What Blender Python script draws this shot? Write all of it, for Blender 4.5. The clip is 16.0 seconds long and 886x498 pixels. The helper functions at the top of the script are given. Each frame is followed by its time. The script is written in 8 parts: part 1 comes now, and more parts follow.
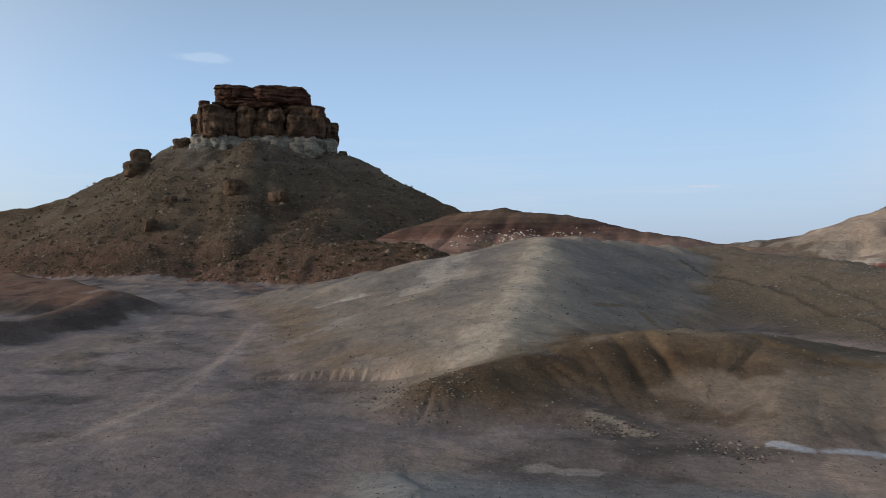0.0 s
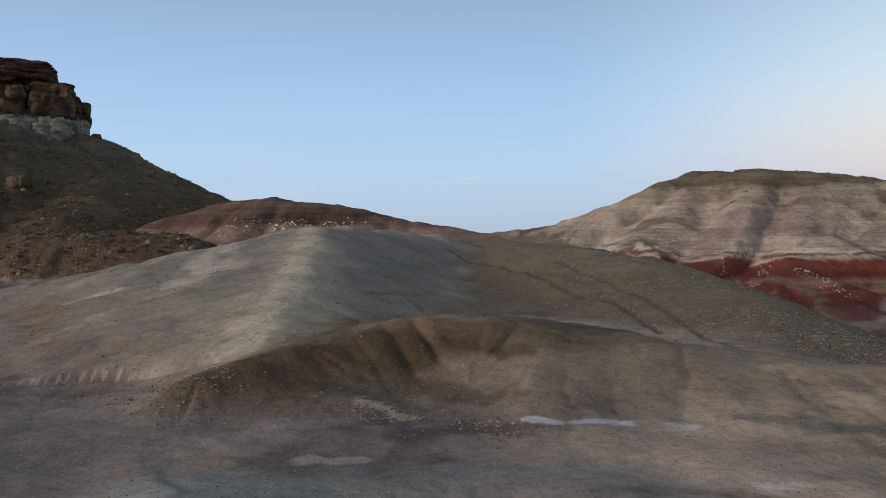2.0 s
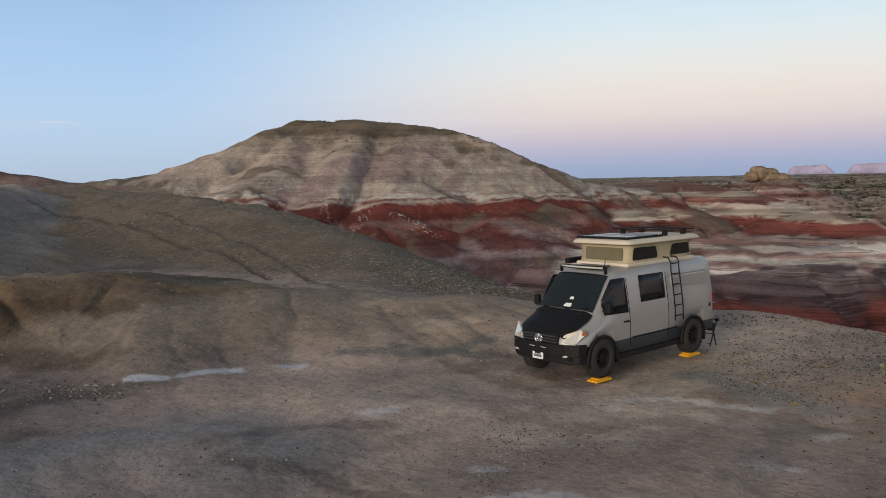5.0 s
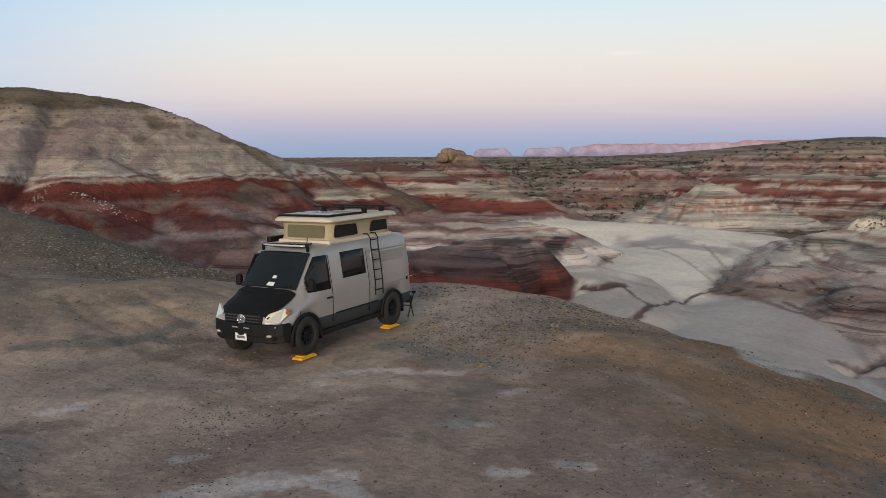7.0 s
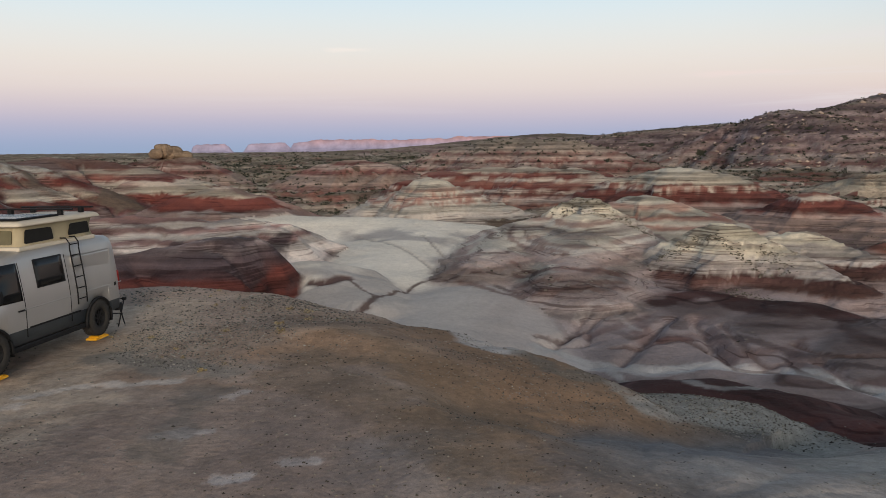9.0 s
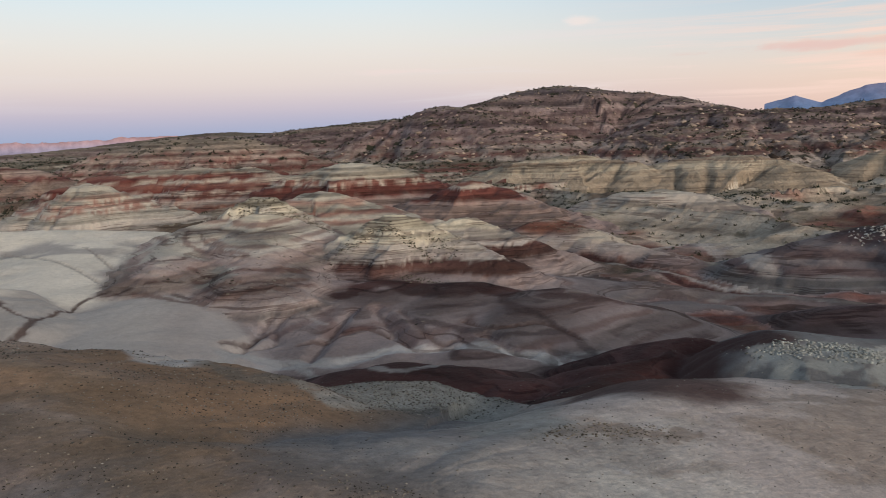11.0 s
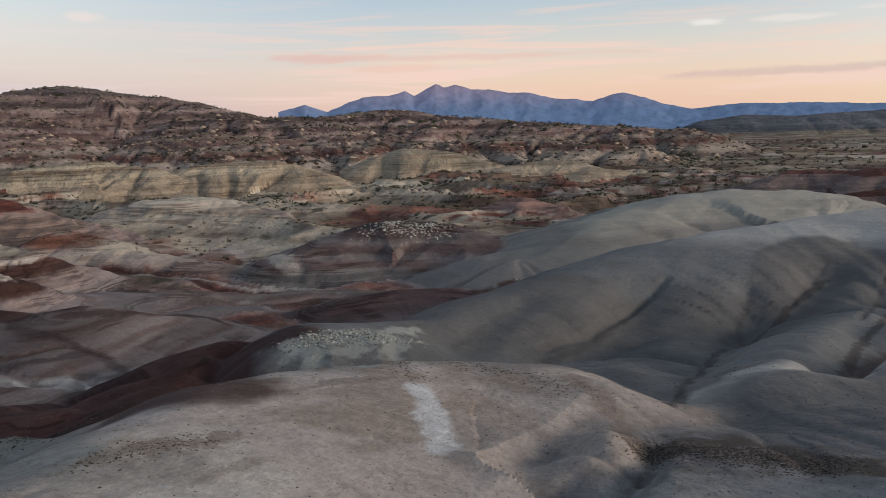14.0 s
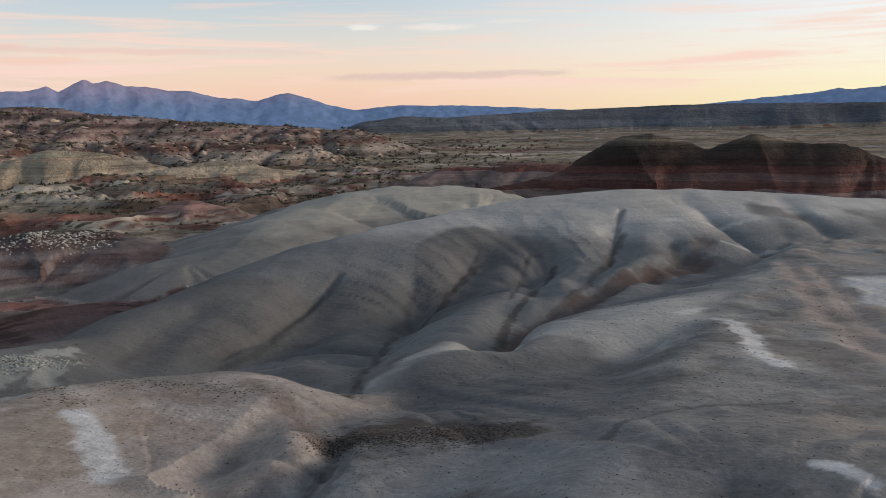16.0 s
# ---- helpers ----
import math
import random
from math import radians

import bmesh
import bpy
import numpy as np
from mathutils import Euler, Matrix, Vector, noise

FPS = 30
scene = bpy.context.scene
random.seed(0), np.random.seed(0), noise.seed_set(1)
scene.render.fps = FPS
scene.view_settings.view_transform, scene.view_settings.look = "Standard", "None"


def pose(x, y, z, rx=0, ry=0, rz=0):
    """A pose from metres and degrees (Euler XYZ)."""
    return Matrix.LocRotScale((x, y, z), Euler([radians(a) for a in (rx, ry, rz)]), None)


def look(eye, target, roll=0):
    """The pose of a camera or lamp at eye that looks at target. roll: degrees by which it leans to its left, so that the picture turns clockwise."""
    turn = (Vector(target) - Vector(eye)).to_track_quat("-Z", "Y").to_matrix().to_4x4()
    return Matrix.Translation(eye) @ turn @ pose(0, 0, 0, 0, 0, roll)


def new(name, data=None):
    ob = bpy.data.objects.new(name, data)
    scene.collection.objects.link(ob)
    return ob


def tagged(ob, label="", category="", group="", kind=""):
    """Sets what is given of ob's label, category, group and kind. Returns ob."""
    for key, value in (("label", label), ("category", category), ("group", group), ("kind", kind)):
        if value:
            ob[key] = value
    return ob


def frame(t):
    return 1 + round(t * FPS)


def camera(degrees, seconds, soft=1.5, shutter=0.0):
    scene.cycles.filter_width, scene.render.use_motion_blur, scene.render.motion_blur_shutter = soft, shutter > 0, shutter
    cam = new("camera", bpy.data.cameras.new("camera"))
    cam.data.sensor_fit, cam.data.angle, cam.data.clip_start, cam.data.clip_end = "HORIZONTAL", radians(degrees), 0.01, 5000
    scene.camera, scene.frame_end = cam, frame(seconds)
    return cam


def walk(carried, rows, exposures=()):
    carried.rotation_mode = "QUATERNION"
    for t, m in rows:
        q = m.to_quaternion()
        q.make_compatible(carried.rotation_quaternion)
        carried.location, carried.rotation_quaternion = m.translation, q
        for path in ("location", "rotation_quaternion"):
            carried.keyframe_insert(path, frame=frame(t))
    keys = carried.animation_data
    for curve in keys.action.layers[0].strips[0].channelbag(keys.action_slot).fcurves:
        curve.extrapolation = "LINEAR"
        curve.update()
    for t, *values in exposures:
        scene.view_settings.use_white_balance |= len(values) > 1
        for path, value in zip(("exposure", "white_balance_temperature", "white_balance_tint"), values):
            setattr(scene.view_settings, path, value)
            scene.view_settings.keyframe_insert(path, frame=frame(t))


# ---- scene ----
# ---------------------------------------------------------------- camera
cam = camera(58.25, 16.0, soft=0.6)
PATH = [
    (0.0, pose(-0.214, -0.037, 4.585, 89.854, 0.211, -0.000)),
    (0.5, pose(-0.177, -0.042, 4.595, 90.027, 0.260, -3.225)),
    (1.0, pose(-0.147, 0.012, 4.576, 89.946, 0.202, -7.912)),
    (1.5, pose(-0.115, 0.035, 4.570, 89.530, 0.274, -12.360)),
    (2.0, pose(-0.065, 0.073, 4.561, 89.032, 0.463, -16.247)),
    (2.5, pose(-0.017, 0.122, 4.541, 88.514, 0.389, -20.420)),
    (3.0, pose(0.024, 0.127, 4.518, 87.820, 0.416, -25.013)),
    (3.5, pose(0.069, 0.146, 4.502, 87.066, 0.760, -29.566)),
    (6.0, pose(0.123, 0.181, 4.462, 83.903, 0.649, -54.323)),
    (6.5, pose(0.145, 0.190, 4.447, 83.458, 0.464, -59.784)),
    (7.0, pose(0.150, 0.168, 4.444, 83.336, 0.143, -65.070)),
    (7.5, pose(0.149, 0.104, 4.439, 83.415, 0.126, -69.896)),
    (8.0, pose(0.161, 0.059, 4.444, 83.333, -0.100, -75.097)),
    (8.5, pose(0.221, 0.042, 4.444, 83.236, -0.255, -80.247)),
    (9.0, pose(0.200, 0.012, 4.443, 82.942, 0.325, -84.700)),
    (9.5, pose(0.185, -0.061, 4.449, 82.841, 0.705, -90.585)),
    (9.7, pose(0.179, -0.111, 4.482, 82.768, 1.098, -93.458)),
    (11.8, pose(0.074, -0.077, 4.513, 82.097, 1.513, -114.973)),
    (12.0, pose(0.047, -0.069, 4.509, 82.031, 1.424, -116.968)),
    (12.5, pose(0.010, -0.057, 4.529, 82.168, 1.428, -122.954)),
    (13.0, pose(-0.002, -0.058, 4.541, 82.124, 1.396, -129.571)),
    (13.5, pose(-0.006, -0.066, 4.536, 81.966, 1.400, -135.259)),
    (14.0, pose(-0.021, -0.077, 4.538, 81.749, 1.414, -141.008)),
    (14.5, pose(-0.033, -0.107, 4.534, 81.682, 1.273, -146.841)),
    (15.0, pose(-0.048, -0.124, 4.521, 81.751, 1.007, -153.089)),
    (15.5, pose(-0.065, -0.158, 4.516, 81.577, 1.159, -158.783)),
    (16.0, pose(-0.048, -0.214, 4.507, 81.225, 1.235, -164.419)),
]

# the exposure drifts a little as the view turns from the dark butte to the bright sky
walk(cam, PATH, [(0.0, 0.0), (2.2, 0.0), (3.5, -0.09), (5.2, 0.03), (6.4, 0.08), (7.4, 0.0), (9.5, 0.0), (12.5, 0.0), (14.5, -0.09), (16.0, 0.0)])

# ---------------------------------------------------------------- node helpers


class Nodes:
    """Short-hand for building a node tree."""

    def __init__(self, tree):
        self.t = tree
        tree.nodes.clear()

    def add(self, kind, ins=None, op=None, clamp=None, feature=None, interp=None, blend=None):
        n = self.t.nodes.new(kind)
        if op:
            n.operation = op
        if clamp:
            n.use_clamp = True
        if feature:
            n.feature = feature
        if interp:
            n.interpolation_type = interp
        if blend:
            n.data_type, n.blend_type = "RGBA", blend
        for k, v in (ins or {}).items():
            self.put(n.inputs[k], v)
        return n

    def put(self, socket, v):
        if isinstance(v, bpy.types.NodeSocket):
            self.t.links.new(v, socket)
        else:
            socket.default_value = v

    def m(self, op, a, b=0.0, c=0.0, clamp=False):
        n = self.add("ShaderNodeMath", {0: a, 1: b, 2: c}, op=op, clamp=clamp)
        return n.outputs[0]

    def v(self, op, a, b=(0, 0, 0)):
        n = self.add("ShaderNodeVectorMath", {0: a, 1: b}, op=op)
        return n.outputs["Value"] if op in ("DOT_PRODUCT", "LENGTH", "DISTANCE") else n.outputs[0]

    def noise(self, vec, scale, detail=4.0, rough=0.55, dist=0.0):
        n = self.add("ShaderNodeTexNoise", {"Vector": vec, "Scale": scale, "Detail": detail, "Roughness": rough, "Distortion": dist})
        return n.outputs["Fac"]

    def vor(self, vec, scale, out="Distance", feature="F1", rand=1.0):
        n = self.add("ShaderNodeTexVoronoi", {"Vector": vec, "Scale": scale, "Randomness": rand}, feature=feature)
        return n.outputs[out]

    def range(self, x, a, b, lo=0.0, hi=1.0, smooth=True):
        n = self.add("ShaderNodeMapRange", {"Value": x, "From Min": a, "From Max": b, "To Min": lo, "To Max": hi},
                     interp="SMOOTHSTEP" if smooth else "LINEAR")
        return n.outputs[0]

    def mix(self, fac, a, b, blend="MIX"):
        n = self.add("ShaderNodeMix", blend=blend)
        self.put(n.inputs[0], fac)
        self.put(n.inputs[6], a if isinstance(a, bpy.types.NodeSocket) else (*a, 1))
        self.put(n.inputs[7], b if isinstance(b, bpy.types.NodeSocket) else (*b, 1))
        return n.outputs[2]

    def ramp(self, fac, stops, mode="LINEAR"):
        n = self.add("ShaderNodeValToRGB", {"Fac": fac})
        r = n.color_ramp
        r.interpolation = mode
        while len(r.elements) > 1:
            r.elements.remove(r.elements[0])
        for i, (p, c) in enumerate(stops):
            e = r.elements[0] if i == 0 else r.elements.new(p)
            e.position, e.color = p, (*c, 1)
        return n.outputs["Color"]

    def grey(self, x):
        """A value as a colour factor."""
        n = self.add("ShaderNodeCombineColor", {0: x, 1: x, 2: x})
        return n.outputs[0]


# ---------------------------------------------------------------- world: dusk, the sun just under the western horizon
SUN_BEARING = 256.0


def toward(bearing, elevation=0.0):
    b, e = radians(bearing), radians(elevation)
    return Vector((math.sin(b) * math.cos(e), math.cos(b) * math.cos(e), math.sin(e)))


world = bpy.data.worlds.new("dusk")
scene.world = world
world.use_nodes = True
W = Nodes(world.node_tree)
way = W.v("NORMALIZE", W.add("ShaderNodeTexCoord").outputs["Generated"])
flat = W.v("NORMALIZE", W.v("MULTIPLY", way, (1, 1, 0)))
rise = W.add("ShaderNodeSeparateXYZ", {0: way}).outputs[2]
up = W.m("ADD", W.m("MULTIPLY", rise, 1.6), 0.1, clamp=True)


def sky_ramp(stops):
    """Colours by the sine of the height over the horizon."""
    return W.ramp(up, [(s * 1.6 + 0.1, c) for s, c in stops], "B_SPLINE")


def side(bearing, start, end):
    d = W.v("DOT_PRODUCT", flat, tuple(toward(bearing)))
    return W.range(d, math.cos(radians(start)), math.cos(radians(end)))


north = sky_ramp([(-0.06, (0.36, 0.42, 0.52)), (0.0, (0.44, 0.53, 0.66)), (0.05, (0.49, 0.64, 0.80)), (0.12, (0.44, 0.64, 0.89)),
                  (0.22, (0.35, 0.53, 0.80)), (0.35, (0.27, 0.36, 0.48)), (0.56, (0.17, 0.20, 0.24))])
east = sky_ramp([(-0.06, (0.30, 0.38, 0.52)), (0.0, (0.30, 0.39, 0.56)), (0.02, (0.38, 0.43, 0.60)), (0.045, (0.58, 0.51, 0.60)), (0.075, (0.80, 0.69, 0.64)),
                 (0.12, (0.85, 0.80, 0.73)), (0.18, (0.69, 0.84, 0.91)), (0.26, (0.52, 0.68, 0.84)), (0.4, (0.38, 0.48, 0.62)), (0.56, (0.17, 0.20, 0.24))])
south = sky_ramp([(-0.06, (0.55, 0.40, 0.40)), (0.0, (0.80, 0.50, 0.42)), (0.035, (0.91, 0.61, 0.46)), (0.07, (0.91, 0.70, 0.54)), (0.11, (0.71, 0.72, 0.68)),
                  (0.16, (0.49, 0.61, 0.70)), (0.26, (0.39, 0.53, 0.68)), (0.4, (0.38, 0.47, 0.60)), (0.56, (0.17, 0.20, 0.24))])
west = sky_ramp([(-0.06, (0.8, 0.42, 0.2)), (0.0, (1.5, 0.85, 0.42)), (0.05, (1.9, 1.35, 0.75)), (0.12, (1.7, 1.5, 1.05)),
                 (0.22, (1.1, 1.15, 1.05)), (0.4, (0.58, 0.64, 0.70)), (0.56, (0.17, 0.20, 0.24))])
sky = W.mix(side(85.0, 62, 26), north, east)
sky = W.mix(side(175.0, 75, 22), sky, south)
sky = W.mix(side(SUN_BEARING - 7, 96, 20), sky, west)
# thin streaks of cloud, drawn out along the horizon
stretched = W.v("MULTIPLY", way, (2.0, 2.0, 40.0))
streak = W.range(W.noise(stretched, 1.6, 6.0, 0.6, 0.5), 0.47, 0.68)
streak = W.m("MULTIPLY", streak, W.range(rise, 0.025, 0.055))
streak = W.m("MULTIPLY", streak, W.range(rise, 0.20, 0.07))
near_south = W.m("MULTIPLY_ADD", side(168.0, 70, 25), 0.95, 0.10)
cloud = W.mix(side(168.0, 60, 30), (0.80, 0.76, 0.78), (0.95, 0.70, 0.60))
sky = W.mix(W.m("MULTIPLY", streak, near_south), sky, cloud)
# single wisps, by bearing and height in degrees
east_north = W.add("ShaderNodeSeparateXYZ", {0: way})
azimuth = W.m("DEGREES", W.m("ARCTAN2", east_north.outputs[0], east_north.outputs[1]))
height_up = W.m("DEGREES", W.m("ARCSINE", rise))
fray = W.m("SUBTRACT", W.noise(W.v("MULTIPLY", way, (14.0, 14.0, 70.0)), 1.0, 5.0, 0.65), 0.5)


def cloud(bearing, height, wide, high, colour, strength):
    global sky
    u = W.m("DIVIDE", W.m("SUBTRACT", azimuth, bearing), wide)
    v = W.m("DIVIDE", W.m("SUBTRACT", height_up, height), high)
    d = W.m("ADD", W.m("SQRT", W.m("ADD", W.m("MULTIPLY", u, u), W.m("MULTIPLY", v, v))), W.m("MULTIPLY", fray, 2.4))
    sky = W.mix(W.m("MULTIPLY", W.range(d, 1.15, 0.25), strength), sky, colour)


cloud(159.1, 6.9, 1.38, 0.28, (0.95, 0.90, 0.84), 0.7)
cloud(164.4, 6.8, 2.64, 0.28, (0.92, 0.84, 0.78), 0.55)
cloud(164.2, 3.5, 10.16, 0.37, (0.62, 0.47, 0.46), 0.5)
cloud(133.5, 5.4, 4.88, 0.37, (0.84, 0.60, 0.52), 0.6)
cloud(141.2, 5.2, 7.72, 0.65, (0.98, 0.74, 0.58), 0.5)
cloud(138.1, 4.6, 4.47, 0.33, (0.90, 0.58, 0.48), 0.45)
cloud(140.8, 5.3, 13.41, 0.28, (0.80, 0.55, 0.50), 0.5)
cloud(169.6, 7.1, 2.44, 0.20, (0.90, 0.82, 0.78), 0.4)
cloud(78.2, 7.0, 1.95, 0.24, (0.95, 0.85, 0.78), 0.6)
cloud(117.3, 7.9, 0.89, 0.37, (0.93, 0.80, 0.76), 0.5)
cloud(117.9, 7.9, 1.06, 0.33, (0.90, 0.78, 0.72), 0.4)
cloud(-16.8, 12.9, 1.95, 0.41, (0.66, 0.78, 0.92), 0.3)
cloud(18.2, 4.1, 1.71, 0.16, (0.76, 0.68, 0.72), 0.5)
cloud(132.0, 5.3, 4.47, 0.33, (0.80, 0.56, 0.52), 0.5)
cloud(104.5, 5.0, 3.66, 0.28, (0.90, 0.72, 0.68), 0.4)
back = W.add("ShaderNodeBackground", {"Color": sky, "Strength": 1.0})
W.t.links.new(back.outputs[0], W.add("ShaderNodeOutputWorld").inputs["Surface"])

# the afterglow: a wide, weak, warm light from the west
glow = new("afterglow", bpy.data.lights.new("afterglow", "SUN"))
glow.data.energy, glow.data.angle, glow.data.color = 2.3, radians(18), (1.0, 0.83, 0.68)
glow.matrix_world = look(toward(SUN_BEARING, 12) * 100, (0, 0, 0))

# ---------------------------------------------------------------- materials


def material(name):
    mat = bpy.data.materials.new(name)
    mat.use_nodes = True
    return mat, Nodes(mat.node_tree)


def finish(n, colour, rough=0.9, bump=None, strength=0.4, distance=0.05, metal=0.0, spec=0.25, **more):
    b = n.add("ShaderNodeBsdfPrincipled", {"Base Color": colour if isinstance(colour, bpy.types.NodeSocket) else (*colour, 1),
                                           "Roughness": rough, "Metallic": metal, "Specular IOR Level": spec, **more})
    if bump is not None:
        k = n.add("ShaderNodeBump", {"Height": bump, "Strength": strength, "Distance": distance})
        n.t.links.new(k.outputs[0], b.inputs["Normal"])
    n.t.links.new(b.outputs[0], n.add("ShaderNodeOutputMaterial").inputs["Surface"])


def strata(n, pos, colour, beds, per_m):
    """Thin beds that follow the contours: broad paler and darker ones, and crisp dark lines between them."""
    level = n.v("MULTIPLY", pos, (0.02, 0.02, 1.0))
    broad = n.noise(level, per_m * 0.6, 2, 0.5, 0.15)
    colour = n.mix(1.0, colour, n.grey(n.range(broad, 0.40, 0.60, 1 - 0.85 * beds, 1 + 0.75 * beds)), "MULTIPLY")
    thin = n.m("ABSOLUTE", n.m("SUBTRACT", n.noise(n.v("ADD", level, (5, 9, 3)), per_m, 3, 0.55, 0.2), 0.5))
    broken = n.range(n.noise(pos, 0.13, 3, 0.6), 0.38, 0.60)
    line = n.m("MULTIPLY", n.m("MULTIPLY", n.range(thin, 0.045, 0.008), broken), min(0.85, 2.0 * beds))
    return n.mix(line, colour, n.mix(1.0, colour, (0.34, 0.28, 0.27), "MULTIPLY"))


def earth(name, stops, warp=0.6, warp_scale=0.12, fine=0.12, gravel=0.0, gravel_scale=5.0, pebble=(0.2, 0.2, 0.18),
          mottle=0.3, rills=0.35, relief=0.08, grain=1.0, tints=(), scrub=0.0, beds_per_m=1.6, beds=0.34):
    """Weathered clay or shale: stops are beds by height (z, colour); gravel lies loose on it.
    tints are broad stains (scale, colour, from, to)."""
    mat, n = material(name)
    geo = n.add("ShaderNodeNewGeometry")
    pos = geo.outputs["Position"]
    xyz = n.add("ShaderNodeSeparateXYZ", {0: pos})
    z = xyz.outputs[2]
    level = n.m("MULTIPLY_ADD", n.m("SUBTRACT", n.noise(pos, warp_scale, 3), 0.5), 2 * warp, z)
    level = n.m("MULTIPLY_ADD", n.m("SUBTRACT", n.noise(pos, 1.1 * grain, 4), 0.5), 2 * fine, level)
    if stops is None:
        colour = n.add("ShaderNodeAttribute")
        colour.attribute_name = "soil"
        colour = colour.outputs["Color"]
        if beds > 0:
            colour = strata(n, pos, colour, beds, beds_per_m)
    elif len(stops) > 1:
        lo, hi = stops[0][0], stops[-1][0]
        fac = n.range(level, lo, hi, smooth=False)
        marks = [((s - lo) / (hi - lo), c) for s, c in stops]
        colour = n.mix(0.35, n.ramp(fac, marks, "CONSTANT"), n.ramp(fac, marks))
        # thin beds
        colour = strata(n, pos, colour, beds, beds_per_m)
    else:
        colour = n.mix(0.0, stops[0][1], stops[0][1])
    for i, (scale, tint, a, b) in enumerate(tints):
        colour = n.mix(n.range(n.noise(n.v("ADD", pos, (31.7 * i + 7, 3, 0)), scale, 5, 0.6, 0.4), a, b), colour, tint)
    broad = n.noise(pos, 0.35 * grain, 5, 0.6)
    small = n.noise(pos, 3.0 * grain, 6, 0.65)
    tiny = n.noise(pos, 11.0 * grain, 4, 0.7)
    mixed = n.m("ADD", n.m("MULTIPLY_ADD", small, 0.8, n.m("MULTIPLY", broad, 0.7)), n.m("MULTIPLY", tiny, 0.5))
    shade = n.m("MAXIMUM", n.m("MULTIPLY_ADD", n.m("SUBTRACT", mixed, 1.0), 5.0 * mottle, 1.04), 0.35)
    colour = n.mix(1.0, colour, n.grey(shade), "MULTIPLY")
    grit = n.noise(pos, 46.0 * grain, 3, 0.75)
    colour = n.mix(1.0, colour, n.grey(n.range(grit, 0.3, 0.7, 0.85, 1.15, smooth=False)), "MULTIPLY")
    height = n.m("MULTIPLY_ADD", small, 0.5, n.m("MULTIPLY", n.noise(pos, 14.0 * grain, 4, 0.6), 0.22))
    # cracked, popcorn-like crust
    crust = n.vor(pos, 7.0 * grain, "Distance", "F1")
    height = n.m("MULTIPLY_ADD", crust, -0.16, height)
    # runnels down the slope
    down = n.noise(n.v("MULTIPLY", pos, (1.0, 1.0, 0.15)), 1.4 * grain, 4, 0.6, 0.6)
    height = n.m("MULTIPLY_ADD", down, rills, height)
    if gravel < 0:
        amount = n.add("ShaderNodeAttribute")
        amount.attribute_name = "gravel"
        amount = n.m("SUBTRACT", 1.05, amount.outputs["Fac"])
    else:
        amount = 1.05 - gravel
    if gravel != 0:
        cells = n.add("ShaderNodeTexVoronoi", {"Vector": pos, "Scale": gravel_scale})
        rnd = n.add("ShaderNodeSeparateColor", {0: cells.outputs["Color"]})
        where = n.range(n.m("MULTIPLY_ADD", rnd.outputs[0], 0.45, n.noise(pos, 0.22 * grain, 5, 0.65)), amount, n.m("ADD", amount, 0.15))
        stone = n.m("MULTIPLY", where, n.range(cells.outputs["Distance"], 0.42, 0.3))
        tone = n.mix(rnd.outputs[1], pebble, tuple(min(0.7, 1.9 * c + 0.03) for c in pebble))
        tone = n.mix(n.m("GREATER_THAN", rnd.outputs[2], 0.62), tone, tuple(0.35 * c for c in pebble))
        colour = n.mix(stone, colour, tone)
        height = n.m("MULTIPLY_ADD", stone, 0.35, height)
    if scrub > 0:
        tuft = n.vor(n.v("MULTIPLY", pos, (1, 1, 0.6)), 0.55 * grain, "Distance")
        tuft = n.m("MULTIPLY_ADD", n.noise(pos, 3.0 * grain, 3), 0.5, tuft)
        bush = n.m("MULTIPLY", n.range(tuft, 0.50, 0.40), n.range(n.noise(pos, 0.06 * grain, 3), 0.62 - scrub, 0.78 - scrub))
        colour = n.mix(bush, colour, (0.05, 0.048, 0.03))
    finish(n, colour, 0.92, height, 0.9, relief * 1.6, spec=0.15)
    return mat


BUFF = (0.36, 0.28, 0.21)

M = {}
M["soil"] = earth("bench_soil", None, gravel=-1.0, gravel_scale=20.0, pebble=(0.16, 0.155, 0.145), relief=0.045, mottle=0.28, beds=0.0, rills=0.6)
M["butte"] = earth("butte_scree", [(0.0, (0.145, 0.088, 0.066)), (3.0, (0.135, 0.088, 0.064)), (6.0, (0.12, 0.092, 0.066)), (12.0, (0.112, 0.09, 0.066)), (18.0, (0.13, 0.112, 0.09)), (24.0, (0.2, 0.19, 0.172))],
                   beds=0.12, beds_per_m=0.7, warp=1.6, gravel=0.24, gravel_scale=1.8, pebble=(0.12, 0.102, 0.078), relief=0.4, tints=[(0.06, (0.075, 0.055, 0.04), 0.55, 0.66), (0.05, (0.17, 0.145, 0.115), 0.56, 0.72)])
M["hump"] = earth("brown_hump", [(0.0, BUFF), (4.0, (0.22, 0.15, 0.125)), (6.0, (0.15, 0.085, 0.07)), (6.6, (0.10, 0.06, 0.05)), (7.4, (0.13, 0.088, 0.067)), (9.0, (0.105, 0.076, 0.06)), (12.0, (0.12, 0.09, 0.07))], beds=0.2, warp=1.2, gravel=0.1, gravel_scale=2.5, tints=[(0.15, (0.3, 0.22, 0.14), 0.62, 0.68)])
M["redhill"] = earth("red_and_white_hill", None, beds=0.16, beds_per_m=0.9, relief=0.3, grain=0.4, mottle=0.28, gravel=0.07, gravel_scale=1.6, pebble=(0.2, 0.17, 0.14))
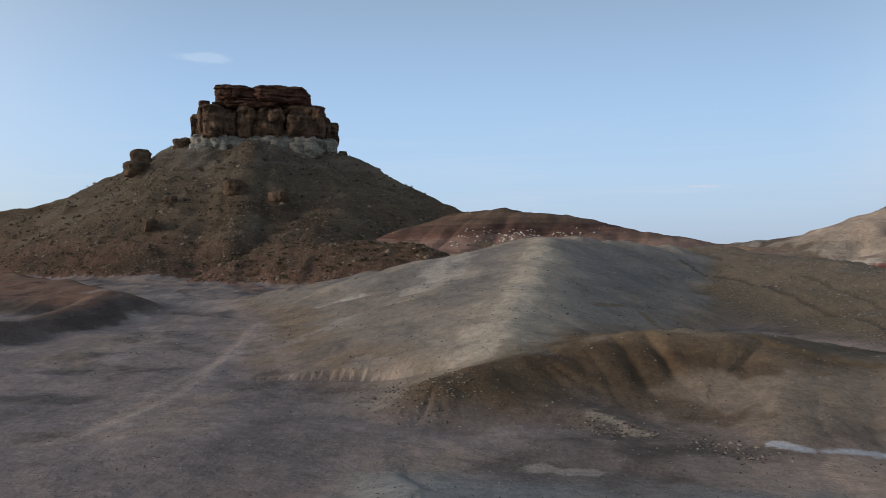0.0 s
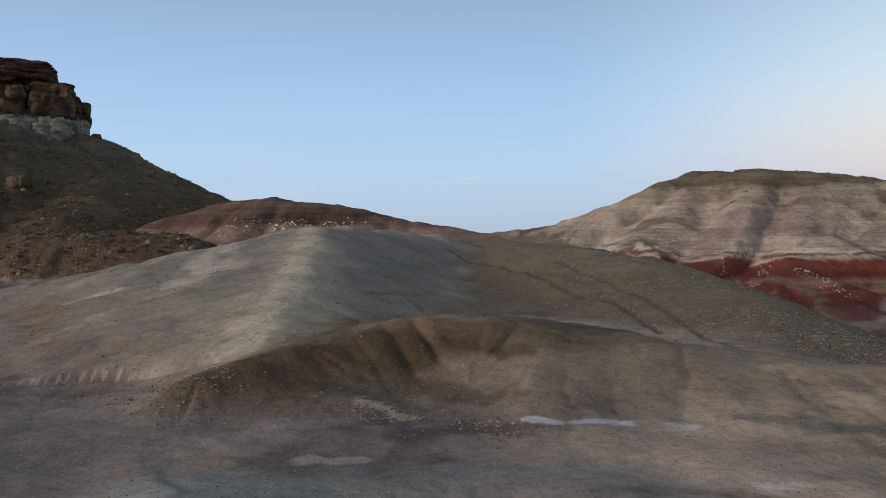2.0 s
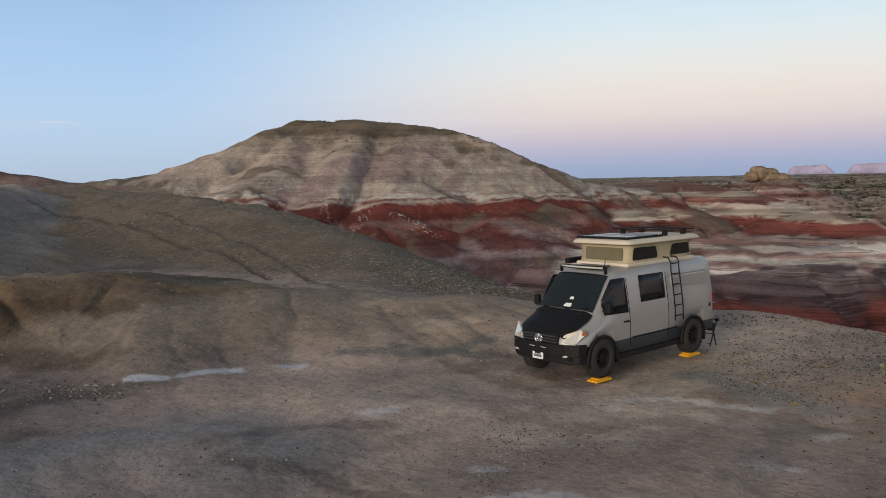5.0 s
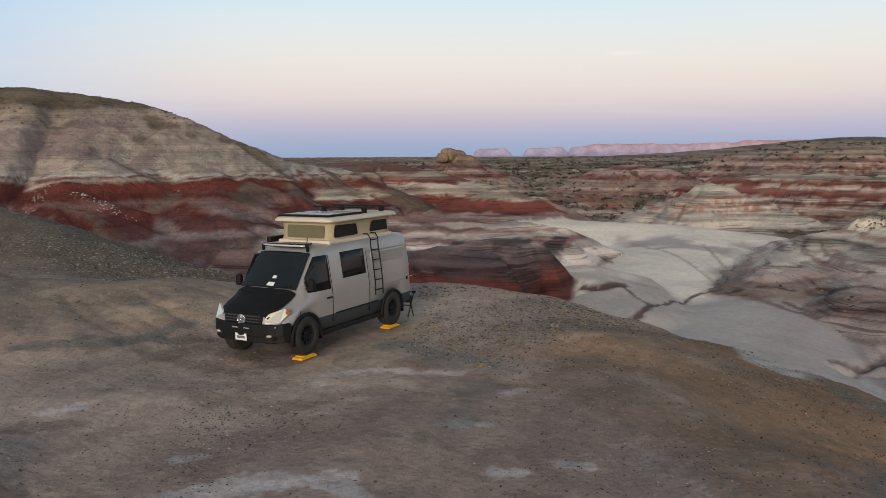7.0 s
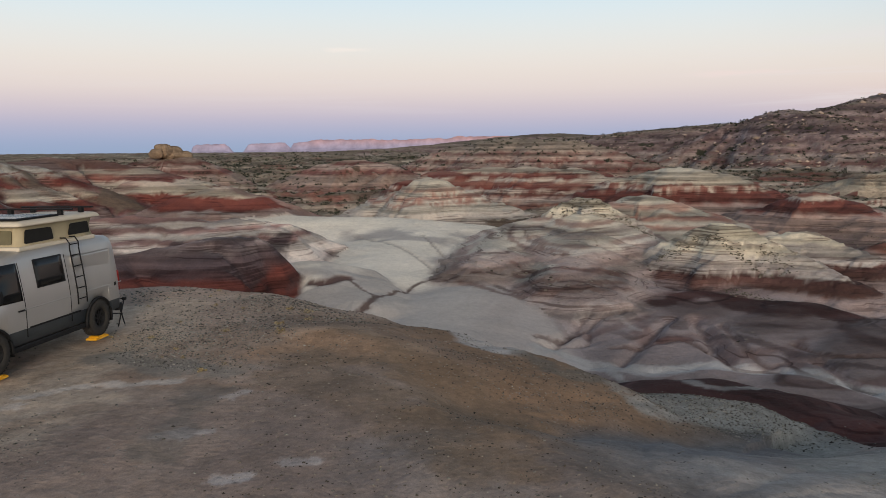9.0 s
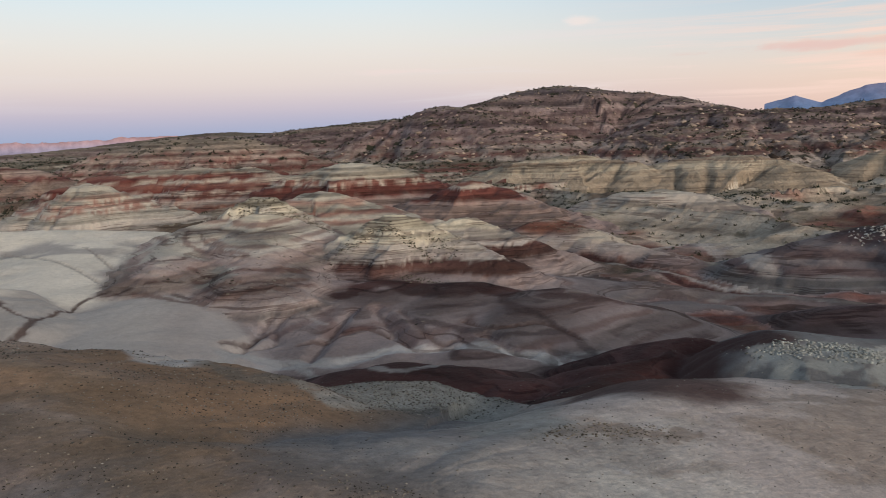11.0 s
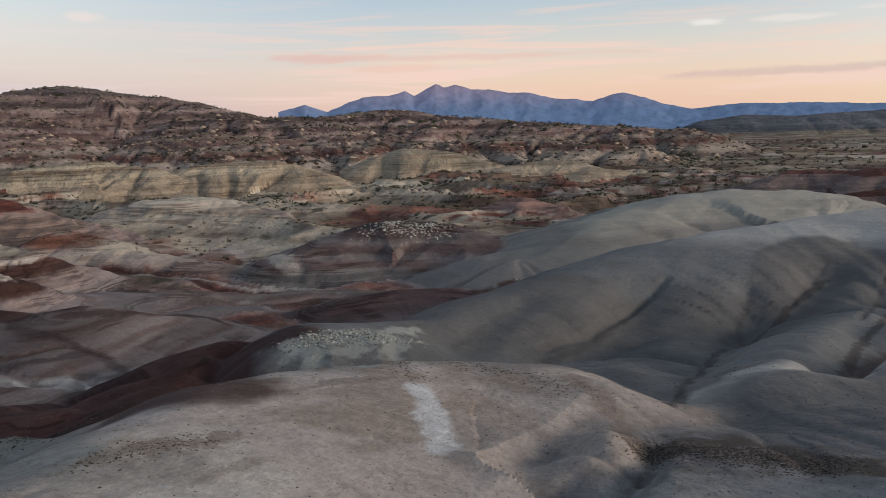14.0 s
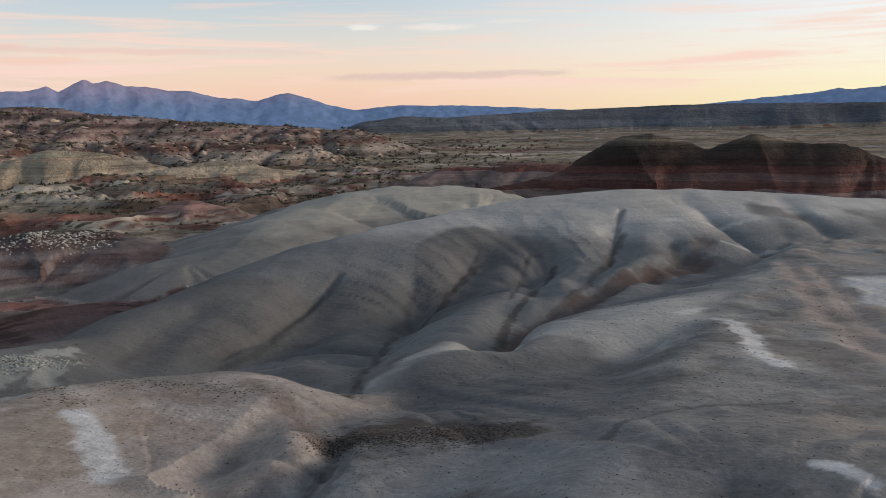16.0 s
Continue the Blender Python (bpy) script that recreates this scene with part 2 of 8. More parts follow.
M["reddark"] = earth("red_bank", [(-12.0, (0.25, 0.2, 0.19)), (-7.0, (0.12, 0.05, 0.042)), (-5.5, (0.15, 0.095, 0.085)), (-4.4, (0.10, 0.042, 0.036)), (-3.2, (0.055, 0.032, 0.027)), (-1.2, (0.05, 0.038, 0.031)), (0.2, (0.07, 0.054, 0.042)), (0.9, (0.2, 0.16, 0.12)), (1.5, (0.12, 0.095, 0.074)), (5.0, (0.13, 0.105, 0.082))], warp=0.8, relief=0.5, grain=0.35, beds=0.25)
M["valley"] = earth("valley_floor", None, beds=0.34, beds_per_m=0.8, relief=0.35, grain=0.22, mottle=0.3, gravel=0.12, gravel_scale=0.5, pebble=(0.16, 0.14, 0.11), scrub=0.2)
M["clay"] = earth("banded_clay", None, beds=0.40, beds_per_m=1.5, relief=0.2, grain=0.35, mottle=0.16, gravel=-1.0, gravel_scale=2.2, pebble=(0.15, 0.13, 0.10))
M["smooth"] = earth("smooth_clay", None, beds=0.06, relief=0.07, grain=0.6, mottle=0.12, rills=0.5, gravel=-1.0, gravel_scale=4.0, pebble=(0.22, 0.22, 0.21))
M["whitecliff"] = earth("cream_cliff", [(-12.0, (0.40, 0.32, 0.24)), (-6.0, (0.47, 0.40, 0.30)), (-4.0, (0.30, 0.22, 0.16)), (-3.0, (0.48, 0.41, 0.31)), (0.0, (0.40, 0.33, 0.245)), (2.0, (0.34, 0.27, 0.2)), (8.0, (0.28, 0.225, 0.165))], beds=0.3, beds_per_m=0.6, warp=0.9, relief=0.9, grain=0.18, rills=1.1, mottle=0.2)
M["rugged"] = earth("rugged_far_slope", None, beds=0.22, beds_per_m=0.3, relief=1.2, grain=0.1, mottle=0.35, rills=0.9, gravel=0.2, gravel_scale=0.16, pebble=(0.15, 0.12, 0.1), scrub=0.2)
# the mesa's blue-grey is distance haze put into the bed colours
M["farmesa"] = earth("haze_blue_far_mesa", [(-12.0, (0.30, 0.26, 0.2)), (-5.0, (0.13, 0.14, 0.165)), (20.0, (0.11, 0.115, 0.135))], beds=0.2, beds_per_m=0.1, warp=5.0, warp_scale=0.004, relief=3.0, grain=0.05, rills=0.9)

# ---------------------------------------------------------------- the land


LATTICE = np.random.default_rng(11)
PERM, TABLE = LATTICE.integers(0, 1 << 16, 1 << 16).astype(np.int32), LATTICE.random(1 << 16).astype(np.float32)


def value_noise(x, y, seed=0):
    """Smooth noise in 0..1."""
    fx, fy = np.floor(x), np.floor(y)
    ix, iy = fx.astype(np.int32), fy.astype(np.int32) + seed * 977
    u, v = (x - fx).astype(np.float32), (y - fy).astype(np.float32)
    u, v = u * u * u * (u * (u * 6 - 15) + 10), v * v * v * (v * (v * 6 - 15) + 10)
    p, q = PERM[iy & 65535], PERM[(iy + 1) & 65535]
    a, b = TABLE[(p + ix) & 65535], TABLE[(p + ix + 1) & 65535]
    c, d = TABLE[(q + ix) & 65535], TABLE[(q + ix + 1) & 65535]
    return (a + (b - a) * u) * (1 - v) + (c + (d - c) * u) * v


def fbm(x, y, seed=0, octaves=4, gain=0.5):
    total, amp, norm = 0.0, 1.0, 0.0
    for k in range(octaves):
        total = total + amp * value_noise(x * 2.03 ** k + 17.1 * k, y * 2.03 ** k - 9.3 * k, seed + k)
        norm += amp
        amp *= gain
    return total / norm


def ridged(x, y, seed=0, octaves=3):
    total, amp, norm = 0.0, 1.0, 0.0
    for k in range(octaves):
        total = total + amp * (1 - np.abs(2 * value_noise(x * 2.1 ** k + 5.7 * k, y * 2.1 ** k + 3.1 * k, seed + k) - 1))
        norm += amp
        amp *= 0.5
    return total / norm


def near_line(px, py, line, soft=False):
    """For each place: distance to the line, the line's height there, the foot point and the side (+1 is left of the line's way)."""
    best = np.full(px.shape, 1e18)
    hz, fx, fy, sd, total, weight = (np.zeros(px.shape) for _ in range(6))
    for (ax, ay, az), (bx, by, bz) in zip(line[:-1], line[1:]):
        dx, dy = bx - ax, by - ay
        u = np.clip(((px - ax) * dx + (py - ay) * dy) / (dx * dx + dy * dy), 0, 1)
        qx, qy = ax + u * dx, ay + u * dy
        d2 = (px - qx) ** 2 + (py - qy) ** 2
        k = d2 < best
        best = np.where(k, d2, best)
        hz, fx, fy = np.where(k, az + u * (bz - az), hz), np.where(k, qx, fx), np.where(k, qy, fy)
        sd = np.where(k, np.sign(dx * (py - ay) - dy * (px - ax)), sd)
        if soft:
            w = 1 / (d2 + 0.3) ** 2
            total, weight = total + w * (az + u * (bz - az)), weight + w
    if soft:
        hz = total / weight
    return np.sqrt(best), hz, fx, fy, sd


def smooth_line(pts, steps=4):
    """The same line with rounded corners (Catmull-Rom)."""
    p = [Vector(q) for q in pts]
    if len(p) < 3:
        return [tuple(q) for q in p]
    p = [2 * p[0] - p[1], *p, 2 * p[-1] - p[-2]]
    out = []
    for i in range(1, len(p) - 2):
        a, b, c, d = p[i - 1:i + 3]
        for k in range(steps):
            t = k / steps
            out.append(tuple(0.5 * ((2 * b) + (c - a) * t + (2 * a - 5 * b + 4 * c - d) * t * t + (3 * b - a - 3 * c + d) * t ** 3)))
    out.append(tuple(p[-2]))
    return out


def inside_distance(px, py, poly):
    """Distance to the outline, positive inside."""
    best = np.full(px.shape, 1e18)
    inside = np.zeros(px.shape, bool)
    n = len(poly)
    for i in range(n):
        (ax, ay), (bx, by) = poly[i], poly[(i + 1) % n]
        dx, dy = bx - ax, by - ay
        u = np.clip(((px - ax) * dx + (py - ay) * dy) / (dx * dx + dy * dy), 0, 1)
        best = np.minimum(best, (px - ax - u * dx) ** 2 + (py - ay - u * dy) ** 2)
        cross = (ay > py) != (by > py)
        xs = ax + (py - ay) / (by - ay if by != ay else 1e-9) * dx
        inside ^= cross & (px < xs)
    return np.where(inside, np.sqrt(best), -np.sqrt(best))


HILLS = []
# blotches that break up the beds: size, colour, threshold
BLOTCH = {
    "red_white_hill": ((7, (0.15, 0.115, 0.085), 0.60), (16, (0.27, 0.2, 0.185), 0.60)),
    "red_knoll": ((14, (0.30, 0.2, 0.17), 0.58),),
    "mauve_flat": ((16, (0.45, 0.41, 0.385), 0.53), (13, (0.10, 0.045, 0.04), 0.60)),
    "red_terrace": ((24, (0.43, 0.37, 0.295), 0.56),),
    "valley": ((60, (0.2, 0.08, 0.06), 0.53), (45, (0.46, 0.40, 0.32), 0.54), (24, (0.13, 0.095, 0.072), 0.58)),
    "grey_hill": ((14, (0.15, 0.145, 0.145), 0.58),),
    "banded_hill": ((10, (0.43, 0.40, 0.345), 0.60),),
    "white_flat": ((18, (0.40, 0.365, 0.345), 0.56),),
    "tan_dome": ((4, (0.33, 0.27, 0.23), 0.58),),
}


# how far the beds of a soil wave up and down
BED_WAVE = {"red_white_hill": 2.6, "purple_lobe": 0.24, "cream_knoll": 0.30, "banded_hill": 0.32, "terraced_hill": 0.4, "red_bowl": 0.9, "far_slope": 5.0, "tan_hill": 1.2}


def bed_colours(owner, level, x, y, seed):
    """Colour of a soil: its beds by height, with blotches."""
    table = SOIL[owner][0]
    zs_, cs_ = [q[0] for q in table], np.array([q[1] for q in table])
    # each bed keeps its colour almost to its edge
    k = np.clip(np.searchsorted(zs_, level) - 1, 0, len(zs_) - 2)
    z0, z1 = np.array(zs_)[k], np.array(zs_)[k + 1]
    u = np.clip(((level - z0) / (z1 - z0) - 0.5) * 2.4 + 0.5, 0, 1)[..., None]
    out = cs_[k] * (1 - u) + cs_[k + 1] * u
    for i, (size, colour, at) in enumerate(BLOTCH.get(owner, ())):
        k = np.clip((fbm(x / size, y / size, seed + 31 * i, 5, 0.55) - at) * 14, 0, 1)[..., None] * 0.85
        out = out * (1 - k) + np.array(colour) * k
    return out


# soils by height (z, colour) and how much gravel lies on them
SOIL = {}


def soil_of(owner, beds, gravel, crest=None, crest_width=1.0):
    """Beds of a soil by height, the gravel on it and, where it has one, the worn crest's colour and width."""
    SOIL[owner] = (beds, gravel) if crest is None else (beds, gravel, crest, crest_width)


soil_of("pale_ridge", [(-0.5, (0.147, 0.109, 0.083)), (0.4, (0.198, 0.156, 0.119)), (1.2, (0.220, 0.193, 0.169)), (2.6, (0.192, 0.179, 0.169)), (4.0, (0.198, 0.182, 0.177)), (6.0, (0.177, 0.149, 0.147))], 0.10, (0.372, 0.321, 0.256), 2.2)
soil_of("gravel_shoulder", [(-10.0, (0.077, 0.064, 0.049)), (-1.0, (0.132, 0.104, 0.074)), (1.0, (0.146, 0.118, 0.086)), (3.0, (0.180, 0.142, 0.105)), (6.0, (0.194, 0.158, 0.125))], 0.36)
soil_of("brown_bank", [(-0.6, (0.123, 0.090, 0.066)), (0.7, (0.094, 0.068, 0.045)), (1.3, (0.115, 0.082, 0.053)), (1.8, (0.238, 0.180, 0.123)), (2.4, (0.221, 0.184, 0.139))], 0.12)
soil_of("tan_bank", [(-0.6, (0.2, 0.155, 0.12)), (0.5, (0.225, 0.18, 0.14)), (1.2, (0.17, 0.13, 0.095)), (2.0, (0.27, 0.215, 0.165))], 0.14)
soil_of("ash_dome", [(-3.0, (0.162, 0.161, 0.171)), (-0.9, (0.191, 0.188, 0.195)), (-0.4, (0.230, 0.220, 0.218)), (0.4, (0.230, 0.234, 0.233))], 0.13)
soil_of("brown_mound", [(-10.0, (0.15, 0.115, 0.092)), (-2.5, (0.18, 0.13, 0.095)), (-0.5, (0.22, 0.145, 0.095)), (-0.1, (0.235, 0.165, 0.12)), (0.3, (0.34, 0.245, 0.175))], 0.16)
soil_of("gravel_nose", [(-9.0, (0.098, 0.092, 0.088)), (-4.0, (0.141, 0.141, 0.134)), (-2.6, (0.155, 0.157, 0.146)), (-2.0, (0.102, 0.095, 0.083)), (-0.5, (0.120, 0.092, 0.067))], 0.36)
# the lower beds are darkened to put the dome's shaded flank into the colour
soil_of("tan_dome", [(-8.0, (0.121, 0.073, 0.072)), (-4.0, (0.200, 0.175, 0.170)), (-2.4, (0.270, 0.240, 0.230)), (-1.5, (0.460, 0.400, 0.372)), (0.0, (0.646, 0.629, 0.572))], 0.05)
soil_of("red_berm", [(-0.5, (0.13, 0.105, 0.095)), (0.8, (0.11, 0.085, 0.075)), (1.2, (0.17, 0.105, 0.08))], 0.1)
soil_of("banded_hill", [(-12.0, (0.370, 0.315, 0.306)), (-9.0, (0.308, 0.254, 0.235)), (-8.1, (0.270, 0.215, 0.200)), (-7.6, (0.360, 0.300, 0.270)), (-7.2, (0.270, 0.205, 0.185)), (-6.6, (0.330, 0.265, 0.240)), (-6.3, (0.456, 0.411, 0.365)), (-6.0, (0.283, 0.217, 0.188)), (-5.6, (0.480, 0.436, 0.371)), (-5.1, (0.357, 0.302, 0.264)), (-4.7, (0.517, 0.466, 0.389)), (-4.4, (0.308, 0.217, 0.177)), (-4.0, (0.567, 0.508, 0.400)), (-3.0, (0.579, 0.514, 0.394)), (-2.6, (0.308, 0.278, 0.217)), (-1.0, (0.308, 0.284, 0.235))], 0.10)
soil_of("cream_knoll", [(-12.0, (0.338, 0.290, 0.279)), (-9.3, (0.251, 0.197, 0.184)), (-8.9, (0.106, 0.056, 0.047)), (-8.0, (0.094, 0.049, 0.043)), (-7.75, (0.414, 0.370, 0.333)), (-7.4, (0.301, 0.259, 0.237)), (-6.8, (0.414, 0.370, 0.320)), (-6.4, (0.364, 0.320, 0.279)), (-6.1, (0.577, 0.512, 0.398)), (-5.5, (0.615, 0.542, 0.416)), (-5.25, (0.301, 0.246, 0.190)), (-5.0, (0.640, 0.567, 0.433)), (-4.2, (0.564, 0.493, 0.368)), (-3.9, (0.652, 0.585, 0.439)), (-2.0, (0.652, 0.579, 0.439))], 0.06)
soil_of("purple_lobe", [(-12.4, (0.341, 0.314, 0.314)), (-11.6, (0.297, 0.259, 0.259)), (-10.75, (0.275, 0.231, 0.231)), (-10.6, (0.187, 0.138, 0.132)), (-10.42, (0.264, 0.220, 0.215)), (-9.95, (0.248, 0.204, 0.198)), (-9.8, (0.176, 0.127, 0.121)), (-9.62, (0.253, 0.209, 0.204)), (-9.3, (0.220, 0.171, 0.165)), (-9.15, (0.154, 0.105, 0.099)), (-8.98, (0.242, 0.193, 0.187)), (-8.6, (0.187, 0.127, 0.121)), (-8.35, (0.099, 0.050, 0.044)), (-7.75, (0.088, 0.044, 0.040)), (-7.45, (0.308, 0.264, 0.242)), (-6.5, (0.374, 0.330, 0.292)), (-5.9, (0.209, 0.132, 0.116)), (-5.2, (0.440, 0.385, 0.330))], 0.03)
soil_of("lilac_lobe", [(-13.0, (0.352, 0.301, 0.295)), (-10.5, (0.392, 0.340, 0.331)), (-9.0, (0.458, 0.410, 0.384)), (-7.9, (0.496, 0.454, 0.420)), (-7.2, (0.392, 0.315, 0.288)), (-6.6, (0.209, 0.125, 0.114))], 0.0)
soil_of("white_flat", [(-13.0, (0.596, 0.547, 0.500)), (-10.5, (0.691, 0.639, 0.571)), (-8.0, (0.771, 0.714, 0.621)), (-5.0, (0.785, 0.722, 0.614))], 0.0)
soil_of("mauve_flat", [(-9.0, (0.436, 0.327, 0.299)), (-5.6, (0.645, 0.561, 0.496)), (-5.1, (0.322, 0.202, 0.183)), (-4.6, (0.678, 0.601, 0.526)), (-4.1, (0.370, 0.234, 0.205)), (-3.7, (0.645, 0.561, 0.482)), (-3.2, (0.322, 0.187, 0.161)), (-2.4, (0.580, 0.461, 0.396))], 0.02)
soil_of("red_bowl", [(-13.0, (0.2, 0.10, 0.08)), (-9.5, (0.16, 0.05, 0.04)), (-6.8, (0.15, 0.048, 0.038)), (-6.1, (0.10, 0.036, 0.03)), (-5.4, (0.14, 0.045, 0.036)), (-4.8, (0.085, 0.048, 0.048)), (-4.1, (0.115, 0.082, 0.086)), (-3.5, (0.24, 0.19, 0.185)), (-3.0, (0.40, 0.36, 0.335)), (-2.4, (0.36, 0.32, 0.3))], 0.03)
soil_of("red_knoll", [(-12.0, (0.230, 0.164, 0.154)), (-7.0, (0.276, 0.169, 0.149)), (-4.6, (0.345, 0.249, 0.220)), (-3.9, (0.144, 0.045, 0.035)), (-2.6, (0.161, 0.051, 0.039)), (-2.1, (0.506, 0.429, 0.330)), (-0.9, (0.483, 0.395, 0.314)), (-0.5, (0.184, 0.068, 0.053)), (0.3, (0.241, 0.124, 0.097)), (0.9, (0.483, 0.407, 0.319)), (1.6, (0.230, 0.119, 0.094)), (3.5, (0.287, 0.169, 0.132))], 0.05)
soil_of("terraced_hill", [(-12.0, (0.27, 0.22, 0.21)), (-8.6, (0.42, 0.37, 0.32)), (-6.6, (0.45, 0.41, 0.345)), (-6.0, (0.33, 0.2, 0.16)), (-5.6, (0.46, 0.41, 0.34)), (-4.9, (0.30, 0.165, 0.13)), (-4.4, (0.46, 0.41, 0.33)), (-3.6, (0.36, 0.23, 0.18)), (-3.0, (0.48, 0.43, 0.345)), (-1.0, (0.46, 0.41, 0.33))], 0.03)
soil_of("red_terrace", [(-12.0, (0.24, 0.18, 0.17)), (-10.0, (0.33, 0.28, 0.25)), (-8.4, (0.19, 0.085, 0.062)), (-7.0, (0.38, 0.31, 0.265)), (-6.2, (0.17, 0.07, 0.055)), (-5.5, (0.42, 0.35, 0.29)), (-4.7, (0.13, 0.04, 0.032)), (-3.6, (0.2, 0.09, 0.068)), (-3.0, (0.44, 0.375, 0.30)), (-2.4, (0.14, 0.045, 0.036)), (-1.4, (0.22, 0.10, 0.076)), (-0.9, (0.45, 0.39, 0.31)), (0.2, (0.40, 0.33, 0.26)), (0.7, (0.2, 0.09, 0.07)), (1.2, (0.38, 0.31, 0.24)), (3.0, (0.29, 0.235, 0.175))], 0.06)
soil_of("dark_red_mound", [(-13.0, (0.17, 0.13, 0.13)), (-9.0, (0.085, 0.042, 0.041)), (-6.0, (0.055, 0.023, 0.021)), (-4.0, (0.075, 0.036, 0.033))], 0.02)
soil_of("purple_hill", [(-13.0, (0.295, 0.303, 0.311)), (-11.6, (0.200, 0.186, 0.184)), (-11.1, (0.124, 0.090, 0.089)), (-10.2, (0.172, 0.146, 0.144)), (-9.6, (0.105, 0.074, 0.072)), (-8.6, (0.162, 0.135, 0.133)), (-7.9, (0.105, 0.070, 0.069)), (-6.8, (0.143, 0.118, 0.115)), (-5.6, (0.238, 0.236, 0.219)), (-4.6, (0.333, 0.348, 0.311))], 0.04)
# the low beds are dark slate, darkened further for the hill's shadowed foot
soil_of("grey_hill", [(-11.0, (0.129, 0.123, 0.128)), (-7.0, (0.135, 0.139, 0.143)), (-5.0, (0.198, 0.202, 0.208)), (-3.0, (0.450, 0.442, 0.433)), (0.0, (0.534, 0.513, 0.488))], 0.02)
soil_of("pale_dome", [(-10.0, (0.25, 0.23, 0.22)), (-8.0, (0.24, 0.23, 0.218)), (-6.0, (0.38, 0.365, 0.33)), (-3.0, (0.47, 0.445, 0.40)), (-1.0, (0.52, 0.49, 0.44))], 0.02)
soil_of("far_slope", [(-12.0, (0.194, 0.155, 0.134)), (-6.0, (0.369, 0.310, 0.269)), (-3.0, (0.184, 0.097, 0.084)), (0.0, (0.349, 0.281, 0.246)), (3.0, (0.155, 0.097, 0.090)), (6.0, (0.291, 0.213, 0.190)), (9.0, (0.136, 0.087, 0.084)), (12.0, (0.320, 0.242, 0.224)), (15.0, (0.116, 0.078, 0.078)), (19.0, (0.281, 0.204, 0.185)), (23.0, (0.126, 0.085, 0.084)), (28.0, (0.330, 0.252, 0.235)), (31.0, (0.107, 0.078, 0.078)), (36.0, (0.233, 0.170, 0.157)), (42.0, (0.116, 0.092, 0.095)), (52.0, (0.165, 0.131, 0.123))], 0.2)
soil_of("tan_hill", [(-10.0, (0.250, 0.136, 0.111)), (-5.0, (0.360, 0.272, 0.223)), (-3.0, (0.170, 0.073, 0.061)), (-1.0, (0.380, 0.291, 0.244)), (0.0, (0.160, 0.068, 0.058)), (1.5, (0.360, 0.272, 0.223)), (3.2, (0.200, 0.107, 0.090)), (4.2, (0.330, 0.262, 0.212)), (8.0, (0.280, 0.228, 0.180))], 0.1)
soil_of("red_white_hill", [(-12.0, (0.22, 0.165, 0.165)), (-9.0, (0.20, 0.145, 0.14)), (-7.5, (0.15, 0.085, 0.085)), (-6.4, (0.27, 0.21, 0.21)), (-5.6, (0.135, 0.085, 0.085)), (-4.6, (0.25, 0.19, 0.185)), (-3.8, (0.13, 0.055, 0.05)), (-2.4, (0.125, 0.038, 0.030)), (-1.6, (0.2, 0.115, 0.10)), (-0.9, (0.125, 0.036, 0.028)), (0.7, (0.14, 0.038, 0.029)), (1.3, (0.42, 0.35, 0.29)), (1.6, (0.2, 0.085, 0.065)), (2.1, (0.52, 0.485, 0.42)), (2.7, (0.34, 0.27, 0.225)), (3.5, (0.40, 0.34, 0.285)), (6.5, (0.38, 0.31, 0.255)), (9.0, (0.37, 0.30, 0.245)), (11.6, (0.33, 0.27, 0.215)), (12.6, (0.15, 0.118, 0.085)), (17.6, (0.12, 0.097, 0.07))], 0.06)
soil_of("cream_red", [(-12.0, (0.24, 0.18, 0.17)), (-7.0, (0.30, 0.22, 0.19)), (-6.0, (0.16, 0.06, 0.048)), (-4.6, (0.13, 0.045, 0.036)), (-4.0, (0.42, 0.35, 0.285)), (-3.4, (0.2, 0.09, 0.07)), (-2.9, (0.46, 0.40, 0.315)), (1.0, (0.48, 0.43, 0.345))], 0.04)
soil_of("valley", [(-15.0, (0.26, 0.225, 0.215)), (-13.6, (0.13, 0.08, 0.072)), (-13.1, (0.36, 0.33, 0.315)), (-12.2, (0.29, 0.245, 0.235)), (-11.5, (0.12, 0.06, 0.054)), (-10.9, (0.37, 0.33, 0.29)), (-10.4, (0.19, 0.11, 0.095)), (-10.0, (0.40, 0.355, 0.30)), (-9.2, (0.15, 0.06, 0.05)), (-8.7, (0.42, 0.365, 0.30)), (-7.8, (0.27, 0.19, 0.145)), (-7.0, (0.32, 0.255, 0.19)), (0.0, (0.29, 0.24, 0.175)), (10.0, (0.26, 0.215, 0.165))], 0.10)


def hill(owner, line, slope, round_top=2.0, gully=0.25, gully_size=4.0, blend=0.6, left=None, seed=None, reach=None, ledges=0.0, end=0.48):
    """A ridge that follows a line of crest points; its flanks fall at the slope (tangent), with gullies running down.
    left: another slope for the flank on the left of the line's way."""
    HILLS.append(dict(owner=owner, raw=line, line=smooth_line(line), slope=slope, top=round_top, gully=gully, size=gully_size, blend=blend,
                      left=left or slope, seed=len(HILLS) * 7 + 3 if seed is None else seed, reach=reach or 1e6, ledges=ledges, end=end))


# ---- the bench on which the van stands, with the road; its edge towards the valley
BENCH = [(-900, 1200), (60, 420), (46, 190), (33.0, 84.0), (33.0, 52.0), (23.23, 26.21), (21.85, 20.87), (23.30, 17.22), (25.60, 13.20), (26.30, 10.60),
         (25.30, 7.60), (23.10, 4.70), (18.45, 2.65), (14.5, 0.5), (11.0, -3.2), (7.5, -5.0), (4.5, -7.5), (2.5, -10.5), (1.5, -14.0), (0.5, -20.0), (-0.5, -30.0),
         (-4.0, -46.0), (-12.0, -78.0), (-60.0, -140.0), (-300, -500), (-1500, -900), (-1500, 1200)]

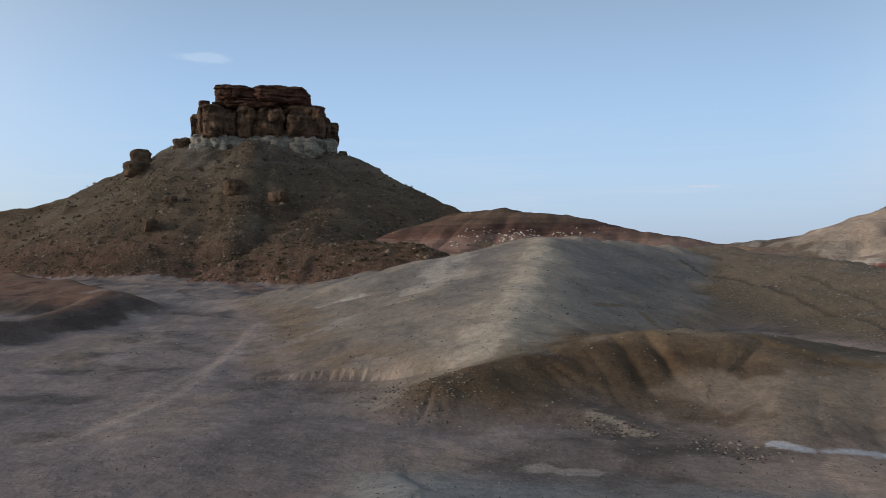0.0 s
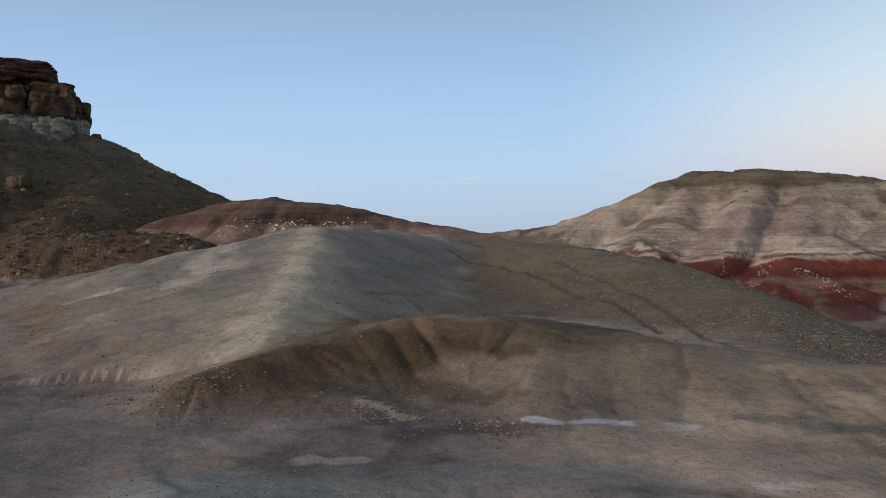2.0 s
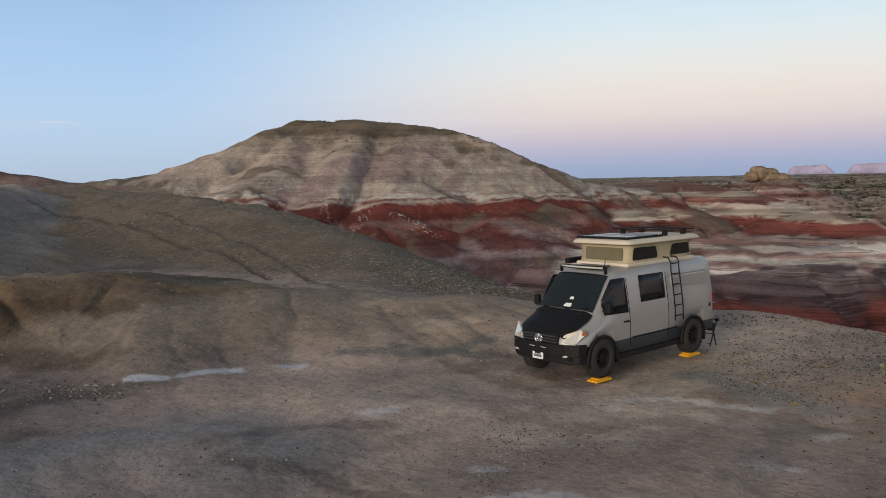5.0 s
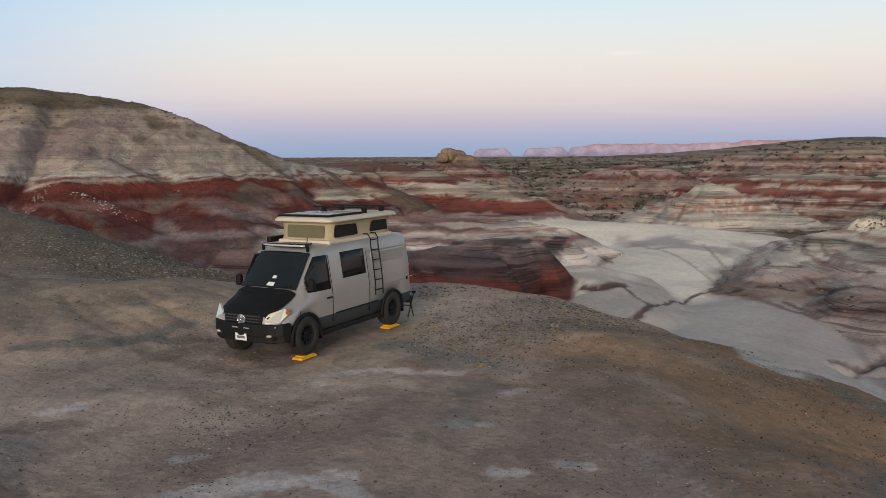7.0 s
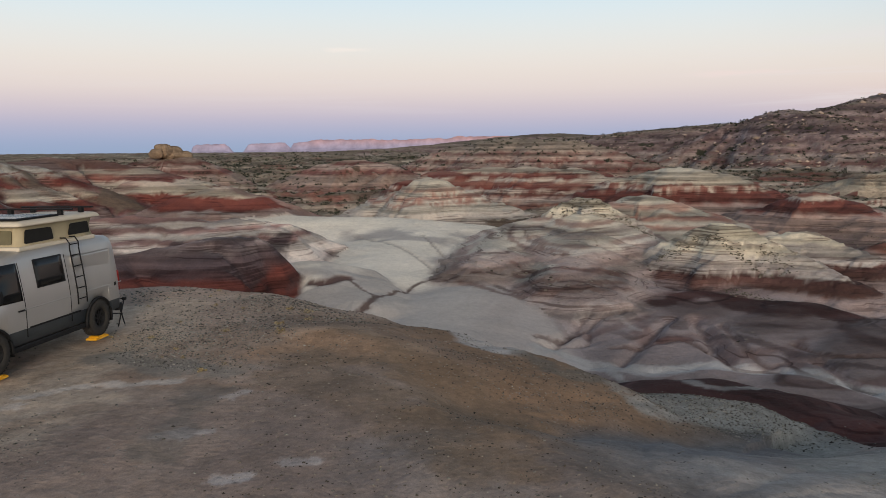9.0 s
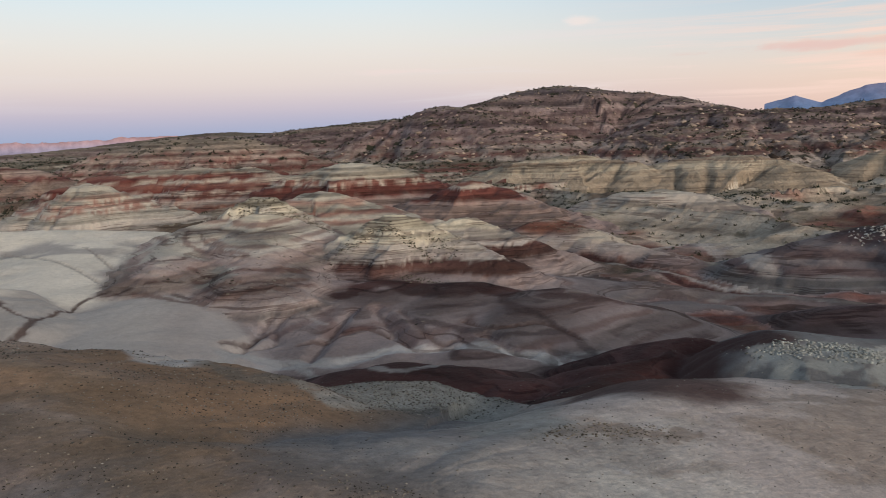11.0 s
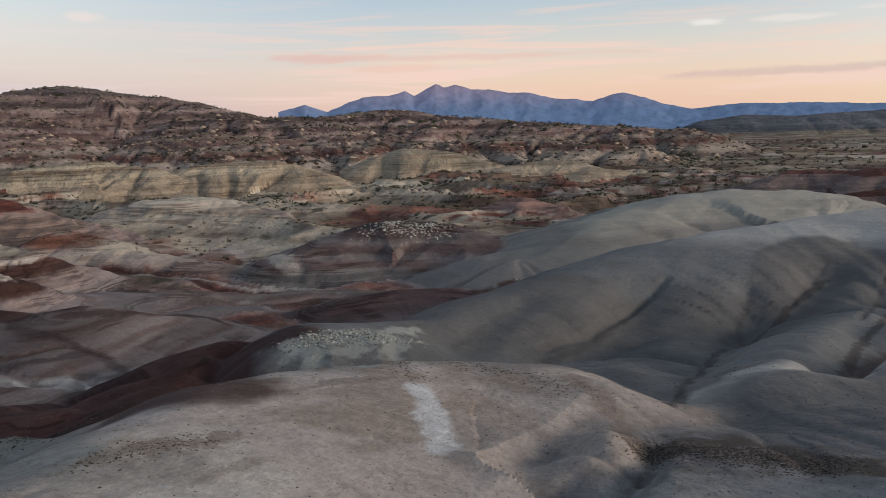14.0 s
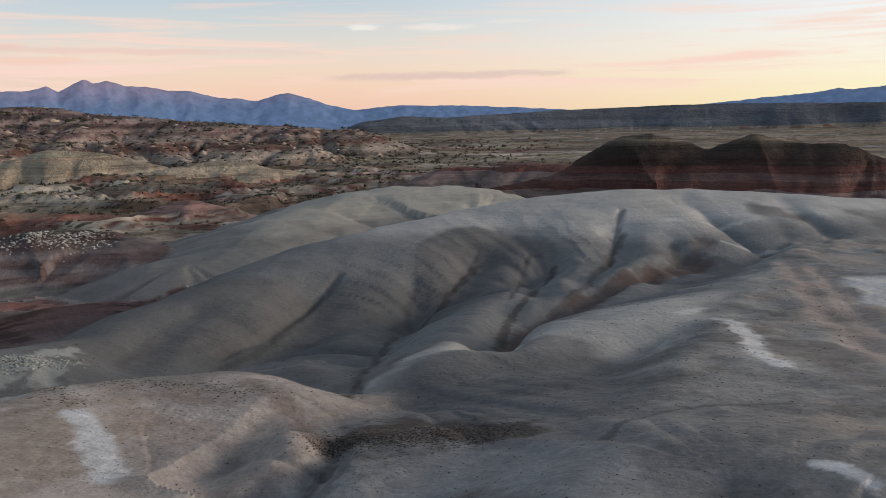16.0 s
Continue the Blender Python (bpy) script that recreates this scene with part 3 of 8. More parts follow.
# ---- north: the butte's skirt, the pale ridge, the gravelly shoulder
hill("butte_slope", [(-101.1, 136.6, 9.44), (-84.7, 141.6, 10.49), (-70.6, 143.6, 13.12), (-58.75, 144.5, 18.44), (-49.91, 145.7, 22.83), (-42.72, 145.9, 24.47), (-33.93, 148.2, 23.63), (-23.43, 148.2, 22.73), (-18.03, 146.9, 21.50), (-10.59, 144.6, 18.11), (-2.85, 141.0, 13.82), (4.21, 133.9, 9.87), (10.51, 127.6, 6.57)], 0.50, 1.5, 0.55, 7.0, 0.8)
hill("butte_slope", [(-18.74, 136.7, 17.11), (-17.38, 114.7, 9.40), (-16.04, 96.7, 4.52)], 0.42, 4.0, 0.5, 6.0, 1.5)
hill("butte_slope", [(-37.5, 137.0, 21.6), (-33.5, 137.6, 23.3), (-29.5, 138.4, 22.4), (-26.0, 139.6, 21.0)], 0.55, 1.5, 0.3, 4.0, 0.8)
hill("butte_slope", [(-44.67, 139.0, 18.45), (-38.94, 113.5, 7.86), (-34.43, 100.3, 2.49)], 0.40, 4.0, 0.6, 6.0, 3.0)
hill("butte_slope", [(-23.00, 89.1, 3.18), (-16.93, 90.4, 4.66), (-9.14, 89.5, 5.38), (-2.68, 86.0, 4.70)], 0.45, 1.5, 0.35, 4.0, 1.2)
hill("brown_hump", [(-3.35, 107.9, 7.51), (2.73, 106.0, 9.07), (7.09, 103.8, 9.47), (12.66, 101.2, 8.81), (17.88, 98.4, 7.89), (22.09, 95.5, 6.75), (26.23, 93.4, 5.75), (31.61, 91.7, 5.05), (35.39, 88.2, 4.25)], 0.42, 2.5, 0.5, 5.0, 1.0)
hill("red_berm", [(-23.77, 56.18, 1.48), (-34.52, 72.2, 1.57), (-55.01, 95.3, 1.90)], 0.45, 1.0, 0.15, 3.0, 0.5, left=0.10, reach=9)
hill("red_berm", [(-23.77, 56.18, 1.48), (-22.44, 46.91, 1.00), (-22.37, 40.19, 0.89), (-23.76, 35.84, 0.79)], 0.40, 0.7, 0.15, 3.0, 0.5, left=0.45)
hill("pale_ridge", [(0.93, 23.98, 0.74), (1.53, 25.45, 1.19), (2.02, 28.43, 1.65), (3.39, 35.84, 2.42), (5.44, 47.69, 3.59), (7.35, 60.6, 5.19), (13.26, 67.7, 5.10), (20.28, 72.2, 4.55)], 0.34, 1.2, 0.25, 3.0, 1.0, left=0.20)
hill("pale_ridge", [(7.14, 60.6, 5.19), (2.81, 59.93, 4.44), (-1.85, 58.97, 3.55), (-5.70, 55.71, 2.44), (-8.33, 52.34, 1.39)], 0.40, 1.0, 0.3, 4.0, 0.8)
hill("pale_ridge", [(4.59, 55.81, 3.96), (0.18, 45.00, 2.39), (-1.47, 41.97, 1.89)], 0.32, 0.8, 0.2, 3.0, 0.8)
hill("gravel_shoulder", [(19.01, 79.8, 4.20), (26.07, 75.6, 4.35), (27.33, 68.8, 3.80), (28.87, 54.87, 3.20), (28.24, 44.85, 2.24), (26.55, 36.33, 1.27), (24.83, 28.77, 0.29), (23.43, 23.24, -0.07)], 0.26, 4.0, 0.15, 5.0, 1.5, left=0.5)
hill("brown_bank", [(2.73, 25.86, 1.18), (4.50, 26.12, 1.62), (7.58, 26.43, 1.78), (9.78, 25.70, 1.59), (10.66, 24.81, 1.28)], 0.42, 0.7, 0.16, 1.2, 0.6, left=0.14, reach=9)
hill("tan_bank", [(9.44, 25.93, 1.54), (12.23, 24.07, 1.16), (15.02, 22.44, 0.84), (16.81, 21.13, 0.58)], 0.30, 1.0, 0.16, 1.6, 0.6, left=0.14, reach=9)
hill("brown_bank", [(-0.25, 22.50, 0.83), (1.00, 23.48, 1.14), (2.57, 24.36, 1.21)], 0.5, 0.6, 0.3, 1.4, 0.5)
hill("brown_bank", [(4.49, 19.80, 0.03), (3.54, 20.70, 0.31), (2.29, 21.88, 0.50)], 0.35, 0.6, 0.15, 1.2, 0.4)
hill("tan_bank", [(9.51, 22.58, 0.95), (11.56, 21.60, 0.73), (14.19, 19.97, 0.60), (17.17, 18.86, 0.58), (19.64, 18.53, 0.49)], 0.25, 1.2, 0.2, 2.2, 0.8)

# ---- the red and white hill behind the van
hill("red_white_hill", [(55.90, 181.6, 4.93), (63.5, 168.4, 5.20), (75.0, 154.8, 7.30), (82.2, 146.5, 11.30), (85.6, 135.2, 12.20), (85.1, 123.5, 15.45), (90.6, 114.5, 15.15), (97.6, 105.9, 13.85), (101.0, 101.2, 12.75), (104.0, 95.2, 10.55), (107.4, 89.8, 7.45), (114.7, 83.7, 3.70), (121.8, 80.5, 2.20)], 0.40, 5.0, 2.2, 11.0, 1.5)
hill("red_white_hill", [(84.0, 121.9, 14.24), (68.5, 108.1, 8.04), (55.81, 97.1, 3.30)], 0.42, 2.0, 1.2, 6.0, 1.5)
hill("red_white_hill", [(92.8, 102.1, 10.85), (77.0, 89.4, 4.27), (64.4, 79.1, -1.38)], 0.36, 3.0, 1.2, 6.0, 2.0)
hill("red_white_hill", [(98.3, 91.1, 7.71), (86.6, 77.2, 1.79), (74.0, 64.2, -3.05)], 0.36, 3.0, 1.2, 6.0, 2.0)

# ---- east: the banded badlands
hill("red_knoll", [(104.9, 84.9, 0.81), (114.0, 81.3, 1.36), (135.8, 84.6, 3.29), (145.3, 78.3, 2.74), (135.8, 63.6, 0.12), (133.8, 55.87, -1.49)], 0.30, 4.0, 1.0, 7.0, 1.0)
hill("red_knoll", [(117.9, 49.73, -2.14), (121.5, 46.25, -0.97), (121.2, 41.30, -2.32)], 0.34, 2.5, 0.3, 6.0, 1.0)
hill("mauve_flat", [(71.0, 58.54, -5.74), (81.2, 54.80, -3.89), (86.2, 46.55, -3.04), (88.8, 36.36, -3.35), (91.2, 29.99, -3.74)], 0.26, 3.0, 0.8, 5.0, 0.8)
hill("red_bowl", [(59.82, 32.33, -3.85), (62.9, 28.39, -3.41), (65.7, 24.19, -2.71), (66.4, 22.39, -2.95)], 0.42, 1.8, 0.9, 4.0, 0.6, end=1.4)
hill("white_flat", [(114.5, 42.06, -4.96), (116.1, 30.35, -5.22), (116.7, 17.30, -5.59), (113.8, 6.38, -6.26)], 0.22, 5.0, 0.12, 6.0, 0.8)
hill("white_flat", [(115.2, 13.81, -5.98), (96.9, 14.45, -6.65), (82.7, 14.75, -7.36), (74.6, 14.43, -7.81)], 0.20, 5.0, 0.12, 6.0, 0.8, reach=11)
hill("white_flat", [(71.5, 18.89, -5.69), (66.1, 16.09, -6.36), (61.7, 12.87, -7.24)], 0.30, 2.5, 0.3, 4.0, 0.4, reach=6)
hill("terraced_hill", [(170.2, 24.98, -4.21), (169.0, 18.82, -1.25), (167.6, 11.59, -3.61), (164.9, 4.46, -6.54)], 0.32, 2.5, 0.5, 6.0, 0.6, ledges=0.5)
hill("banded_hill", [(105.4, -2.36, -5.60), (108.6, -6.30, -2.54), (108.4, -9.75, -1.82), (105.3, -13.60, -4.31), (99.0, -16.32, -6.30)], 0.54, 0.8, 0.4, 5.0, 0.5, ledges=0.25)
hill("banded_hill", [(103.7, -2.31, -4.28), (91.8, 1.58, -5.86), (79.8, 3.97, -6.61)], 0.40, 2.5, 0.6, 5.0, 1.0)
hill("banded_hill", [(100.0, -7.93, -3.67), (84.8, -6.11, -6.07), (72.9, -4.73, -7.23)], 0.42, 3.0, 0.6, 5.0, 1.0)
hill("cream_knoll", [(89.45, -20.18, -4.37), (88.46, -22.19, -3.68), (86.78, -24.60, -4.08), (83.82, -27.45, -5.80), (78.53, -30.38, -7.54)], 0.50, 0.8, 0.25, 3.0, 0.5, ledges=0.22)
hill("cream_knoll", [(94.48, -30.22, -5.52), (94.39, -33.62, -5.10), (90.00, -36.72, -6.84)], 0.40, 1.2, 0.3, 4.0, 0.5, ledges=0.22)
hill("purple_lobe", [(83.62, -9.81, -9.00), (82.12, -18.57, -8.95), (79.81, -26.82, -9.35), (75.77, -36.72, -10.45), (72.52, -42.78, -11.16)], 0.16, 4.0, 0.3, 7.0, 1.2)
hill("purple_lobe", [(77.87, -12.52, -8.89), (68.31, -7.02, -9.41), (59.24, -2.63, -9.89), (55.44, -0.84, -10.08)], 0.22, 3.0, 0.15, 6.0, 1.2)
hill("purple_lobe", [(75.56, -17.65, -8.89), (64.59, -12.75, -9.51), (56.86, -9.16, -9.98), (53.20, -7.40, -10.21)], 0.22, 3.0, 0.15, 6.0, 1.2)
hill("purple_lobe", [(70.91, -24.89, -8.77), (62.20, -18.68, -9.37), (55.59, -15.08, -9.81), (51.73, -13.10, -10.07)], 0.22, 3.0, 0.15, 6.0, 1.2)
hill("purple_lobe", [(61.80, -29.97, -8.63), (56.51, -24.52, -9.13), (52.16, -19.97, -9.58), (49.77, -16.85, -9.89)], 0.22, 3.0, 0.15, 6.0, 1.2)
hill("purple_lobe", [(58.30, -35.99, -10.06), (56.03, -30.75, -10.15), (54.59, -26.44, -10.15), (52.73, -22.77, -10.15)], 0.22, 3.0, 0.15, 6.0, 1.2)
hill("lilac_lobe", [(77.3, 2.77, -8.39), (69.7, 5.52, -8.11), (59.45, 6.46, -8.19), (54.78, 6.77, -8.20)], 0.28, 6.0, 0.12, 6.0, 0.8)
hill("terraced_hill", [(118.2, -13.58, -4.05), (119.3, -18.36, -2.20), (114.9, -23.82, -3.90), (106.4, -29.72, -5.81)], 0.30, 3.0, 0.6, 6.0, 0.8)
hill("cream_red", [(188.3, -25.61, -1.92), (186.8, -34.66, 0.01), (180.8, -43.81, -0.97), (170.5, -51.14, -5.59)], 0.28, 4.0, 0.7, 8.0, 0.8, ledges=0.6)
hill("red_terrace", [(214.0, 20.79, -1.24), (215.0, 4.19, -0.37), (209.6, -12.19, -0.27), (198.4, -25.57, -2.67)], 0.26, 5.0, 0.9, 8.0, 0.8, ledges=0.7)
hill("cream_red", [(145.6, -43.48, -5.81), (143.3, -50.80, -3.10), (137.2, -55.47, -5.40), (126.5, -59.89, -8.06)], 0.30, 3.0, 0.6, 6.0, 0.8, ledges=0.4)
hill("tan_hill", [(339.0, 25.56, 5.54), (334.8, 11.08, 8.19), (329.8, -12.27, 8.83), (320.6, -29.97, 6.30), (306.6, -45.99, 0.47)], 0.30, 4.0, 2.0, 14.0, 2.0, ledges=0.7)
hill("tan_hill", [(291.4, 71.2, -0.22), (294.1, 59.43, 1.46), (286.7, 43.93, -1.21)], 0.3, 3.0, 1.5, 9.0, 1.5)
hill("tan_hill", [(287.5, 140.6, 0.95), (292.5, 134.7, 3.65), (295.1, 123.7, 2.29)], 0.4, 3.0, 1.0, 8.0, 1.5)
hill("terraced_hill", [(151.5, -81.5, -8.95), (147.6, -88.3, -7.22), (142.5, -96.4, -7.08), (133.7, -101.8, -9.26), (124.6, -103.5, -11.97)], 0.34, 4.0, 1.0, 9.0, 0.8, ledges=0.5)
hill("red_terrace", [(110.3, -52.12, -7.71), (100.0, -54.80, -9.67), (88.4, -58.49, -10.99), (77.6, -61.5, -11.93), (67.9, -62.1, -12.55)], 0.36, 3.0, 0.5, 6.0, 0.8, seed=5)
hill("purple_lobe", [(72.7, -33.32, -10.19), (66.6, -38.61, -11.26), (63.2, -45.65, -11.58), (58.27, -48.79, -12.30), (51.73, -50.08, -11.94)], 0.36, 2.5, 0.4, 5.0, 0.8)
hill("red_terrace", [(73.1, -45.29, -11.06), (67.0, -50.65, -11.84), (62.0, -56.70, -11.80), (56.39, -59.53, -11.83)], 0.30, 2.0, 0.3, 5.0, 0.5, seed=11)
hill("dark_red_mound", [(30.32, -15.38, -6.69), (33.83, -19.40, -7.15), (37.47, -24.93, -7.26), (37.95, -27.72, -7.32), (36.83, -30.78, -7.90)], 0.45, 1.6, 0.9, 3.0, 0.5)
hill("dark_red_mound", [(39.83, -3.73, -8.02), (41.22, -8.08, -7.70), (40.24, -12.02, -7.72), (35.99, -15.02, -7.51)], 0.40, 2.0, 0.5, 4.0, 0.5)
hill("dark_red_mound", [(53.14, -48.58, -10.85), (52.26, -55.18, -10.53), (47.44, -59.38, -10.61), (41.79, -58.63, -10.76)], 0.34, 2.5, 0.4, 5.0, 0.6)
hill("purple_hill", [(75.6, -65.4, -9.46), (75.1, -71.9, -8.26), (72.8, -77.0, -7.00), (66.7, -81.1, -7.41), (59.14, -79.4, -8.82), (51.93, -75.9, -10.41)], 0.38, 4.0, 0.3, 6.0, 0.8)
hill("red_knoll", [(88.0, -121.5, -9.62), (85.1, -125.9, -7.95), (79.1, -127.5, -8.61), (73.8, -126.0, -10.51)], 0.36, 2.5, 0.5, 6.0, 0.8)
hill("cream_cliff", [(205.9, -218.2, -2.94), (199.8, -223.8, -0.65), (183.3, -232.4, -2.44), (170.3, -234.7, -6.10)], 0.45, 5.0, 2.0, 10.0, 1.5)
hill("cream_cliff", [(221.8, -139.4, -4.75), (213.6, -151.7, -3.01), (202.4, -166.3, -3.16), (192.0, -169.3, -6.10)], 0.35, 4.0, 1.6, 9.0, 1.5)
hill("cream_cliff", [(162.9, -227.7, -8.05), (147.4, -243.9, -5.76), (127.5, -243.7, -8.33)], 0.35, 4.0, 1.8, 10.0, 1.5)
hill("cream_cliff", [(230.3, -97.3, -2.93), (233.2, -119.3, -1.28), (220.4, -130.2, -3.78)], 0.25, 4.0, 1.6, 9.0, 1.5, ledges=0.6)

# ---- south: grey-green clay hills, tan domes and the nose by the bench
hill("grey_hill", [(30.90, -26.94, -5.42), (29.97, -29.42, -5.63), (29.25, -34.20, -6.36), (28.70, -40.94, -6.09), (27.80, -49.76, -5.35), (24.76, -57.93, -4.14), (19.89, -65.0, -3.28), (13.60, -70.7, -2.32), (6.41, -74.7, -1.81), (-2.20, -79.0, -2.00), (-14.18, -82.8, -2.84), (-22.08, -85.2, -3.56), (-31.92, -86.3, -4.39)], 0.27, 5.0, 0.45, 8.0, 0.8, left=0.5, end=1.3)
hill("grey_hill", [(9.11, -22.74, -3.36), (8.22, -24.67, -3.19), (6.18, -26.80, -3.21), (3.66, -30.78, -3.45), (-0.70, -35.99, -3.57), (-5.55, -45.66, -4.09), (-11.67, -56.81, -4.48)], 0.24, 2.5, 0.30, 5.0, 0.8, left=0.36, reach=12)
hill("grey_hill", [(9.81, -29.41, -5.05), (8.80, -36.97, -5.25), (6.45, -43.52, -5.13), (3.42, -53.89, -4.88), (-1.09, -64.0, -5.12)], 0.28, 2.0, 0.4, 4.0, 1.0)
hill("pale_dome", [(46.65, -69.9, -8.82), (44.80, -78.1, -7.29), (44.26, -89.7, -6.10), (43.11, -103.4, -4.80), (37.76, -109.7, -4.20), (26.37, -115.0, -4.92), (18.70, -114.5, -6.51)], 0.34, 5.0, 1.6, 9.0, 1.0, left=0.30)
hill("tan_dome", [(10.79, -3.98, -0.65), (11.77, -5.51, -0.80), (13.35, -7.88, -1.05), (14.71, -10.38, -1.20), (14.94, -11.74, -1.40), (14.78, -13.47, -1.64), (14.45, -15.23, -1.78), (12.94, -17.17, -1.89), (11.00, -17.89, -1.92), (8.92, -17.90, -1.86)], 0.09, 3.0, 0.10, 4.5, 0.5, left=0.55, reach=9, end=0.9)
hill("ash_dome", [(11.13, 1.26, -0.11), (11.80, 0.29, -0.19), (11.95, -1.12, -0.31), (11.64, -2.47, -0.38), (10.93, -3.22, -0.34)], 0.34, 1.5, 0.12, 1.5, 0.4)
hill("ash_dome", [(-0.55, 12.89, 0.60), (1.36, 13.23, 0.38), (3.80, 13.37, 0.24), (5.62, 12.61, 0.17), (6.71, 11.37, 0.14)], 0.30, 0.9, 0.10, 1.5, 0.4)
hill("ash_dome", [(0.51, -11.59, -0.78), (-0.65, -12.48, -0.61), (-1.95, -12.45, -0.44), (-3.03, -11.82, -0.26)], 0.30, 1.0, 0.10, 1.5, 0.4)
hill("ash_dome", [(5.03, -12.42, -1.56), (3.35, -14.00, -1.71), (2.15, -14.64, -1.71), (0.17, -16.40, -1.79), (-2.30, -18.86, -1.89)], 0.22, 1.5, 0.12, 1.5, 0.4)
hill("gravel_nose", [(18.42, 1.76, -0.76), (19.00, 0.16, -1.44), (19.75, -1.42, -1.86), (20.52, -3.42, -1.96), (21.20, -5.88, -2.27), (20.99, -7.53, -2.83), (19.37, -8.11, -3.13), (18.03, -8.65, -3.38)], 0.03, 1.0, 0.10, 2.0, 0.6, left=0.5, reach=7, end=0.7)
hill("brown_mound", [(16.93, 5.78, 0.00), (18.03, 5.57, 0.10), (18.60, 5.08, 0.16), (18.64, 4.04, 0.14), (17.66, 2.71, -0.02), (16.62, 1.49, -0.27), (15.17, 0.17, -0.62)], 0.42, 0.7, 0.12, 1.6, 0.4, left=0.22, reach=5)
hill("dark_red_bank", [(29.40, -142.0, -6.34), (21.83, -146.4, -5.36), (15.15, -151.2, -2.17), (8.78, -155.8, 1.99), (-1.02, -156.0, 1.59), (-8.48, -153.8, -0.57), (-14.77, -155.3, 1.90), (-21.39, -154.5, 0.15), (-30.93, -151.9, -0.02), (-36.05, -150.8, -2.20), (-47.11, -150.8, -3.61)], 0.46, 2.0, 1.1, 9.0, 0.8)
hill("dark_red_bank", [(59.71, -190.9, -8.53), (54.09, -202.9, -6.04), (44.02, -205.3, -6.75), (35.91, -201.8, -5.10), (24.02, -198.6, -5.78)], 0.4, 3.0, 1.2, 8.0, 0.8)

# ---- far away
hill("far_slope", [(540.8, -145.3, 21.08), (534.7, -166.5, 28.93), (548.9, -187.4, 28.49), (592.9, -240.9, 37.59), (621.0, -300.9, 47.36), (582.8, -369.4, 38.10), (518.4, -392.1, 24.18)], 0.30, 8.0, 9.0, 38.0, 6.0, ledges=1.7)
hill("far_slope", [(435.6, -284.0, 16.50), (405.9, -325.1, 16.99), (408.9, -382.6, 18.30), (395.0, -424.7, 22.76), (346.8, -439.7, 16.48), (288.4, -456.5, 10.62), (230.8, -466.0, 6.00), (193.3, -482.7, 3.45)], 0.26, 8.0, 7.0, 30.0, 5.0, ledges=1.5)
hill("far_slope", [(326.9, -193.8, 4.54), (320.8, -221.8, 7.58), (296.8, -237.3, 4.14), (279.2, -272.3, 4.72), (245.2, -290.3, 1.11), (215.7, -336.9, 0.65), (162.4, -343.6, -4.20)], 0.22, 5.0, 5.0, 18.0, 4.0, ledges=0.9)
hill("far_mesa", [(534.9, -1401.4, 16.94), (472.0, -1444.9, 24.59), (390.5, -1469.0, 21.42), (302.3, -1571.2, 27.43), (132.5, -1644.7, 33.29), (-40.66, -1649.5, 36.82), (-376.0, -1606.6, 30.63), (-628.8, -1525.5, 24.14), (-924.1, -1426.9, 14.93)], 0.30, 8.0, 7.0, 70.0, 3.0)
hill("far_slope", [(855.2, 280.4, 1.50), (989.6, 144.0, 8.22), (1100.0, 5.41, 23.98), (1098.9, -48.65, 26.49), (1043.2, -119.5, 23.22), (876.3, -205.3, 27.76), (729.8, -212.0, 28.56)], 0.10, 20.0, 4.0, 50.0, 6.0)


GRAVEL = [(23.33, 11.88), (19.67, 9.78), (16.18, 8.83), (15.53, 6.95), (15.25, 5.81), (17.13, 5.69), (18.33, 4.94), (19.23, 3.87), (20.63, 3.24), (22.88, 4.78), (24.55, 7.38), (24.86, 10.25)]


# washes, stains, salt crusts and some painted shade: line, half width, colour, strength, depth, raggedness
DIRT, MAROON, WHITISH, BLEACHED = (0.11, 0.07, 0.06), (0.07, 0.03, 0.027), (0.44, 0.425, 0.415), (0.62, 0.61, 0.62)
WASHES, GULLIES = [], []


def wash(line, width, colour, strength, depth, ragged):
    """A stain, crust, narrow wash or patch of painted shade along a line."""
    WASHES.append((line, width, colour, strength, depth, ragged))


def gully(line, width, depth):
    """A soft, rounded rain gully along a line."""
    GULLIES.append((line, width, depth))


# the narrow washes over the white flat
wash([(65.3, 17.21), (65.2, 15.84), (67.7, 14.92)], 0.8, MAROON, 0.9, 0.25, 0.4)
wash([(67.7, 14.92), (65.0, 12.83), (63.8, 11.38), (66.6, 10.78), (75.6, 9.22), (76.2, 6.00), (77.5, 1.37)], 0.22, DIRT, 0.9, 0.05, 0.5)
wash([(63.8, 11.38), (60.1, 11.69), (58.68, 12.28)], 0.4, DIRT, 0.9, 0.08, 0.5)
wash([(103.4, 12.45), (80.6, 5.16), (77.8, 1.65)], 0.25, (0.3, 0.27, 0.25), 0.7, 0.25, 0.3)
wash([(105.4, 21.68), (92.6, 13.81), (79.1, 7.34)], 0.25, (0.34, 0.31, 0.29), 0.7, 0.25, 0.3)
# the pale sand of the main wash
wash([(53.36, 4.30), (20.72, 0.77), (53.16, -1.10), (53.84, -5.04), (52.77, -8.79), (53.84, -12.91), (52.41, -17.18), (48.07, -22.14), (46.39, -24.79)], 0.9, WHITISH, 0.8, 0.1, 0.5)
wash([(53.22, -9.34), (53.33, -13.60), (52.18, -16.81), (48.38, -21.05), (45.58, -24.53), (48.12, -29.58)], 0.7, WHITISH, 0.8, 0.1, 0.5)
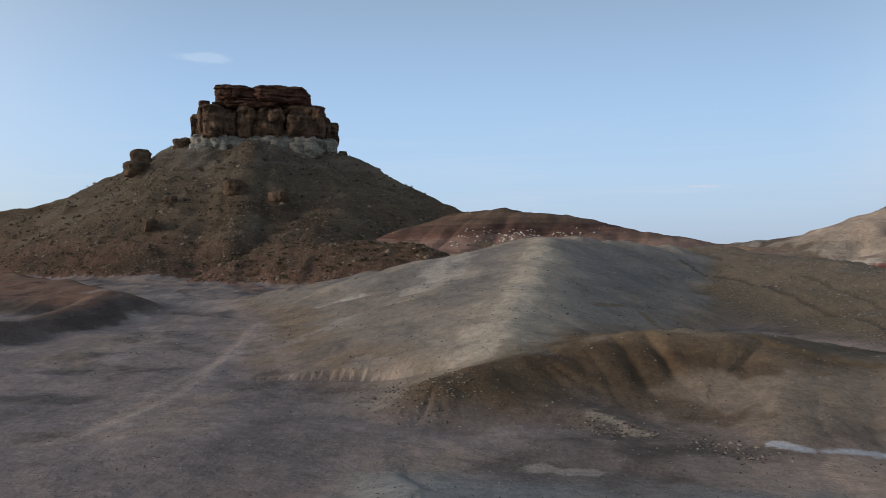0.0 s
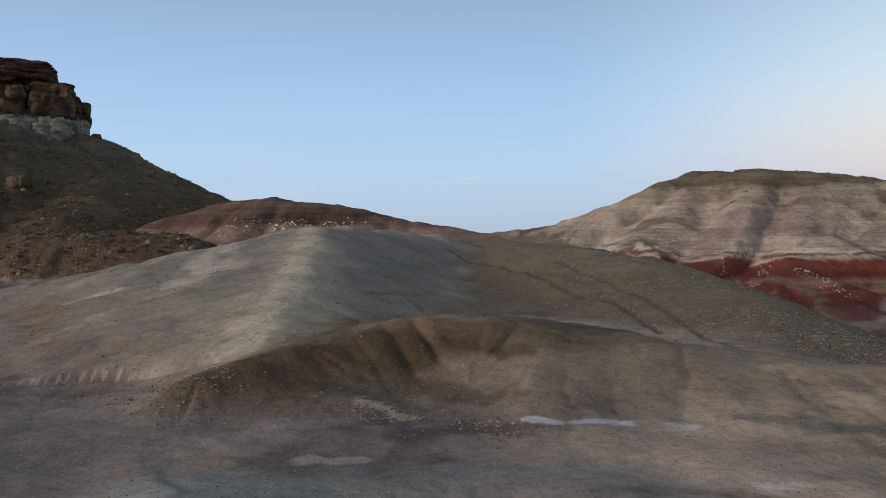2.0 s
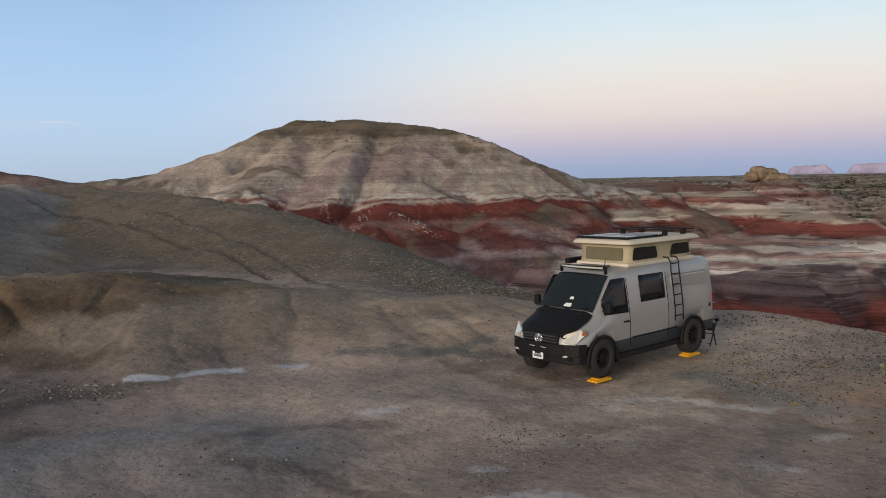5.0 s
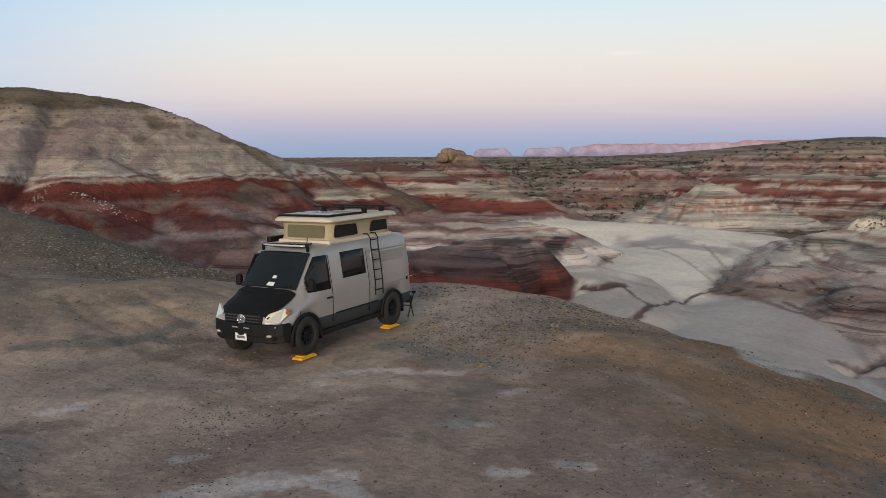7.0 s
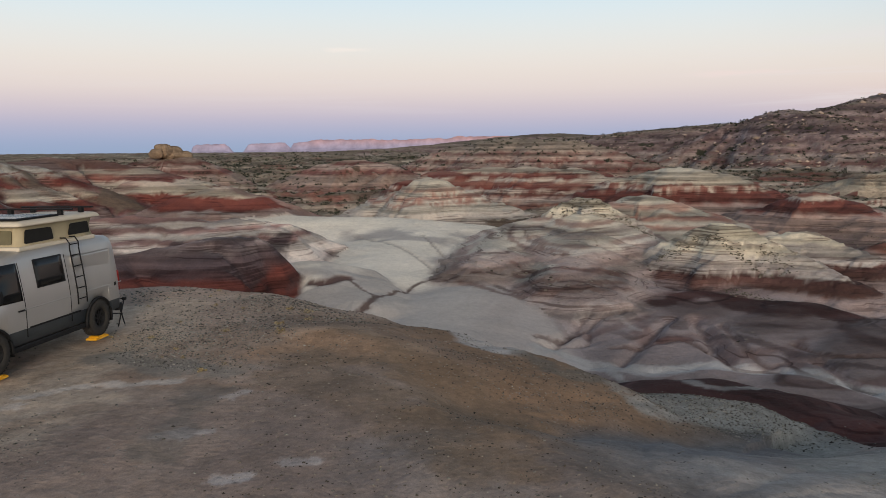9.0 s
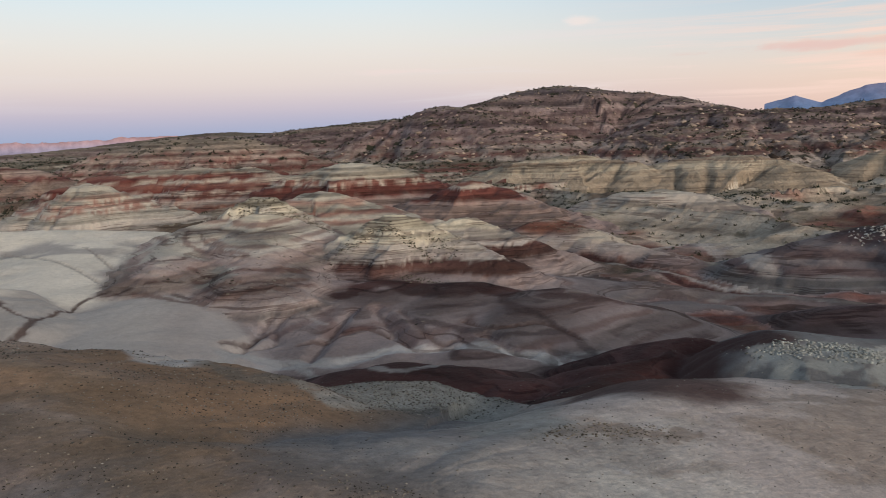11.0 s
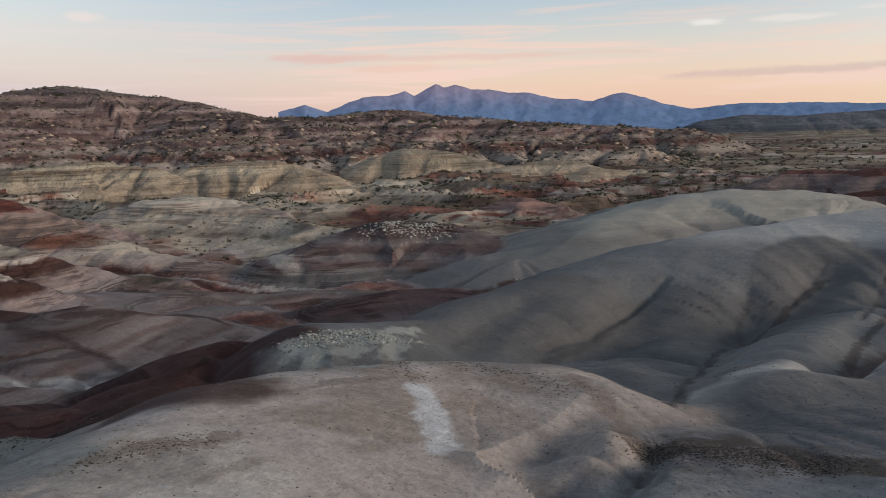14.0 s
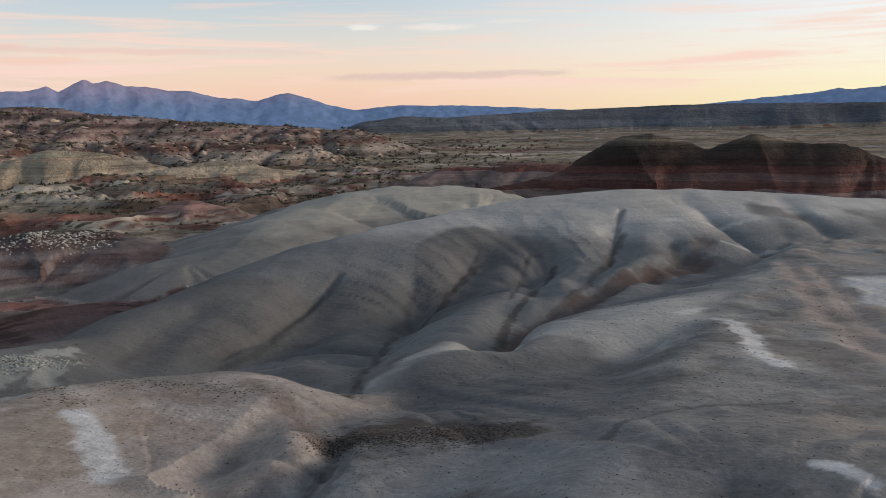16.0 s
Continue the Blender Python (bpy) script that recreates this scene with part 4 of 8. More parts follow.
# beds that break the lobes
wash([(71.9, -12.43), (75.9, -18.05), (71.1, -23.09), (65.0, -26.31)], 1.6, MAROON, 0.9, 0.0, 0.7)
wash([(63.4, -5.47), (59.49, -3.41), (58.49, -1.44)], 0.35, DIRT, 0.7, 0.2, 0.5)
wash([(64.4, -16.31), (55.10, -16.40), (54.01, -18.09)], 0.4, DIRT, 0.6, 0.2, 0.5)
wash([(58.16, -7.13), (58.87, -9.78), (60.3, -12.65), (55.85, -14.17)], 0.4, DIRT, 0.7, 0.2, 0.5)
wash([(58.68, -20.03), (54.46, -21.37), (54.41, -24.96), (50.71, -26.24)], 0.4, DIRT, 0.8, 0.2, 0.5)
wash([(95.4, -50.44), (85.2, -52.87), (75.4, -53.73), (69.9, -57.79)], 1.0, MAROON, 0.95, 0.2, 0.5)
wash([(95.7, -55.91), (101.4, -71.3), (72.3, -60.7)], 1.3, (0.42, 0.37, 0.33), 0.8, 0.0, 0.5)
wash([(60.9, -30.95), (70.8, -43.85), (66.3, -50.86)], 1.0, (0.36, 0.30, 0.28), 0.8, 0.0, 0.5)
wash([(32.34, -25.85), (35.77, -25.30), (16.02, -10.13)], 2.2, (0.055, 0.024, 0.022), 0.9, 0.0, 0.4)
# the worn end of the grey hill
wash([(29.96, -25.40), (29.41, -26.84), (28.93, -29.22)], 1.0, (0.36, 0.37, 0.355), 0.75, 0.1, 0.9)
wash([(27.93, -24.73), (15.70, -15.62), (27.61, -29.96)], 0.7, (0.34, 0.355, 0.34), 0.7, 0.1, 0.9)
# dark rills on the grey hill
wash([(6.22, -28.93), (6.51, -40.00), (4.89, -43.67), (2.82, -50.20), (0.13, -57.27), (-3.15, -63.1)], 0.8, (0.12, 0.092, 0.086), 0.6, 0.1, 1.0)
wash([(5.04, -42.32), (3.04, -48.30), (0.49, -55.54)], 0.5, (0.11, 0.082, 0.075), 0.6, 0.1, 1.0)
wash([(15.07, -51.63), (14.24, -53.07), (13.92, -59.60)], 0.25, (0.12, 0.11, 0.108), 0.5, 0.1, 0.9)
wash([(8.98, -46.66), (9.90, -58.16), (9.01, -59.23)], 0.22, (0.11, 0.10, 0.10), 0.5, 0.1, 0.9)
wash([(3.83, -57.09), (3.82, -60.9), (3.57, -68.2)], 0.4, (0.11, 0.10, 0.10), 0.5, 0.2, 0.9)
wash([(23.17, -37.34), (22.35, -40.99), (22.47, -44.98), (22.11, -51.46)], 0.5, (0.12, 0.115, 0.115), 0.35, 0.2, 1.0)
wash([(-3.29, -67.9), (-7.38, -70.0)], 0.35, BLEACHED, 0.5, 0.0, 0.5)
wash([(-4.36, -63.5), (-9.25, -64.3)], 0.35, BLEACHED, 0.45, 0.0, 0.5)
wash([(-0.21, -67.3), (-1.10, -67.1)], 0.4, BLEACHED, 0.7, 0.0, 0.4)
wash([(-0.68, -34.55), (-1.65, -36.01)], 0.35, BLEACHED, 0.8, 0.0, 0.6)
wash([(-2.19, -33.12), (-2.74, -31.95), (-3.01, -28.49), (-2.86, -24.54), (-3.27, -22.99)], 0.42, BLEACHED, 0.95, 0.0, 0.6)
wash([(-2.25, -11.90), (-2.55, -11.56), (-2.81, -11.27)], 0.22, BLEACHED, 0.9, 0.0, 0.6)
# a broad grey patch: shade painted over the slope behind the saddle
wash([(6.25, -23.16), (3.90, -25.15), (0.86, -25.85)], 2.8, (0.15, 0.15, 0.15), 0.7, 0.0, 0.5)
wash([(4.54, -12.83), (2.95, -13.18), (1.22, -11.93)], 1.5, (0.29, 0.292, 0.305), 0.7, 0.0, 0.7)
# a crease beside the tan dome, with a darker line along it
gully([(6.00, -11.50), (6.05, -12.60), (6.10, -13.60), (6.90, -15.00)], 0.45, 0.28)
wash([(6.00, -11.50), (6.05, -12.60), (6.10, -13.60), (6.90, -15.00)], 0.18, (0.13, 0.115, 0.105), 0.55, 0.0, 0.7)
# the worn turning place with its salt pan
wash([(-7.48, -53.76), (-6.86, -43.07), (-6.73, -34.06), (-6.77, -27.35), (-7.04, -23.80)], 1.0, (0.36, 0.29, 0.265), 0.7, 0.1, 0.5)
wash([(-8.51, -50.06), (-8.30, -43.78), (-7.81, -34.32), (-8.37, -29.70)], 0.7, (0.38, 0.315, 0.29), 0.7, 0.1, 0.5)
wash([(-8.72, -60.3), (-11.29, -54.86), (-13.98, -52.84)], 2.0, (0.34, 0.29, 0.27), 0.6, 0.0, 0.5)
wash([(-11.09, -45.68), (-10.61, -39.69), (-11.30, -36.04)], 1.9, BLEACHED, 0.85, 0.0, 0.4)
wash([(-4.55, -28.02), (-4.85, -24.18), (-5.32, -21.27)], 1.6, (0.14, 0.125, 0.12), 0.6, 0.0, 0.6)
# the tan dome: its salt stain, brown crumbs and a dark crease
wash([(12.82, -14.62), (11.99, -14.07), (10.99, -13.08), (9.52, -11.67)], 0.42, BLEACHED, 0.95, 0.0, 0.5)
wash([(11.25, -6.38), (11.04, -6.53)], 0.12, BLEACHED, 0.9, 0.0, 0.6)
wash([(12.95, -6.10), (12.90, -7.45), (12.60, -8.60)], 0.45, (0.22, 0.165, 0.13), 0.65, 0.0, 1.2)
# a broad grey patch paints in the shadow on the dome's left side
wash([(12.60, -6.60), (11.40, -5.20), (10.20, -5.00)], 2.0, (0.33, 0.30, 0.28), 0.65, 0.0, 0.9)
wash([(14.49, -12.08), (14.30, -13.81), (13.51, -15.08)], 0.3, (0.22, 0.18, 0.15), 0.6, 0.0, 1.0)
wash([(11.80, -14.99), (10.23, -14.82), (8.81, -14.15)], 0.6, (0.36, 0.285, 0.245), 0.5, 0.0, 1.1)
# pale clay along the nose, below its gravel
wash([(20.19, -3.94), (20.54, -5.56), (20.14, -7.12), (14.08, -6.05)], 1.3, (0.28, 0.285, 0.27), 0.7, 0.0, 0.8)
wash([(18.29, -3.06), (19.48, -4.98), (19.87, -6.85)], 0.7, (0.30, 0.305, 0.29), 0.7, 0.0, 0.8)
wash([(21.08, -0.13), (20.14, -1.89), (39.39, -6.57)], 0.6, (0.13, 0.125, 0.11), 0.6, 0.0, 0.7)
# rusty dirt over the brown mound
wash([(17.59, 4.21), (16.98, 2.85), (15.84, 1.53), (12.20, 0.29)], 1.5, (0.22, 0.15, 0.098), 0.8, 0.0, 0.7)
wash([(15.12, 3.87), (13.15, 2.05), (11.28, 0.61)], 1.0, (0.19, 0.138, 0.098), 0.6, 0.0, 0.8)
wash([(14.94, 8.17), (14.85, 6.61), (14.45, 4.97)], 0.5, (0.31, 0.215, 0.16), 0.6, 0.0, 0.8)
# tyre tracks and trodden ground by the van
wash([(12.83, 8.74), (14.88, 8.63), (17.79, 9.14), (20.89, 9.89)], 1.9, (0.45, 0.37, 0.295), 0.75, 0.0, 0.7)
wash([(14.23, 14.79), (15.23, 14.27), (17.44, 14.46)], 1.2, (0.42, 0.34, 0.27), 0.5, 0.0, 0.8)
wash([(10.31, 12.95), (12.59, 11.84), (14.35, 10.36)], 0.5, (0.33, 0.28, 0.245), 0.5, 0.02, 0.6)
# salt pans and dusty streaks on the bench
wash([(7.81, 7.62), (8.32, 7.15), (8.76, 6.49), (9.01, 5.72)], 0.4, BLEACHED, 0.40, 0.0, 1.1)
wash([(8.70, 7.05), (8.98, 6.46)], 0.22, BLEACHED, 0.38, 0.0, 1.1)
wash([(13.66, 9.02), (14.41, 8.36), (14.64, 7.41), (14.80, 6.60)], 0.2, (0.52, 0.47, 0.43), 0.8, 0.0, 0.8)
wash([(9.55, 12.08), (9.86, 11.83)], 0.11, BLEACHED, 0.38, 0.0, 1.1)
wash([(10.32, 16.55), (10.65, 16.21)], 0.2, BLEACHED, 0.38, 0.0, 1.1)
wash([(8.91, 16.84), (9.21, 16.74)], 0.18, BLEACHED, 0.38, 0.0, 1.1)
wash([(8.80, 8.61), (9.09, 8.35)], 0.16, BLEACHED, 0.35, 0.0, 1.1)
wash([(12.97, 9.18), (13.20, 8.85)], 0.14, BLEACHED, 0.32, 0.0, 1.1)
wash([(11.76, 5.51), (12.10, 5.01)], 0.2, BLEACHED, 0.32, 0.0, 1.1)
wash([(13.79, 5.20), (14.12, 5.05)], 0.15, BLEACHED, 0.28, 0.0, 1.1)
wash([(10.34, 4.04), (10.45, 3.75)], 0.13, BLEACHED, 0.38, 0.0, 1.1)
wash([(10.98, 3.28), (11.11, 2.92)], 0.13, BLEACHED, 0.32, 0.0, 1.1)
wash([(10.33, 11.91), (10.86, 11.24), (11.12, 10.31)], 0.3, (0.40, 0.34, 0.29), 0.5, 0.0, 0.8)
wash([(6.38, 12.19), (7.64, 12.44), (8.70, 11.78), (9.22, 11.38)], 0.35, (0.12, 0.098, 0.09), 0.55, 0.0, 0.8)
wash([(13.81, 15.00), (13.29, 12.62), (13.27, 10.65)], 0.3, (0.15, 0.115, 0.09), 0.55, 0.0, 0.8)
wash([(5.97, 11.44), (6.61, 10.55), (6.90, 9.93), (6.84, 8.87)], 0.3, (0.10, 0.083, 0.075), 0.55, 0.0, 0.8)
wash([(11.33, 10.21), (11.61, 8.55), (13.02, 7.57)], 0.4, (0.16, 0.115, 0.09), 0.45, 0.0, 0.8)
wash([(15.38, 16.22), (16.93, 16.00), (19.18, 16.41)], 0.9, (0.42, 0.32, 0.23), 0.65, 0.0, 0.8)
wash([(14.69, 9.83), (16.57, 9.59), (18.42, 9.79)], 0.6, (0.40, 0.31, 0.23), 0.65, 0.0, 0.8)
wash([(15.19, 19.23), (17.41, 19.31), (18.86, 17.79)], 0.7, (0.40, 0.31, 0.225), 0.6, 0.0, 0.8)
wash([(12.98, 15.88), (14.45, 15.67), (15.41, 15.00)], 0.7, (0.36, 0.27, 0.2), 0.5, 0.0, 0.8)
wash([(13.35, 15.90), (14.14, 14.94), (14.80, 14.02)], 0.35, (0.12, 0.115, 0.105), 0.6, 0.0, 0.8)
wash([(16.60, 8.84), (15.94, 7.10), (15.50, 5.77)], 0.7, (0.19, 0.19, 0.178), 0.6, 0.0, 0.8)
wash([(16.83, 5.50), (17.82, 4.54), (17.44, 3.51)], 0.8, (0.34, 0.225, 0.15), 0.6, 0.0, 0.8)
wash([(14.37, 5.81), (12.50, 5.59), (11.13, 5.36)], 0.5, (0.15, 0.14, 0.125), 0.5, 0.0, 0.8)
# the track past the clay ridge, its ruts and the scooped bank
wash([(7.12, 17.60), (7.64, 17.13)], 0.22, (0.46, 0.48, 0.53), 0.9, 0, 0.4)
wash([(8.05, 17.06), (9.33, 16.91)], 0.22, (0.46, 0.48, 0.53), 0.9, 0, 0.4)
wash([(10.43, 16.53), (10.70, 16.35)], 0.16, (0.46, 0.48, 0.53), 0.8, 0, 0.5)
wash([(9.46, 12.08), (9.96, 11.91)], 0.18, BLEACHED, 0.37, 0, 1.1)
wash([(2.55, 23.76), (4.87, 24.58), (7.41, 24.48), (8.42, 23.04)], 0.9, (0.085, 0.058, 0.037), 0.8, 0, 0.6)
wash([(-0.22, 23.89), (0.94, 22.83), (1.93, 22.23)], 0.6, (0.105, 0.07, 0.045), 0.8, 0, 0.7)
wash([(4.62, 23.37), (5.76, 21.27), (6.85, 19.66)], 0.8, (0.095, 0.07, 0.048), 0.7, 0, 0.7)
wash([(6.24, 25.77), (8.59, 24.58), (10.15, 22.65)], 0.7, (0.15, 0.105, 0.067), 0.7, 0, 0.7)
wash([(6.24, 36.51), (9.54, 39.25), (9.52, 27.20), (11.05, 23.74), (14.64, 23.33)], 0.28, (0.17, 0.12, 0.07), 0.85, 0.04, 0.6)
wash([(19.23, 64.74), (21.09, 54.94), (21.00, 44.96), (20.99, 37.81), (19.57, 32.08)], 0.22, (0.08, 0.066, 0.052), 0.85, 0.1, 0.5)
wash([(24.24, 53.81), (23.24, 41.85), (21.57, 33.27), (18.56, 25.22)], 0.22, (0.09, 0.076, 0.06), 0.8, 0.08, 0.5)
wash([(6.85, 58.64), (4.59, 44.75), (2.41, 32.01), (1.35, 27.78), (0.25, 25.74)], 1.0, (0.46, 0.40, 0.33), 0.75, 0, 0.7)
wash([(3.46, 91.57), (-0.04, 52.54), (-1.70, 44.68)], 1.3, (0.42, 0.385, 0.35), 0.6, 0, 0.8)
wash([(-5.37, 49.35), (-7.57, 49.06)], 1.4, (0.44, 0.44, 0.42), 0.6, 0, 0.7)
wash([(3.73, 20.43), (4.18, 19.78), (4.27, 18.92)], 0.35, (0.40, 0.34, 0.27), 0.8, 0, 0.9)
wash([(1.66, 15.80), (2.61, 15.62)], 0.35, (0.38, 0.34, 0.315), 0.6, 0, 0.9)
wash([(12.16, 16.34), (13.14, 15.48), (14.18, 14.77), (15.99, 14.82)], 0.35, (0.13, 0.13, 0.12), 0.7, 0, 0.7)
wash([(15.79, 16.83), (17.05, 16.16), (17.88, 15.66)], 0.5, (0.42, 0.33, 0.25), 0.6, 0, 0.8)
wash([(15.80, 18.83), (17.71, 17.99), (19.24, 17.03)], 0.7, (0.33, 0.25, 0.185), 0.6, 0, 0.7)
wash([(-10.65, 45.99), (-8.53, 26.89), (-8.60, 20.06), (-9.18, 18.47)], 0.45, (0.36, 0.30, 0.28), 0.65, -0.03, 0.6)
wash([(-4.36, 40.87), (-6.99, 35.25), (-8.76, 32.70), (-9.33, 25.06)], 0.5, (0.34, 0.29, 0.275), 0.5, -0.03, 0.7)
wash([(-22.83, 55.89), (-15.49, 41.98), (-13.01, 28.73), (-13.43, 27.21)], 0.7, (0.32, 0.28, 0.27), 0.45, 0, 0.7)
wash([(-5.13, 31.26), (-4.96, 23.83), (-4.84, 17.73), (-5.43, 16.50)], 1.1, (0.135, 0.118, 0.12), 0.55, 0, 0.7)
wash([(-0.26, 19.88), (-2.10, 18.68), (-3.61, 15.99)], 0.9, (0.14, 0.122, 0.12), 0.5, 0, 0.8)
wash([(-24.04, 56.98), (-23.31, 65.91), (-15.77, 55.15)], 1.8, (0.34, 0.30, 0.29), 0.5, 0, 0.6)
wash([(-20.95, 73.54), (-6.51, 31.60), (-5.64, 21.95), (-5.97, 16.43)], 0.6, (0.3, 0.25, 0.24), 0.35, 0, 0.8)
wash([(-22.14, 55.59), (-20.70, 48.20), (-20.32, 41.41)], 1.0, (0.07, 0.055, 0.05), 0.8, 0, 0.5)
wash([(-29.40, 103.49), (-21.40, 83.23), (-12.16, 64.48)], 2.0, (0.21, 0.125, 0.095), 0.6, 0, 0.7)
wash([(-3.16, 29.04), (-2.01, 24.53), (-2.24, 21.52)], 0.8, (0.30, 0.26, 0.235), 0.5, 0.05, 0.9)
# beds and rills of the purple slope, the bowl and the knolls
wash([(76.00, -17.75), (69.38, -20.78), (68.67, -25.63), (64.00, -30.08)], 2.4, (0.055, 0.024, 0.022), 0.85, 0, 0.5)
wash([(61.26, -15.24), (57.62, -18.60), (52.72, -21.33), (52.68, -25.64)], 0.7, (0.07, 0.046, 0.046), 0.65, 0, 0.6)
wash([(78.50, -0.18), (76.85, -6.26), (81.08, -11.28)], 1.0, (0.13, 0.07, 0.06), 0.7, 0, 0.6)
wash([(51.67, -0.78), (52.73, -6.18), (41.27, -9.39), (42.81, -14.50)], 0.45, WHITISH, 0.75, 0, 0.5)
wash([(55.94, -2.73), (54.02, -7.35), (53.01, -13.46), (51.19, -18.32), (48.56, -22.61), (47.84, -28.51)], 0.5, WHITISH, 0.65, 0, 0.6)
wash([(75.03, 2.00), (70.88, -2.19), (71.71, -6.35), (74.13, -10.31)], 0.5, (0.10, 0.06, 0.055), 0.7, 0, 0.5)
wash([(59.81, -10.50), (60.83, -12.02), (60.19, -14.10)], 0.35, (0.09, 0.05, 0.05), 0.7, 0, 0.5)
wash([(65.44, -4.83), (68.62, -7.55), (62.95, -9.67)], 0.4, (0.36, 0.32, 0.30), 0.6, 0, 0.5)
wash([(60.90, -28.54), (58.35, -35.44), (58.57, -44.91)], 1.3, (0.075, 0.04, 0.038), 0.75, 0, 0.5)
wash([(76.63, -18.39), (72.02, -25.08), (64.25, -30.16)], 1.8, (0.06, 0.028, 0.026), 0.8, 0, 0.5)
wash([(57.93, -25.14), (53.20, -25.80), (47.87, -25.80)], 0.5, (0.07, 0.048, 0.048), 0.6, 0, 0.5)
wash([(90.59, -47.48), (84.15, -53.77), (73.51, -56.41), (67.88, -60.22)], 0.9, (0.40, 0.375, 0.35), 0.7, 0, 0.5)
wash([(91.42, -53.05), (81.34, -55.33), (73.73, -56.58)], 0.5, (0.10, 0.045, 0.036), 0.8, 0, 0.5)
wash([(66.33, -49.38), (64.93, -54.39), (59.86, -57.78)], 0.7, (0.36, 0.33, 0.31), 0.7, 0, 0.5)
wash([(79.26, 35.06), (64.03, 23.62), (86.24, 26.10)], 1.2, (0.07, 0.05, 0.055), 0.8, 0, 0.6)
wash([(75.00, 39.72), (60.39, 29.07), (60.59, 26.26)], 1.5, (0.15, 0.105, 0.105), 0.6, 0, 0.6)
wash([(84.39, 42.53), (82.96, 38.49), (84.68, 35.26)], 1.0, (0.10, 0.05, 0.048), 0.6, 0, 0.7)
wash([(110.54, 47.73), (113.04, 38.25)], 1.0, (0.46, 0.42, 0.39), 0.6, 0, 0.7)
wash([(29.81, -25.33), (28.29, -25.49), (27.61, -27.55), (27.84, -31.16)], 0.7, (0.34, 0.358, 0.342), 0.7, 0, 1.0)
wash([(29.09, -27.39), (28.38, -29.15), (28.63, -32.51)], 0.5, (0.42, 0.43, 0.41), 0.7, 0, 1.0)
wash([(81.57, 0.53), (77.15, -4.69), (79.02, -9.84)], 0.5, (0.17, 0.105, 0.09), 0.8, 0, 0.6)
wash([(75.07, 5.32), (70.44, -1.55), (71.51, -7.79)], 0.7, (0.18, 0.115, 0.1), 0.75, 0, 0.6)
wash([(74.13, -0.26), (72.59, -5.60), (75.33, -9.37)], 0.5, (0.15, 0.09, 0.08), 0.7, 0, 0.6)
wash([(99.67, 0.41), (93.32, 0.76), (90.84, -0.73), (83.14, -4.99)], 0.5, (0.2, 0.14, 0.125), 0.8, 0, 0.6)
wash([(98.19, -0.72), (93.59, -1.31), (87.59, -2.89)], 0.35, (0.17, 0.12, 0.105), 0.7, 0, 0.6)
# the tan dome's flank down to the crease, and more dark grey put over the clay behind the saddle
gully([(8.60, -11.90), (7.55, -12.70), (7.35, -13.60), (7.70, -14.50)], 0.9, -0.28)
wash([(8.60, -11.90), (7.55, -12.70), (7.35, -13.60), (7.70, -14.50)], 1.0, (0.40, 0.345, 0.315), 0.85, 0, 0.35)
wash([(6.70, -24.93), (4.96, -25.81), (3.31, -27.87)], 1.8, (0.135, 0.135, 0.143), 0.7, 0, 0.5)
wash([(6.87, -22.81), (4.15, -21.60), (2.55, -21.59)], 1.5, (0.135, 0.135, 0.143), 0.65, 0, 0.5)
wash([(14.77, -36.17), (11.32, -45.07)], 0.5, (0.20, 0.20, 0.21), 0.4, 0, 1.0)
wash([(43.80, -61.00), (42.20, -64.40), (40.40, -66.80)], 1.5, (0.075, 0.035, 0.032), 0.85, 0, 0.6)
wash([(64.50, 61.50), (67.60, 58.40), (67.40, 55.60), (66.00, 52.00)], 3.0, (0.17, 0.095, 0.085), 0.9, 0, 0.5)
# gullies of the purple slope and the bowl, each tinted darker along its bed
gully([(66.55, -5.87), (56.63, -2.52)], 0.7, 0.4)
wash([(66.55, -5.87), (56.63, -2.52)], 0.22, (0.085, 0.055, 0.052), 0.4, 0, 0.8)
gully([(66.59, -14.85), (54.82, -14.46), (52.83, -17.10)], 0.8, 0.5)
wash([(66.59, -14.85), (54.82, -14.46), (52.83, -17.10)], 0.22, (0.085, 0.055, 0.052), 0.4, 0, 0.8)
gully([(53.89, -20.20), (49.68, -20.89), (48.89, -21.12)], 0.8, 0.5)
wash([(53.89, -20.20), (49.68, -20.89), (48.89, -21.12)], 0.22, (0.085, 0.055, 0.052), 0.4, 0, 0.8)
gully([(49.75, -23.52), (46.72, -23.53)], 0.7, 0.4)
wash([(49.75, -23.52), (46.72, -23.53)], 0.22, (0.085, 0.055, 0.052), 0.4, 0, 0.8)
gully([(68.18, -9.48), (64.93, -6.20), (59.41, -5.23), (57.34, -1.72)], 0.6, 0.35)
wash([(68.18, -9.48), (64.93, -6.20), (59.41, -5.23), (57.34, -1.72)], 0.22, (0.085, 0.055, 0.052), 0.4, 0, 0.8)
gully([(66.43, -12.62), (58.25, -8.95), (54.39, -7.17)], 0.7, 0.4)
wash([(66.43, -12.62), (58.25, -8.95), (54.39, -7.17)], 0.22, (0.085, 0.055, 0.052), 0.4, 0, 0.8)
gully([(63.53, 20.76), (61.06, 20.73), (59.69, 20.61)], 1.2, 0.9)
wash([(63.53, 20.76), (61.06, 20.73), (59.69, 20.61)], 0.22, (0.085, 0.055, 0.052), 0.4, 0, 0.8)
gully([(62.75, 24.68), (61.19, 22.67), (59.79, 21.48)], 0.9, 0.6)
wash([(62.75, 24.68), (61.19, 22.67), (59.79, 21.48)], 0.22, (0.085, 0.055, 0.052), 0.4, 0, 0.8)
gully([(66.55, 18.48), (62.30, 18.75), (60.20, 19.06)], 0.9, 0.5)
